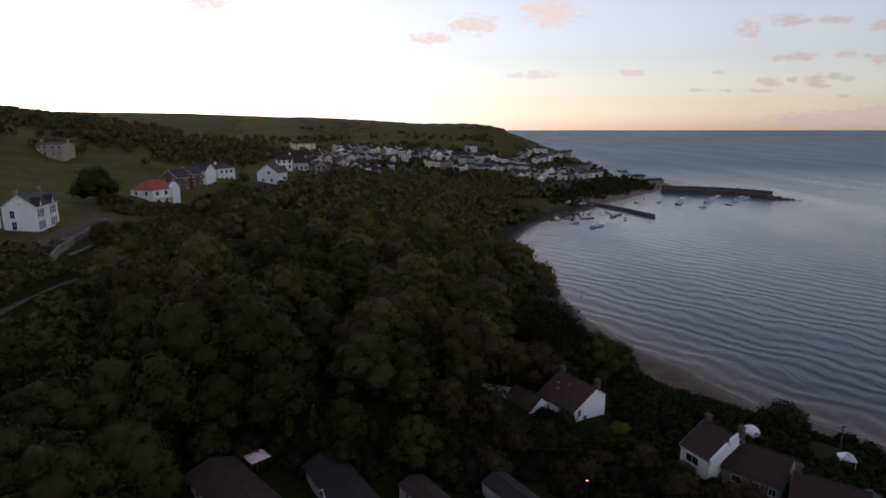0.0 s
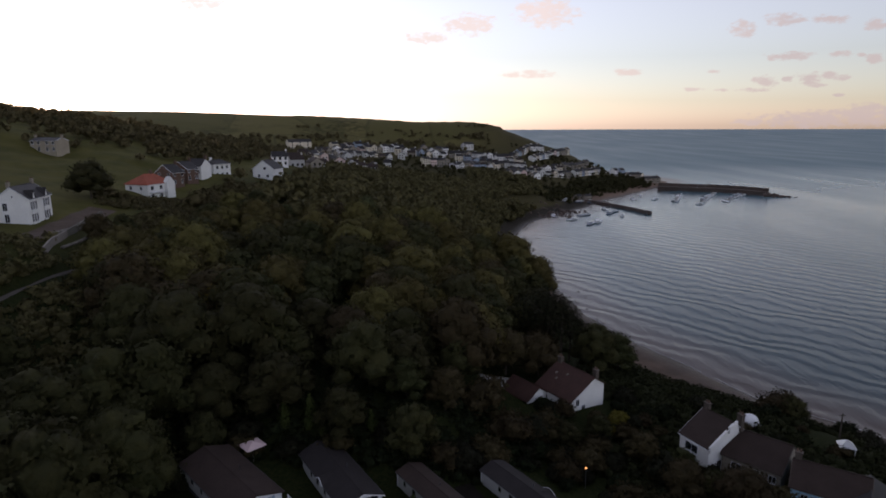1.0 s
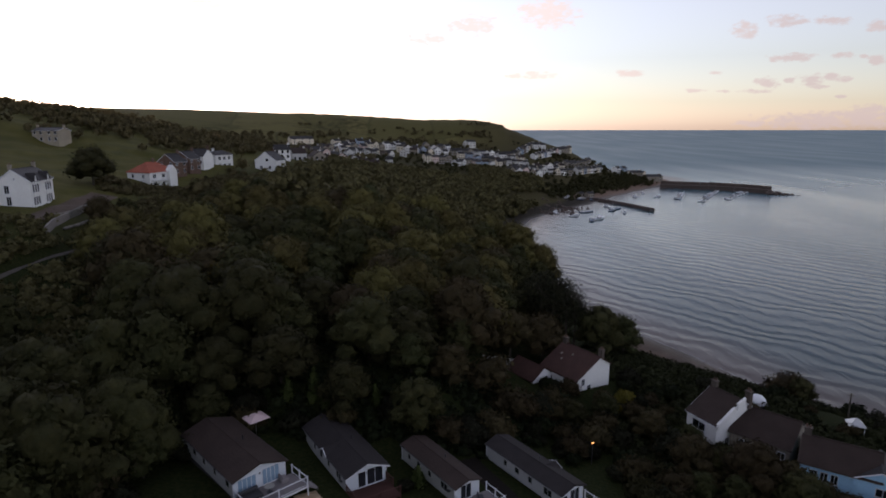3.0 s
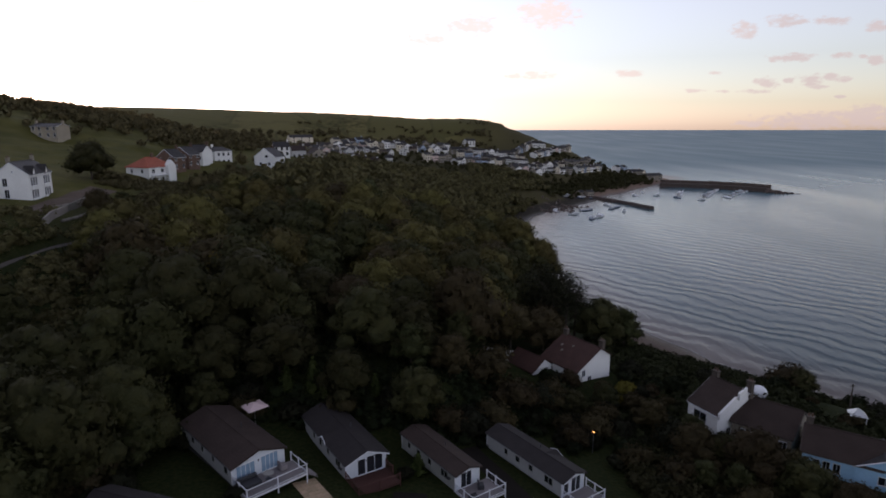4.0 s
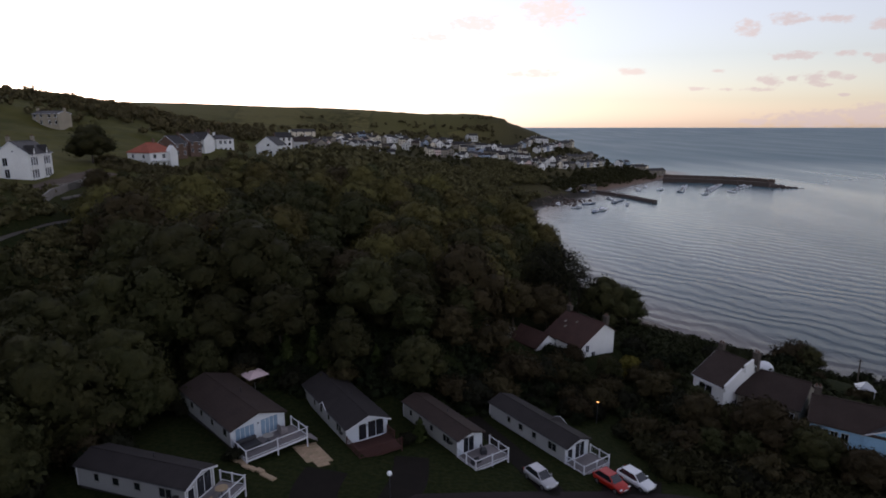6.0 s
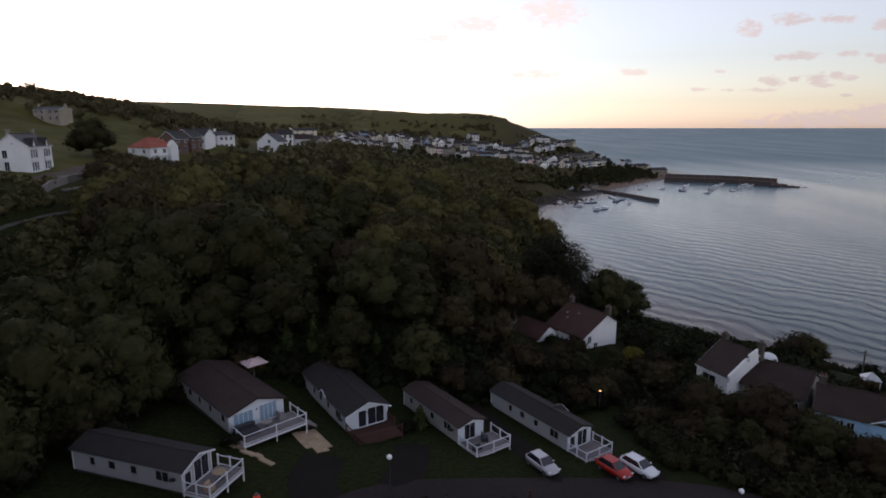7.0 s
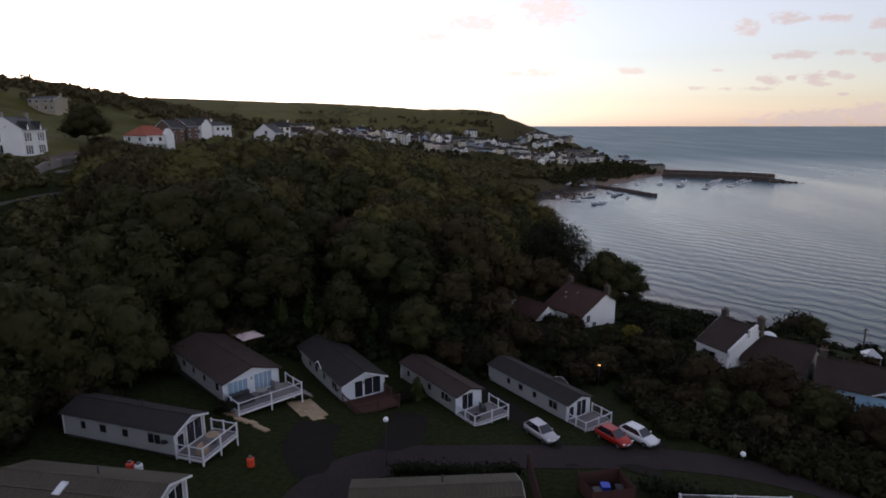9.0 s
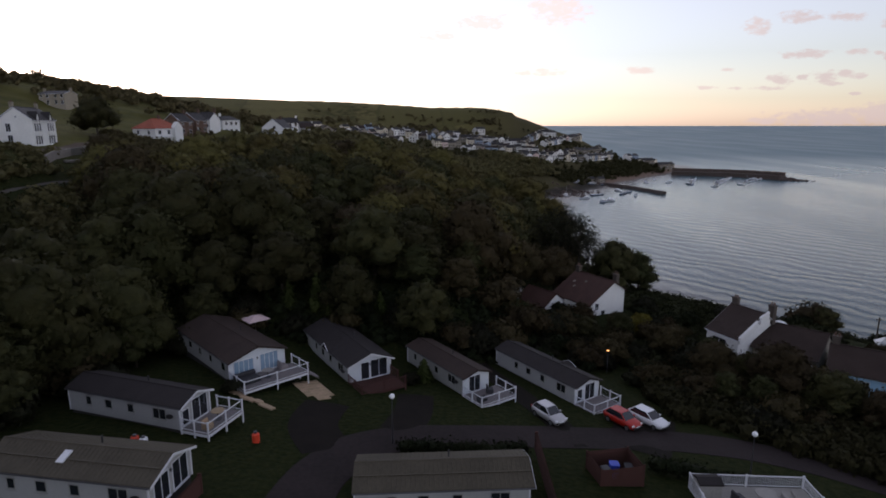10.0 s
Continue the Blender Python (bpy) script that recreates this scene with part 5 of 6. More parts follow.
hedge([(-4.6, 44.6), (1, 45.2), (5.6, 46.2)], 1.5, 1.3, "dense dark green clipped hedge along the road")
hedge([(15.8, 45.8), (18.6, 45.4), (20.2, 45.2)], 1.5, 1.6, "dark green hedge beside the fenced store", seed=5)
hedge([(20.5, 45.6), (25.5, 44.9)], 0.9, 0.9, "low dark hedge behind the veranda rail", seed=6)


def fence_box(x, y, turn, W, D, H, label):
    """A fenced store of upright boards, open on top."""
    f = thing("fenced_store", pose(x, y, ground(x, y), 0, 0, turn), label, "fence")
    one = None
    runs = [((0, 0), (W, 0)), ((W, 0), (W, D)), ((W, D), (0, D)), ((0, D), (0, 0))]
    for (x0, y0), (x1, y1) in runs:
        L = math.hypot(x1 - x0, y1 - y0)
        n = int(L / 0.15)
        a = math.degrees(math.atan2(y1 - y0, x1 - x0))
        for k in range(n):
            at = pose(x0 + (x1 - x0) * (k + 0.5) / n, y0 + (y1 - y0) * (k + 0.5) / n, 0, 0, 0, a)
            if one is None:
                one = part("board", boxes((-0.066, 0.066, -0.012, 0.012, -0.5, H)), M["brown_fence"], f, m=at)
            else:
                again("board", one, f, at)
        part("rail", boxes((0, L, 0.014, 0.06, H - 0.3, H - 0.2)), M["brown_fence"], f, m=pose(x0, y0, 0, 0, 0, a))
    for c in ((0, 0), (W, 0), (W, D), (0, D)):
        part("post", boxes((c[0] - 0.06, c[0] + 0.06, c[1] - 0.06, c[1] + 0.06, -0.5, H + 0.1)), M["brown_fence"], f)
    return f


fence_box(10.6, 42.6, 11, 3.5, 2.7, 1.35, "red-brown board fence round a bin store")
fence_box(6.4, 35.5, 91, 11.0, 0.12, 1.2, "dark brown board fence beside the white holiday home")
part_bin = thing("wheeled_bin", pose(12.0, 44.2, ground(12.0, 44.2)), "blue plastic wheeled bins inside the brown fence", "bin")
part("body", bevelled(boxes((-0.34, 0.34, -0.35, 0.35, 0.05, 1.2)), 0.04), M["blue_plastic"], part_bin)
part("lid", bevelled(boxes((-0.37, 0.37, -0.4, 0.4, 1.2, 1.28)), 0.03), M["blue_plastic"], part_bin)
for k, (x, y) in enumerate([(13.2, 44.4), (11.2, 43.6)]):
    b = thing("wheeled_bin", pose(x, y, ground(x, y), 0, 0, 15 * k), "dark plastic wheeled bin with a closed lid", "bin")
    part("body", bevelled(boxes((-0.3, 0.3, -0.35, 0.35, 0.05, 1.05)), 0.04), M["black_cover"], b)
    part("lid", bevelled(boxes((-0.33, 0.33, -0.4, 0.4, 1.05, 1.12)), 0.03), M["black_cover"], b)


def gas_bottle(x, y, mat, label, H=0.95):
    g = thing("gas_bottle", pose(x, y, ground(x, y)), label, "gas bottle")
    bm = rod(bmesh.new(), (0, 0, 0), (0, 0, H * 0.8), 0.3, sides=14)
    rod(bm, (0, 0, H * 0.8), (0, 0, H * 0.93), 0.3, 0.16, 14)
    part("body", bm, M[mat], g)
    part("valve_guard", rod(bmesh.new(), (0, 0, H * 0.93), (0, 0, H * 1.08), 0.15, sides=10), M["metal_dark"], g)


gas_bottle(-16.3, 44.0, "red_plastic", "bright orange-red bin standing on the lawn", 0.85)
gas_bottle(-24.6, 41.7, "red_plastic", "orange gas bottle behind the holiday home", 0.75)
gas_bottle(-23.9, 41.6, "white_canvas", "white gas bottle behind the holiday home", 0.75)

# fence of dark boards beside the cream home
fence_box(-17.6, 32.6, 84, 3.6, 0.12, 1.0, "dark board fence beside the cream holiday home")

# parasol behind the wide home, and furniture on the verandas
def parasol(x, y, H, R, mat, label):
    p = thing("parasol", pose(x, y, ground(x, y)), label, "parasol")
    part("pole", rod(bmesh.new(), (0, 0, -0.2), (0, 0, H), 0.035), M["metal_pale"], p)
    bm = bmesh.new()
    bmesh.ops.create_cone(bm, cap_ends=True, segments=4, radius1=R, radius2=0.06, depth=0.5, matrix=Matrix.Translation((0, 0, H - 0.1)))
    part("canopy", bm, M[mat], p)


parasol(-24.9, 69.6, 2.7, 1.9, "pink_canvas", "faded pink canvas parasol standing open on the grass")


def sofa_cover(m, w, d, h, mat, label, name="covered_seat", category="garden furniture"):
    s = thing(name, m, label, category)
    part("cover", bevelled(boxes((-w / 2, w / 2, -d / 2, d / 2, 0, h * 0.6), (-w / 2, w / 2, d / 4, d / 2, h * 0.61, h)), 0.05), M[mat], s)


def table_set(m, label, top_mat="deck_wood", R=0.55):
    t = thing("garden_table", m, label, "table")
    part("tabletop", rod(bmesh.new(), (0, 0, 0.70), (0, 0, 0.74), R, sides=20), M[top_mat], t)
    part("leg", rod(bmesh.new(), (0, 0, 0), (0, 0, 0.7), 0.05), M["metal_dark"], t)
    part("foot", rod(bmesh.new(), (0, 0, 0), (0, 0, 0.03), R * 0.6, sides=14), M["metal_dark"], t)


def on_deck(x, y, turn, cx, cy, W, L, u, v, lift=0.0, a=0):
    c, s = math.cos(radians(turn)), math.sin(radians(turn))
    bx, by = x + c * W / 2 - s * L * 0.5, y + s * W / 2 + c * L * 0.5
    return pose(x, y, ground(bx, by) + lift, 0, 0, turn) @ pose(u, v, 0.425, 0, 0, a)


sofa_cover(on_deck(-22.6, 55.1, 44.5, 0, 0, 5.9, 13.2, 1.2, -1.3, 0.35), 2.2, 1.5, 0.8, "black_cover", "black covered hot tub seat on the wide veranda")
table_set(on_deck(-22.6, 55.1, 44.5, 0, 0, 5.9, 13.2, 3.2, -1.6, 0.35), "round pale table on the wide veranda", "concrete")
sofa_cover(on_deck(-22.6, 55.1, 44.5, 0, 0, 5.9, 13.2, 5.2, -0.9, 0.35, 90), 0.9, 0.8, 0.9, "deck_wood", "wooden garden chair by the glazed door", "garden_chair", "chair")
sofa_cover(on_deck(0.2, 58.5, 35.6, 0, 0, 3.3, 11.0, 0.8, -2.2), 1.1, 0.5, 0.5, "black_cover", "dark bench on the white veranda", "bench", "bench")
sofa_cover(on_deck(0.2, 58.5, 35.6, 0, 0, 3.3, 11.0, 2.6, -1.2, a=60), 0.8, 0.7, 0.9, "black_cover", "dark garden chair on the white veranda", "garden_chair", "chair")
table_set(on_deck(-22.2, 44.0, 73, 0, 0, 3.4, 11.5, 2.4, -1.6, 0.0), "round wooden table on the tall-legged veranda", "paving")
sofa_cover(on_deck(-22.2, 44.0, 73, 0, 0, 3.4, 11.5, 0.8, -1.9, 0.0), 0.7, 0.7, 0.8, "paving", "tan wooden chair on the tall-legged veranda", "garden_chair", "chair")

steps = thing("veranda_steps", on_deck(-22.6, 55.1, 44.5, 0, 0, 5.9, 13.2, 6.75, -3.1, 0.35), "pale timber steps leading down from the wide veranda", "steps")
for k in range(4):
    part("tread", boxes((0.3 * k, 0.3 * k + 0.32, -0.1, 1.5, -0.22 * (k + 1), -0.22 * (k + 1) + 0.05)), M["deck_wood"], steps)
for v in (-0.13, 1.5):
    part("stringer", rod(bmesh.new(), (0, v, -0.2), (1.25, v, -1.1), 0.035, sides=4), M["deck_wood"], steps)

# veranda in the foreground, its home lies nearer than the view
vz = ground(21.5, 41.5)
deck(pose(26.2, 38.2, vz, 0, 0, 178), 8.6, 5.2, 0.5, -1.0, "white railed grey veranda with table and seats", wood="concrete")
table_set(pose(22.6, 41.6, vz + 0.52), "round grey garden table on the veranda", "concrete", 0.75)
for u, v in ((20.6, 41.6), (24.4, 41.8), (18.9, 40.2)):
    sofa_cover(pose(u, v, vz + 0.52, 0, 0, u * 40), 0.8, 0.8, 0.8, "black_cover" if u < 21 else "concrete", "padded garden chair on the veranda", "garden_chair", "chair")
shed = building("garden_shed", "grey flat timber store in the veranda corner", pose(18.6, 42.4, vz + 0.51), 1.7, 1.2, 1.2, 0.2, "concrete", "roof_felt", [], [], "shed", far=True, over=0.1, dig=0.0)

# things round the cottages
dome = thing("dome_tent", pose(50.6, 92.0, ground(50.6, 92.0) + 0.35) @ Matrix.Diagonal((0.8, 0.8, 0.8, 1)), "white domed canvas shelter beside the gable", "tent")
bm = bmesh.new()
bmesh.ops.create_uvsphere(bm, u_segments=18, v_segments=12, radius=1.7, matrix=Matrix.Diagonal((1.15, 1, 1.15, 1)))
for v in [v for v in bm.verts if v.co.z < -0.3]:
    bm.verts.remove(v)
part("canopy", bm, M["white_canvas"], dome, smooth=True)
part("base_frame", boxes((-1.9, 1.9, -1.6, 1.6, -0.5, 0.12)), M["metal_dark"], dome)
gz = thing("gazebo", pose(60.0, 82.0, ground(60.0, 82.0), 0, 0, -20) @ Matrix.Diagonal((0.7, 0.7, 1.0, 1)), "pale garden gazebo with a grey peaked top", "gazebo")
for cx in (-1.4, 1.4):
    for cy in (-1.2, 1.2):
        part("post", boxes((cx - 0.05, cx + 0.05, cy - 0.05, cy + 0.05, -0.5, 1.9)), M["upvc"], gz)
bm = bmesh.new()
bmesh.ops.create_cone(bm, cap_ends=True, segments=4, radius1=2.3, radius2=0.25, depth=0.9, matrix=Matrix.Translation((0, 0, 2.3)) @ Matrix.Rotation(radians(45), 4, "Z"))
part("canopy", bm, M["metal_pale"], gz)
part("side_panel", boxes((-1.4, 1.4, 1.14, 1.2, 0, 1.9)), M["white_canvas"], gz)
pole = thing("utility_pole", pose(64.2, 89.5, ground(64.2, 89.5)), "dark wooden utility pole above the cottages", "pole")
part("pole", rod(bmesh.new(), (0, 0, -1), (0, 0, 4.6), 0.14, 0.1), M["bark"], pole)
part("cross_arm", boxes((-0.5, 0.5, -0.05, 0.05, 4.2, 4.3)), M["bark"], pole)
lampo = thing("garden_lamp", pose(18.4, 71.6, ground(18.4, 71.6)), "small lit orange garden lamp among shrubs", "lamp")
part("post", rod(bmesh.new(), (0, 0, -0.4), (0, 0, 3.0), 0.05), M["metal_dark"], lampo)
bm = bmesh.new()
bmesh.ops.create_uvsphere(bm, u_segments=10, v_segments=8, radius=0.11, matrix=Matrix.Translation((0, 0, 3.06)) @ Matrix.Diagonal((1.7, 1, 0.7, 1)))
part("bulb", bm, M["amber_light"], lampo, "glowing amber bulb")

# ---- trees ----
rng = random.Random(7)
KINDS = [tree_kind(1, 5.6, 12.0, "oak", 3300, 0.44, 15), tree_kind(2, 4.8, 11.5, "ash", 2900, 0.43, 13), tree_kind(3, 6.8, 13.0, "oak", 3900, 0.46, 18), tree_kind(4, 5.4, 11.5, "autumn", 3000, 0.44, 15, label="broad-leaved tree turning yellow-brown in autumn"),
         tree_kind(5, 4.2, 10.0, "ash", 2500, 0.41, 12), tree_kind(6, 6.0, 11.0, "oak", 3500, 0.44, 16)]
NEAR = tree_kind(12, 6.4, 10.8, "oak", 12000, 0.24, 26)
SPARSE = tree_kind(8, 4.4, 13.5, "scrub", 1500, 0.30, 19, low=4.0, core=0.10, label="tall thin tree with an open airy crown", group="cliff trees")
OLIVE = tree_kind(10, 6.4, 11.5, "olive", 3500, 0.45, 20, label="broad rounded tree with olive-yellow leaves", group="autumn trees")
GOLD = tree_kind(9, 3.6, 9.0, "gold", 1100, 0.5, 10, label="tree with yellow-green autumn leaves", group="autumn trees")


def wood_edge(y):
    return float(np.interp(y, [60, 100, 118, 140, 165, 200, 240, 300, 400], [8, 19, 21, 26, 30, 29, 26, 21, 18]))


def wooded(x, y):
    if x > wood_edge(y) or x < -118 or (4 < x < 18 and 88 < y < 101):
        return False
    if y < 71 and x > -37 - 0.03 * (71 - y):
        return False
    if 3 < x and y < 106:
        return False
    if 74 < y < 200 and x < max(-0.60 * y, -80):
        return False
    if y <= 74 and x < -62:
        return False
    return not (y >= 140 and x < -67)


used, count = set(), 0


def put(kind, x, y, s, tall=1.0):
    m = pose(x, y, ground(x, y), 0, 0, rng.uniform(0, 360)) @ Matrix.Diagonal((s, s, s * tall, 1))
    if kind in used:
        t = copy_thing(kind, Matrix())
        t.matrix_basis = m
        return t
    used.add(kind)
    kind.matrix_basis = m
    return kind


for gy in np.arange(24, 186, 8.6):
    for k, gx in enumerate(np.arange(-118, 60, 8.6)):
        x, y = gx + rng.uniform(-2.6, 2.6), gy + rng.uniform(-2.6, 2.6) + (k % 2) * 4.1
        if wooded(x, y) and math.hypot(x + 38, y - 62.5) > 7:
            edge = wood_edge(y) - x
            s = rng.uniform(0.88, 1.36) * (0.8 if edge < 8 else 1.0) * (0.78 if x < -52 and y < 130 else 1.0) * (0.68 if y < 84 and x > -36 else 0.9 if y < 96 else 1) * (0.78 if x < -36 and y > 125 else 1)
            # farther trees are often the paler olive, which carries haze in its leaf colour
            put(OLIVE if y > 102 and rng.random() < 0.42 else rng.choice(KINDS), x, y, s * (0.95 if y > 102 else 1), rng.uniform(0.86, 1.04))
put(SPARSE, 21.2, 118.5, 1.22), put(SPARSE, 23.8, 117.5, 1.1), put(SPARSE, 26.0, 119, 0.85), put(SPARSE, 19.2, 121, 1.15), put(SPARSE, 23.4, 122, 1.05)
put(OLIVE, -52, 160, 1.0), put(OLIVE, -45, 150, 0.8), put(OLIVE, -20, 128, 0.8), put(OLIVE, -2, 118, 0.75), put(OLIVE, -30, 118, 0.8)
put(GOLD, -38.2, 95.5, 1.25), put(GOLD, -35.0, 97, 1.05)
put(KINDS[2], -44, 73, 0.95), put(KINDS[2], -43.5, 58, 0.85), put(NEAR, -38.0, 62.5, 1.0), put(NEAR, -39.0, 52.0, 0.72), put(NEAR, -39.8, 45.0, 0.75), put(NEAR, -38.6, 38.0, 0.62), put(NEAR, -39.5, 31.0, 0.7), put(KINDS[4], -34.2, 59.5, 0.6), put(KINDS[1], -31.0, 69.5, 0.6), put(KINDS[2], -101, 168, 0.9, 0.9)
put(KINDS[5], 30.0, 113.0, 0.84, 1.1), put(KINDS[1], 34.8, 113.5, 0.74, 1.0), put(KINDS[4], 36.5, 123.0, 0.7)

# ---- shrubs ----
SHRUBS = [shrub_kind(21, 2.6, 3.2, "scrub", 1100, 0.34, "rounded dark green garden shrub", "garden shrubs"), shrub_kind(22, 2.0, 2.4, "hedge", 900, 0.3, "low dense dark evergreen shrub", "garden shrubs"),
          shrub_kind(23, 3.2, 4.4, "autumn", 1400, 0.36, "tall bush with brownish autumn leaves", "garden shrubs"), shrub_kind(24, 1.5, 1.7, "scrub", 600, 0.26, "small dense grey-green garden bush", "garden shrubs")]
GOLD_BUSH = shrub_kind(25, 1.7, 2.6, "gold", 800, 0.3, "golden yellow autumn bush beside the cottage", "garden shrubs")
put(GOLD_BUSH, 27.6, 88.6, 1.0), put(GOLD_BUSH, 25.5, 85.5, 0.7)
for x, y, k, s in [(41.4, 66.8, 2, 0.9), (39.5, 68.5, 0, 1.0), (43.0, 64.0, 2, 0.8), (33.0, 72.0, 2, 0.9), (30.5, 74.5, 0, 1.3), (36.5, 68.0, 0, 1.2), (47.0, 62.5, 2, 0.55), (48.0, 60.0, 0, 0.7), (54.0, 60.5, 0, 0.6),
                   (58.5, 98.5, 2, 1.15), (62.0, 101.0, 0, 1.2), (69.0, 95.5, 1, 1.2), (71.0, 92.0, 0, 0.9), (56.0, 96.0, 1, 1.0), (66.5, 84.5, 3, 1.2), (44.8, 97.5, 3, 1.3), (36.8, 93.5, 1, 1.0)]:
    put(SHRUBS[k], x, y, s)
for _ in range(190):
    x, y = rng.uniform(8, 60), rng.uniform(56, 92)
    if (x < 24 + (y - 60) * 0.1 and y < 66) or (x < 15 and y < 74) or (7 < x < 30 and y > 90) or (33 < x < 68 and 62 < y - (x - 54) * -1.05 - 10 < 82 and abs((x - 48) * 0.77 + (y - 82) * 0.64) < 4.5):
        continue
    if abs((x - 41.7) * 0.81 + (y - 88.2) * 0.59) < 5.5 and abs((x - 41.7) * 0.59 - (y - 88.2) * 0.81) < 5.5 or (16 < x < 30 and 84 < y):
        continue
    if x > 43 and y < 75:
        continue
    put(rng.choice(SHRUBS), x, y, rng.uniform(0.55, 0.9) * (0.6 if x > 28 and y > 70 else 1))
for x, y, k, s in [(-7.5, 74.5, 0, 1.0), (-2.5, 73.5, 1, 1.0), (2.5, 72.5, 0, 1.1), (6.0, 74.5, 2, 0.9), (-12.8, 75.0, 1, 1.0), (-27.0, 73.0, 0, 1.0), (-34.5, 66.0, 0, 1.1), (-36.5, 53.0, 2, 1.0), (-37.5, 45.0, 0, 1.2), (-5.2, 60.6, 3, 0.7), (-21.8, 53.4, 3, 0.7), (-34.8, 50.8, 1, 0.9), (-33.5, 53.5, 0, 0.8), (-31.5, 64.0, 0, 0.7), (-26.0, 70.5, 2, 0.7), (-20.5, 71.0, 0, 0.8), (-14.5, 72.0, 2, 0.8), (0.0, 72.0, 2, 0.8),
                   (-40, 39, 2, 1.1), (-38, 33, 0, 1.2), (9.5, 81.0, 2, 1.2), (13.5, 84.0, 0, 1.2), (5.5, 88.0, 2, 1.3), (17.0, 88.0, 1, 1.0), (19.4, 90.6, 2, 0.6), (17.4, 92.2, 0, 0.55), (15.8, 92.8, 1, 0.7), (18.4, 91.4, 1, 0.6), (29.2, 93.4, 1, 0.8), (31.0, 97.0, 0, 0.9), (24.0, 87.6, 2, 0.6), (30.0, 89.0, 0, 0.7), (33.2, 92.0, 1, 0.9), (27.6, 84.6, 2, 0.7), (23.0, 83.0, 0, 0.8), (28.8, 80.2, 2, 0.7)]:
    put(SHRUBS[k], x, y, s)
for x, y, R, H in [(-31.0, 71.2, 1.0, 3.4), (-30.0, 72.6, 0.9, 3.2), (-22.2, 75.2, 1.2, 4.6), (-18.8, 75.6, 1.6, 5.0), (-17.0, 74.5, 1.0, 3.0), (-4.0, 61.8, 0.9, 2.6), (-10.5, 76.0, 0.9, 3.0)]:
    conifer(x, y, R, H)

# taller trees between the camp and the cottages, and round their gardens
for x, y, k, s in [(37.0, 66.5, 3, 0.74), (31.2, 70.5, 3, 0.60), (34.5, 69.5, 5, 0.52), (33.0, 76.0, 4, 0.55), (28.5, 79.0, 3, 0.5), (40.6, 62.5, 5, 0.58), (33.5, 63.5, 4, 0.5), (29.5, 64.0, 1, 0.42), (44.0, 58.5, 3, 0.52), (60.5, 97.0, 5, 0.5), (23.5, 84.5, 4, 0.5), (18.0, 82.0, 0, 0.42)]:
    put(KINDS[k], x, y, s, 0.85)


def scrub_mass(name, spots, quads, size, leaf, label, seed, category="scrub"):
    """Bushes past counting, joined."""
    o = new(name, leaf_mesh(name, spots, len(spots) * quads, size, LEAF[leaf], seed=seed, fine=1))
    return tagged(o, label, category, kind="stuff")


spots = []
for _ in range(3600):
    x, y = rng.uniform(14, 110), rng.uniform(70, 320)
    d = float(inland(np.array([x]), np.array([y]))[0])
    if (18 if y < 215 else 11) < d < 72 and x > wood_edge(y) - 3 and not (y < 94 and d > 58 and x > 33) and not (x > 39 and x < 58 and 80 < y < 97 and d > 50) and not (x < 29 and y < 104) and not (55 < x < 67 and 82 < y < 94):
        r = rng.uniform(0.7, 1.6) * (0.7 if d < 25 else 1)
        spots.append((x, y, ground(x, y) + r * 0.2, r, 0.7))
scrub_mass("cliff_scrub", spots, 42, 0.42, "bracken", "low dark green scrub covering the slope above the beach", 31)
spots = []
for _ in range(700):
    x, y = rng.uniform(-44, 12), rng.uniform(66, 90)
    if y > 69.5 + max(0, 8 - abs(x + 8)) * 0.1 and not (x > 6 and y < 74):
        r = rng.uniform(0.5, 1.4)
        spots.append((x, y, ground(x, y) + r * 0.3, r, 0.8))
scrub_mass("undergrowth", spots, 60, 0.3, "hedge", "dark undergrowth along the edge of the wood", 33)
spots = []
for _ in range(1500):
    x, y = rng.uniform(22, 68), rng.uniform(70, 112)
    clear = True
    for cx, cy, lo, hi in ((22.6, 95.2, 8.4, 6.2), (40.1, 81.5, 5.5, 7.0), (45.0, 78.2, 6.0, 6.4), (50.0, 70.4, 6.0, 5.4), (53.2, 67.6, 5.0, 5.0), (38.5, 77.0, 4.0, 5.0)):
        u, v = (x - cx) * 0.64 - (y - cy) * 0.77, (x - cx) * 0.77 + (y - cy) * 0.64
        clear = clear and not (abs(u) < lo and abs(v) < hi)
    if clear and math.hypot(x - 51, y - 93.2) > 3.2 and not (56 < x < 66.5 and 83 < y < 93):
        r = rng.uniform(0.6, 1.5) * (0.6 if x > 44 and y < 76 else 1)
        spots.append((x, y, ground(x, y) + r * 0.3, r, 0.75))
scrub_mass("garden_scrub", spots, 50, 0.36, "bracken", "overgrown dark garden scrub round the cottages", 34)
spots = []
for _ in range(1500):
    x, y = rng.uniform(20, 58), rng.uniform(44, 76)
    if y > 59.5 - 0.62 * (x - 20.5) and y > 50 - 0.55 * (x - 34) and y < 79 - 0.34 * x and not (x < 25.5 and y > 68) and not (x < 21.5 and y > 57):
        r = rng.uniform(0.7, 1.5)
        spots.append((x, y, ground(x, y) + r * 0.5, r, 0.95))
scrub_mass("roadside_thicket", spots, 75, 0.36, "oak", "dense dark bushes between the road and the cottages", 36)
spots = []
for _ in range(900):
    x, y = rng.uniform(-104, -64), rng.uniform(138, 236)
    if not (x < -82 and y < 162) and math.hypot(x + 97.2, y - 194) > 14 and not (x < -86 and y > 186) and not wooded(x, y) and x > -104 + max(0, 172 - y) * 0.9:
        r = rng.uniform(0.9, 2.0)
        spots.append((x, y, ground(x, y) + r * 0.3, r, 0.8))
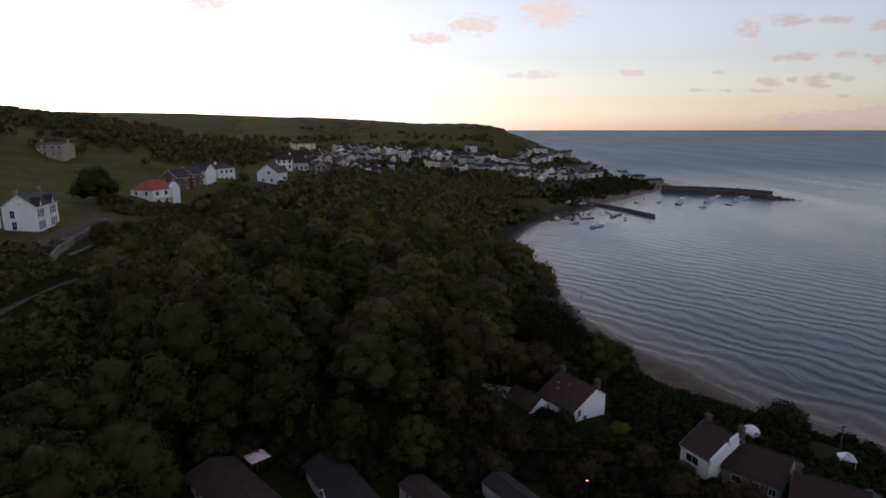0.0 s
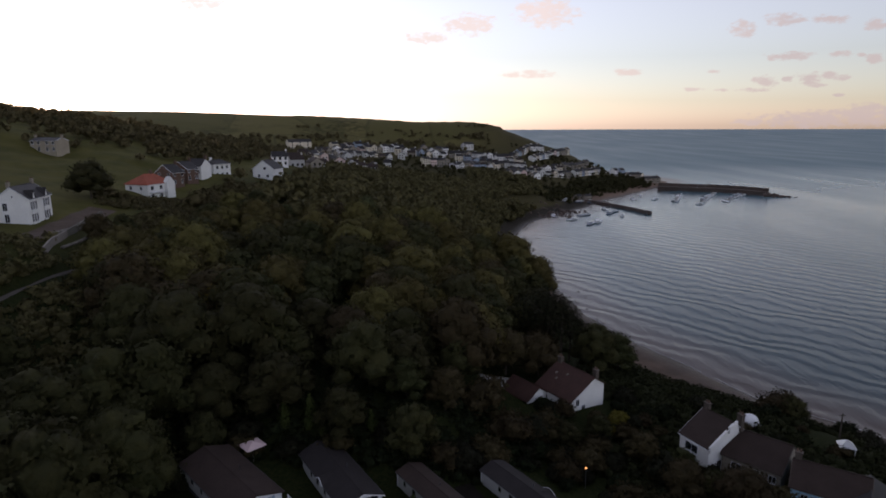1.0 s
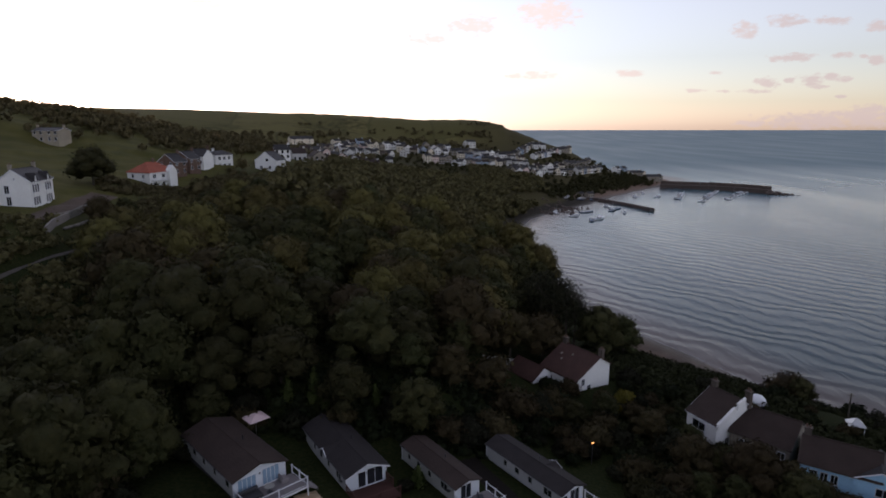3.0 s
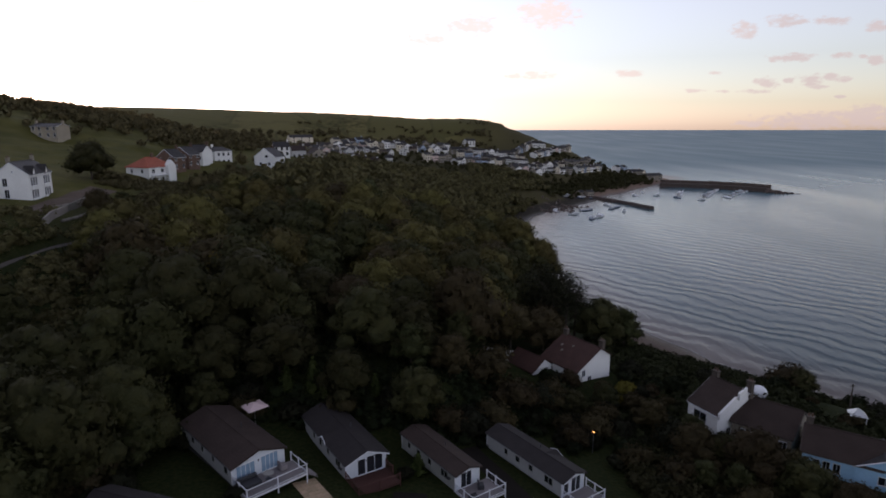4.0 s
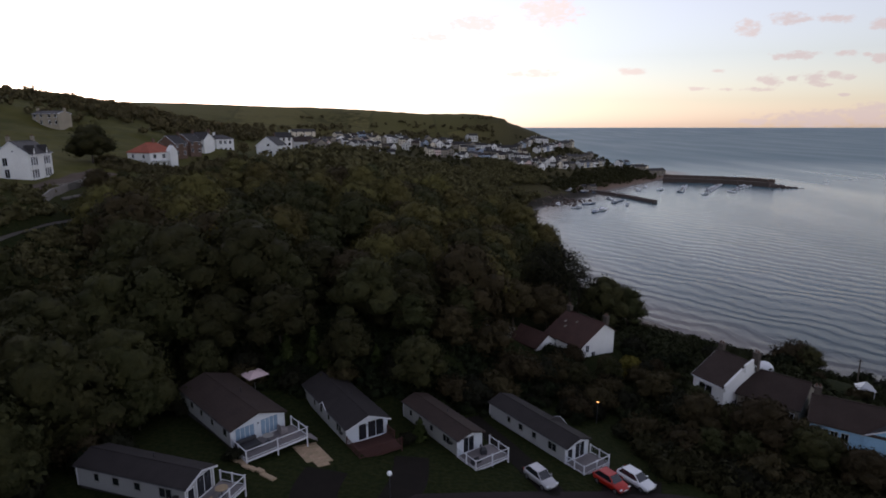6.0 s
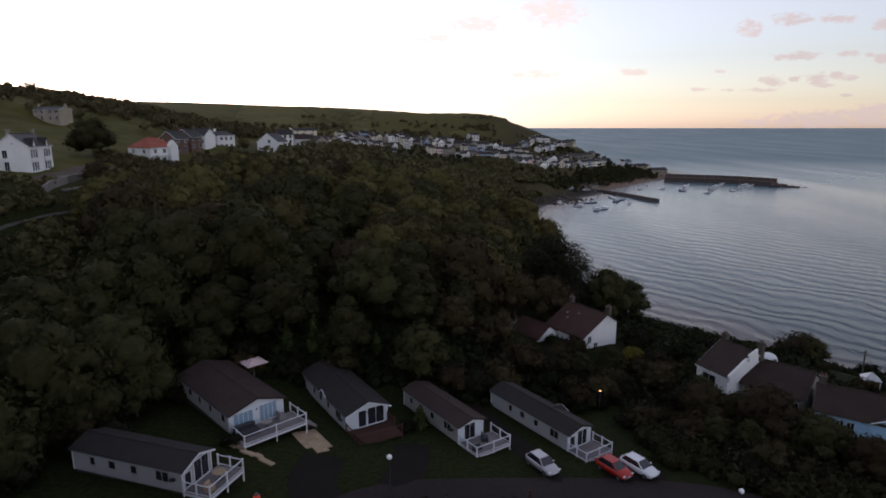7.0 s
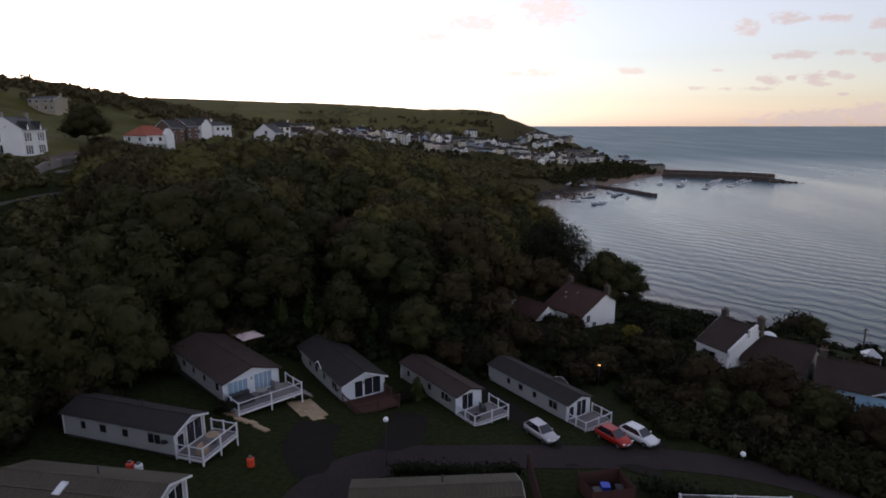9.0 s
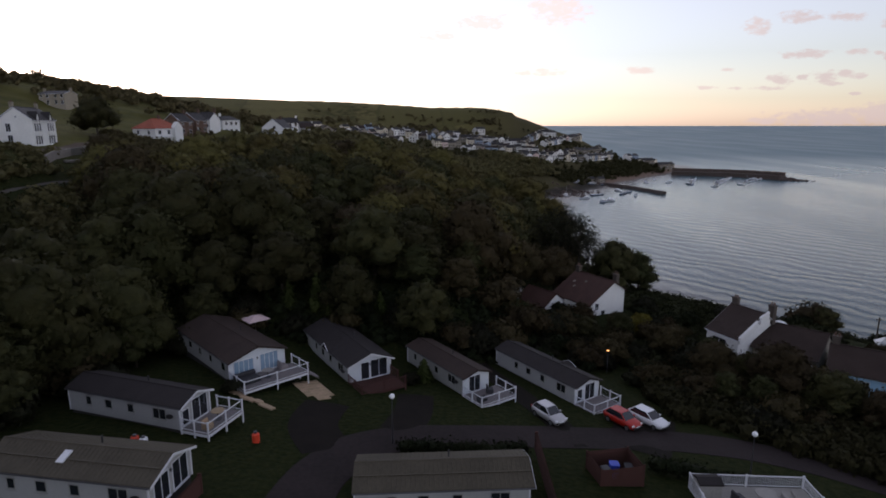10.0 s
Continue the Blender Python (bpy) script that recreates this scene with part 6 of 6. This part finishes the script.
scrub_mass("slope_scrub", spots, 44, 0.5, "far_wood", "dark hedges and bushes below the red-roofed villa", 35)
spots = []
strip("yard", [(-84, 112), (-86, 124), (-89, 140), (-92, 158)], 7.0, "earth", "bare brown earth yard before the white house", "yard", 0.05)
# rough concrete wall that holds the yard above the bank
WALL_RUN = [(-77.0, 111.0), (-79.4, 117.0), (-82.0, 126.0), (-84.6, 135.0), (-87.2, 146.0)]
yard_wall = thing("retaining_wall", pose(0, 0, 0), "low weathered stone wall holding up the brown yard", "wall")
for (x0, y0), (x1, y1) in zip(WALL_RUN[:-1], WALL_RUN[1:]):
    away = Vector((y1 - y0, x0 - x1, 0)).normalized() * 0.22
    bm = bmesh.new()
    ring = []
    for x, y in ((x0, y0), (x1, y1)):
        z = ground(x, y)
        ring.append([bm.verts.new(Vector((x, y, zz)) + away * sd) for sd, zz in ((-1, z - 1.2), (1, z - 1.2), (0.8, z + 1.5), (-0.8, z + 1.5))])
    for k in range(4):
        bm.faces.new((ring[0][k], ring[0][(k + 1) % 4], ring[1][(k + 1) % 4], ring[1][k]))
    bm.faces.new(ring[0][::-1]), bm.faces.new(ring[1])
    bmesh.ops.recalc_face_normals(bm, faces=bm.faces)
    part("wall_length", bm, M["stone_pale"], yard_wall)
for _ in range(4200):
    x, y = rng.uniform(-120, -44), rng.uniform(30, 185)
    lane_d = min(math.hypot(x - px, y - py) for px, py in ((-72.7, 115), (-72.5, 112), (-72.3, 108), (-72.2, 104), (-72.1, 100), (-72.2, 96), (-72.3, 92), (-73.3, 87), (-74.5, 82), (-77, 76)))
    if not wooded(x, y) and lane_d > (1.3 if x > -72 else 2.0) and min(math.hypot(x - px - 1, y - py) for px, py in ((-78, 114), (-79.4, 117), (-80.5, 121), (-82, 126), (-83.3, 130), (-84.6, 135), (-86, 140))) > 2.8 and x < -44 and not (y > 116 and x < -83):
        r = rng.uniform(0.7, 1.7)
        spots.append((x, y, ground(x, y) + r * 0.25, r, 0.7))
scrub_mass("bank_scrub", spots, 34, 0.6, "far_wood", "bramble and bracken on the bank below the lane", 32)


# ---- the town round the harbour ----
rng = random.Random(21)
WALLS = ["town_wall"] * 8 + ["cream_render"] * 3 + ["pink_render", "blue_render"] + ["stone_wall"] * 4
ROOFS = ["roof_slate"] * 5 + ["roof_brown"]


def town_house(x, y, turn, w=None, wall=None, eave=None, gable=False, deep=8.0, rise=2.6, roof=None):
    w, eave, wall = w or rng.uniform(5.6, 7.2), eave or rng.choice((5.2, 5.6, 7.6)), wall or rng.choice(WALLS)
    n = 2 if w < 7 else 3
    wins = [("F", w * ((k + 0.5) / n - 0.5), z, 1.2, 1.5) for z in np.arange(0.8, eave - 1.4, 2.6) for k in range(n)]
    if gable:
        wins = [("R", u, z, 1.2, 1.5) for z in np.arange(0.8, eave - 1.2, 2.6) for u in (-1.6, 1.6)]
    tone = dict(town_wall="white", cream_render="cream", pink_render="faded pink", blue_render="pale blue", stone_wall="grey stone", white_render="white")[wall]
    building("town_house", f"{tone} harbour town house with a pitched roof", sited(x, y, turn - (90 if gable else 0)), deep if gable else w, w if gable else deep, eave, rise, wall, roof or rng.choice(ROOFS), wins,
             [(w * 0.42, 0)] if not gable and rng.random() < 0.7 else [], "house", "town houses", far=True, dig=4)


def terrace(a, b, eave=None, wall=None, gap=0.0, turn=None):
    """Houses side by side from a to b."""
    (x0, y0), (x1, y1) = a, b
    L = math.hypot(x1 - x0, y1 - y0)
    n = max(int(L / (6.6 + gap)), 1)
    t = math.degrees(math.atan2(y1 - y0, x1 - x0)) if turn is None else turn
    for k in range(n):
        f = (k + 0.5) / n
        lift = rng.uniform(-0.5, 0.5) if eave else 0
        town_house(x0 + (x1 - x0) * f, y0 + (y1 - y0) * f + rng.uniform(-gap, gap), t + rng.uniform(-gap, gap) * 3, L / n - gap * 0.9 if gap else L / n + 0.01, wall, (eave or rng.choice((4.4, 5.2, 6.4))) + lift,
                   gable=rng.random() < (0.3 if gap else 0.12), deep=rng.uniform(6.5, 8.5), rise=rng.uniform(1.8, 3.0))


terrace((-31, 722), (3, 733), gap=2)
terrace((3, 719), (83, 748), eave=5.6)
terrace((84, 760), (113, 805), eave=5.2)
terrace((108, 800), (130, 812), eave=4.6, wall="town_wall")
terrace((108, 762), (167, 825), eave=5.2)
terrace((-26, 641), (3, 656), eave=7.6)
terrace((6, 643), (36, 684), gap=2)
terrace((40, 701), (95, 714), eave=5.4)
terrace((64, 646), (104, 664), gap=1.5)
terrace((100, 703), (140, 722), gap=1)
terrace((131, 728), (185, 784), gap=1.2, wall="stone_wall")
terrace((152, 712), (192, 755), eave=5.2)
terrace((105, 684), (146, 700), gap=2)
terrace((60, 728), (95, 740), gap=3)
terrace((226, 768), (262, 800), eave=4.0, gap=2)
for a, b, g in (((-60, 690), (0, 712), 2.5), ((10, 700), (60, 716), 3), ((70, 672), (112, 690), 3), ((20, 672), (62, 690), 2.5), ((-120, 610), (-60, 660), 3), ((-140, 640), (-100, 668), 2.5), ((-128, 520), (-100, 548), 3)):
    terrace(a, b, gap=g)
town_house(226, 772, 40, 9, "blue_render", 8.5)
town_house(217, 768, 40, 8, "town_wall", 6.5)
town_house(247, 783, 20, 15, "stone_wall", 4.6, roof="roof_slate", deep=9)
town_house(270, 786, 20, 24, "stone_wall", 6.0, roof="roof_slate", deep=11)
town_house(28.6, 768, 10, 12, "town_wall", 6.0), town_house(22, 766, 0, 6, "town_wall", 5, True)
terrace((-130, 670), (-90, 702), gap=2)
terrace((-99, 673), (-51, 714), gap=1)
terrace((-136, 574), (-95, 646), gap=2.5)
town_house(-160, 652, 35, 26, "cream_render", 7.5, deep=9)
for x, y, g in [(-97, 433, True), (-88, 422, False), (-77, 413, True), (-71, 498, False), (-80, 505, True), (-62, 500, False), (-105, 470, True), (-112, 440, False), (-120, 500, False), (-92, 520, True), (-84, 545, False), (-68, 560, True), (-58, 590, False),
                (-75, 340, True), (-66, 352, False), (-88, 350, False), (-100, 372, True), (-92, 330, False), (-110, 560, False), (-100, 600, True), (-82, 640, False), (-50, 670, True), (-40, 690, False)]:
    town_house(x, y, rng.uniform(0, 50), rng.uniform(7, 9), None, rng.choice((4.6, 5.2)), g, roof=rng.choice(("roof_slate", "roof_brown", "roof_brown")))
shed_t = building("boat_shed", "low pale green roofed shed below the houses", sited(-70, 318, 5), 11, 5, 2.4, 1.0, "stone_wall", "pale_sheet", [], [], "shed", far=True, dig=3)

# ---- piers, rocks and boats ----
def quay(pts, width, top, label, parapet=0.0):
    """A stone pier along points of the plan, with a paved top and an optional sea wall."""
    q = thing("stone_pier", pose(0, 0, 0), label, "pier")
    for (x0, y0), (x1, y1) in zip(pts[:-1], pts[1:]):
        L, a = math.hypot(x1 - x0, y1 - y0), math.degrees(math.atan2(y1 - y0, x1 - x0))
        n = max(int(L / 9), 1)
        for k in range(n):
            m = pose(x0 + (x1 - x0) * k / n, y0 + (y1 - y0) * k / n, 0, 0, 0, a)
            s, w, h = L / n + (2.2 if k == n - 1 else -0.1), width / 2 + rng.uniform(-0.1, 0.1), top + rng.uniform(-0.12, 0.12)
            bm = bmesh.new()
            v = box(bm, 0, s, -w - 0.5, w + 0.5, -4, h)
            for u in v[4:]:
                u.co.y *= w / (w + 0.5)
            part("masonry_block", bm, M["pier_stone"], q, m=m)
            if parapet:
                part("sea_wall", boxes((0, s, w - 1.2, w - 0.1, h + 0.004, h + parapet)), M["pier_stone"], q, m=m)
    return q


quay([(140, 604), (152, 594), (168, 556), (179, 521)], 4.6, 2.4, "dark stone inner pier reaching into the harbour")
quay([(258, 722), (290, 708), (316, 697), (336, 682), (354, 658)], 9.0, 4.6, "long dark stone breakwater with a raised sea wall", 3.6)
beacon = thing("pier_beacon", pose(352, 661, 4.5), "small dark beacon at the head of the breakwater", "beacon")
part("tower", rod(bmesh.new(), (0, 0, -0.5), (0, 0, 2.6), 1.3, 1.0, 10), M["pier_stone"], beacon)
part("lantern", rod(bmesh.new(), (0, 0, 2.6), (0, 0, 3.8), 0.5, 0.3), M["metal_dark"], beacon)


def rocks(name, centres, label, seed):
    r_ = random.Random(seed)
    bm = bmesh.new()
    for x, y, spread, n, size in centres:
        for _ in range(n):
            px, py, s = x + r_.gauss(0, spread), y + r_.gauss(0, spread), size * r_.uniform(0.5, 1.3)
            got = bmesh.ops.create_icosphere(bm, subdivisions=1, radius=s, matrix=Matrix.Translation((px, py, max(ground(px, py), -0.6) + s * 0.15)) @ Euler((r_.random() * 6, r_.random() * 6, 0)).to_matrix().to_4x4() @ Matrix.Diagonal((1.2, 0.9, 0.7, 1)))
            for v in got["verts"]:
                v.co += Vector((r_.uniform(-1, 1), r_.uniform(-1, 1), r_.uniform(-1, 1))) * s * 0.14
    tagged(link_mesh(name, bm, M["pier_stone"]), label, "rocks", kind="stuff")


rocks("breakwater_rocks", [(355, 654, 2.8, 34, 3.4), (360, 651, 3, 28, 2.8), (366, 648, 3, 24, 2.2), (372, 645, 3, 16, 1.6), (379, 642, 3, 9, 1.0), (330, 700, 9, 26, 1.3), (305, 716, 9, 20, 1.2)], "dark boulders tumbled off the end of the breakwater", 41)
rocks("shore_rocks", [(100, 512, 7, 26, 1.6), (88, 505, 6, 20, 1.4), (112, 532, 6, 20, 1.5), (100, 540, 8, 20, 1.6), (52, 330, 6, 12, 0.9), (60, 250, 7, 12, 0.7)], "dark weedy rocks along the inner shore", 42)


def boat(x, y, L, turn, hull, label, cabin=True, mast=0.0, z=0.0):
    b = thing("boat", pose(x, y, z, 0, 0, turn), label, "boat", "moored boats")
    bm = bmesh.new()
    rings = []
    for f, w, z in ((-0.5, 0.75, 0.85), (-0.25, 0.97, 0.8), (0.0, 1.0, 0.82), (0.25, 0.85, 0.92), (0.42, 0.42, 1.05), (0.5, 0.04, 1.15)):
        h = L * 0.17 * w
        rings.append([bm.verts.new(p) for p in ((f * L * 0.96, 0, -0.35), (f * L * 0.98, h * 0.75, 0.05), (f * L, h, z), (f * L, h * 0.85, z - 0.1), (f * L, -h * 0.85, z - 0.1), (f * L, -h, z), (f * L * 0.98, -h * 0.75, 0.05))])
    for a, c in zip(rings[:-1], rings[1:]):
        for k in range(7):
            bm.faces.new((a[k], a[(k + 1) % 7], c[(k + 1) % 7], c[k]))
    bm.faces.new(rings[0]), bm.faces.new(rings[-1])
    bmesh.ops.recalc_face_normals(bm, faces=bm.faces)
    part("hull", bm, M[hull], b)
    if cabin:
        c = part("cabin", bevelled(boxes((-0.05 * L, 0.22 * L, -L * 0.09, L * 0.09, 0.7, 1.9)), 0.12), M["boat_white"], b)
        part("window", boxes((0.0, 0.23 * L, -L * 0.092, L * 0.092, 1.3, 1.65)), M["glass"], c)
    if mast:
        part("mast", rod(bmesh.new(), (0.05 * L, 0, 0.6), (0.05 * L, 0, mast), 0.09, 0.04), M["metal_pale"], b)


BOATS = [(104, 485), (114, 465), (120, 470), (125, 482), (145, 520), (147, 546), (152, 507), (120, 510), (197, 624), (221, 624), (234, 605), (256, 654), (251, 584), (271, 624), (290, 654), (286, 606), (308, 639), (329, 668), (215, 654), (151, 531), (93, 506)]
for k, (x, y) in enumerate(BOATS):
    boat(x, y, 10 + (k * 5 % 6), 20 + k * 53 % 90, "boat_dark" if k % 3 == 1 else "boat_white", "dark-hulled small boat moored in the harbour" if k % 3 == 1 else "white small boat moored in the harbour", k % 4 != 3, 8.0 if k % 4 == 0 else 0.0)


for k, (x, y) in enumerate([(118, 590), (125, 594), (131, 587), (136, 597), (122, 600), (143, 590)]):
    boat(x, y, 7 + k % 3, 30 + 47 * k, "boat_dark" if k % 3 == 2 else "boat_white", "small boat laid up on the harbour shore", k % 2 == 0, z=max(ground(x, y), 0) + 0.3)
for x, y, w, h in ((146, 611, 8, 4.2), (137, 612, 6, 3.2)):
    town_house(x, y, 25, w, "stone_wall", h, deep=6, rise=1.8, roof="roof_slate")


def pontoon(x0, y0, x1, y1):
    p = thing("pontoon", pose(0, 0, 0), "floating grey pontoon lined with small boats", "pontoon", "pontoons")
    L, a = math.hypot(x1 - x0, y1 - y0), math.degrees(math.atan2(y1 - y0, x1 - x0))
    n = int(L / 6)
    for k in range(n):
        part("float_section", boxes((0.1, L / n - 0.1, -1.1, 1.1, -0.3, 0.5)), M["concrete"], p, m=pose(x0 + (x1 - x0) * k / n, y0 + (y1 - y0) * k / n, 0, 0, 0, a))
    for k in range(0, n, 2):
        x, y = x0 + (x1 - x0) * (k + 0.5) / n, y0 + (y1 - y0) * (k + 0.5) / n
        boat(x + 3.2 * math.sin(radians(a)), y - 3.2 * math.cos(radians(a)), 6.5, a, "boat_white", "white small boat moored at a pontoon", k % 4 == 0)


pontoon(262, 606, 312, 690), pontoon(296, 622, 338, 672), pontoon(240, 618, 262, 668)

# ---- distant woods and hedges ----
spots = []
rng = random.Random(5)


def clump(x, y, r):
    z = ground(x, y)
    spots.append((x, y, z + r * 1.0, r, 0.95))
    spots.append((x + rng.uniform(-0.6, 0.6) * r, y + rng.uniform(-0.6, 0.6) * r, z + r * 1.35, r * 0.7, 0.9))


for _ in range(2300):
    x, y = rng.uniform(-66, 100), rng.uniform(184, 640)
    d = float(inland(np.array([x]), np.array([y]))[0])
    if d < 10 or (y < 400 and x > wood_edge(y)) or (y > 560 and x < 20) or (y > 400 and x < -40 - rng.uniform(0, 30)) or (60 < x and y > 636) or (y > 520 and d < 40):
        continue
    clump(x, y, rng.uniform(2.8, 4.6) * (1 if y < 420 else 0.85))
scrub_mass("distant_wood", spots, 34, 1.45, "far_wood", "dark dense wood running down towards the harbour", 51, "wood")
spots = []
for _ in range(430):
    x, y = rng.uniform(-420, -66), rng.uniform(180, 620)
    if -160 < x < -84 and 180 < y < 262 or rng.random() < 0.25 and y < 300 or ground(x, y) > 92:
        continue
    clump(x, y, rng.uniform(1.8, 3.6))
for _ in range(700):
    x, y = rng.uniform(-330, -98), rng.uniform(200, 420)
    h = ground(x, y)
    if 62 < h and (math.sin(x * 0.05 + y * 0.09) > 0.2 or h > 72) and not (-170 < x < -120 and 190 < y < 236):
        clump(x, y, rng.uniform(1.0, 2.2))
for _ in range(900):
    x, y = rng.uniform(-300, -98), rng.uniform(250, 440)
    h = ground(x, y)
    if h > 58 and y > 250 - 0.35 * (x + 110) and not (-112 < x and y < 262):
        clump(x, y, rng.uniform(1.3, 2.6) * (0.7 if h > 80 else 1))
for k in range(70):
    x = -150 - k * 4.2
    y = 262 + k * 5.0 + 6 * math.sin(k * 1.3)
    clump(x, y, 1.3 + 1.1 * abs(math.sin(k * 2.7)))
for _ in range(4200):
    x, y = rng.uniform(-520, 60), rng.uniform(440, 880)
    h = ground(x, y)
    if 40 < h < 74 + 4 * math.sin(x * 0.03) and math.sin(h * 0.42 + 1.4 * math.sin(x * 0.02)) + 0.5 * math.sin(x * 0.05 + y * 0.03) > (-0.35 if h < 64 else 0.55):
        clump(x, y, rng.uniform(1.6, 3.2) * (1 if h < 64 else 0.6))
scrub_mass("hillside_trees", spots, 20, 1.2, "slope", "olive-brown trees and hedges on the upper slope", 52, "wood")
spots = []
for _ in range(760):
    x, y = rng.uniform(-140, 215), rng.uniform(560, 800)
    if inland(np.array([x]), np.array([y]))[0] > 12 and ground(x, y) < 44 - 0.03 * max(0, -x):
        clump(x, y, rng.uniform(1.4, 2.6))
for _ in range(200):
    f = rng.random()
    x, y = 225 - 130 * f + rng.uniform(-14, 14), 772 + 36 * f + rng.uniform(-14, 4)
    clump(x, y, rng.uniform(0.7, 1.4))
for _ in range(420):
    f = rng.random()
    x, y = 92 + 168 * f + rng.uniform(-16, 16), 596 + 180 * f + rng.uniform(-16, 16)
    if inland(np.array([x]), np.array([y]))[0] > 9:
        clump(x, y, rng.uniform(1.5, 3.0))
for _ in range(420):
    x, y = rng.uniform(110, 275), rng.uniform(640, 830)
    if 6 < inland(np.array([x]), np.array([y]))[0] < 42:
        clump(x, y, rng.uniform(0.9, 2.0))
scrub_mass("town_trees", spots, 20, 1.2, "oak", "dark trees and hedges between the houses of the town", 53, "wood")
for k in range(9):
    put(KINDS[k % 6], -196 - k * 13 + rng.uniform(-4, 4), 300 + k * 26 + rng.uniform(-8, 8), rng.uniform(0.34, 0.5))

# ---- a thin broken line of foam along the beach ----
r_ = random.Random(3)
for k, run in enumerate((((112, 132), (100, 145), (88, 157), (81, 172)), ((79, 177), (72, 192), (65, 206)), ((64, 209), (58, 230), (55, 250)))):
    pts = [(x + r_.uniform(-0.8, 0.8) + 1.2, y + r_.uniform(-0.8, 0.8)) for (x0, y0), (x1, y1) in zip(run[:-1], run[1:]) for f in np.arange(0, 1, 0.12) for x, y in [(x0 + (x1 - x0) * f, y0 + (y1 - y0) * f)]]
    strip("foam_line", pts, 0.55, "foam", "thin line of pale foam where the swell meets the sand", "foam", 0.12)
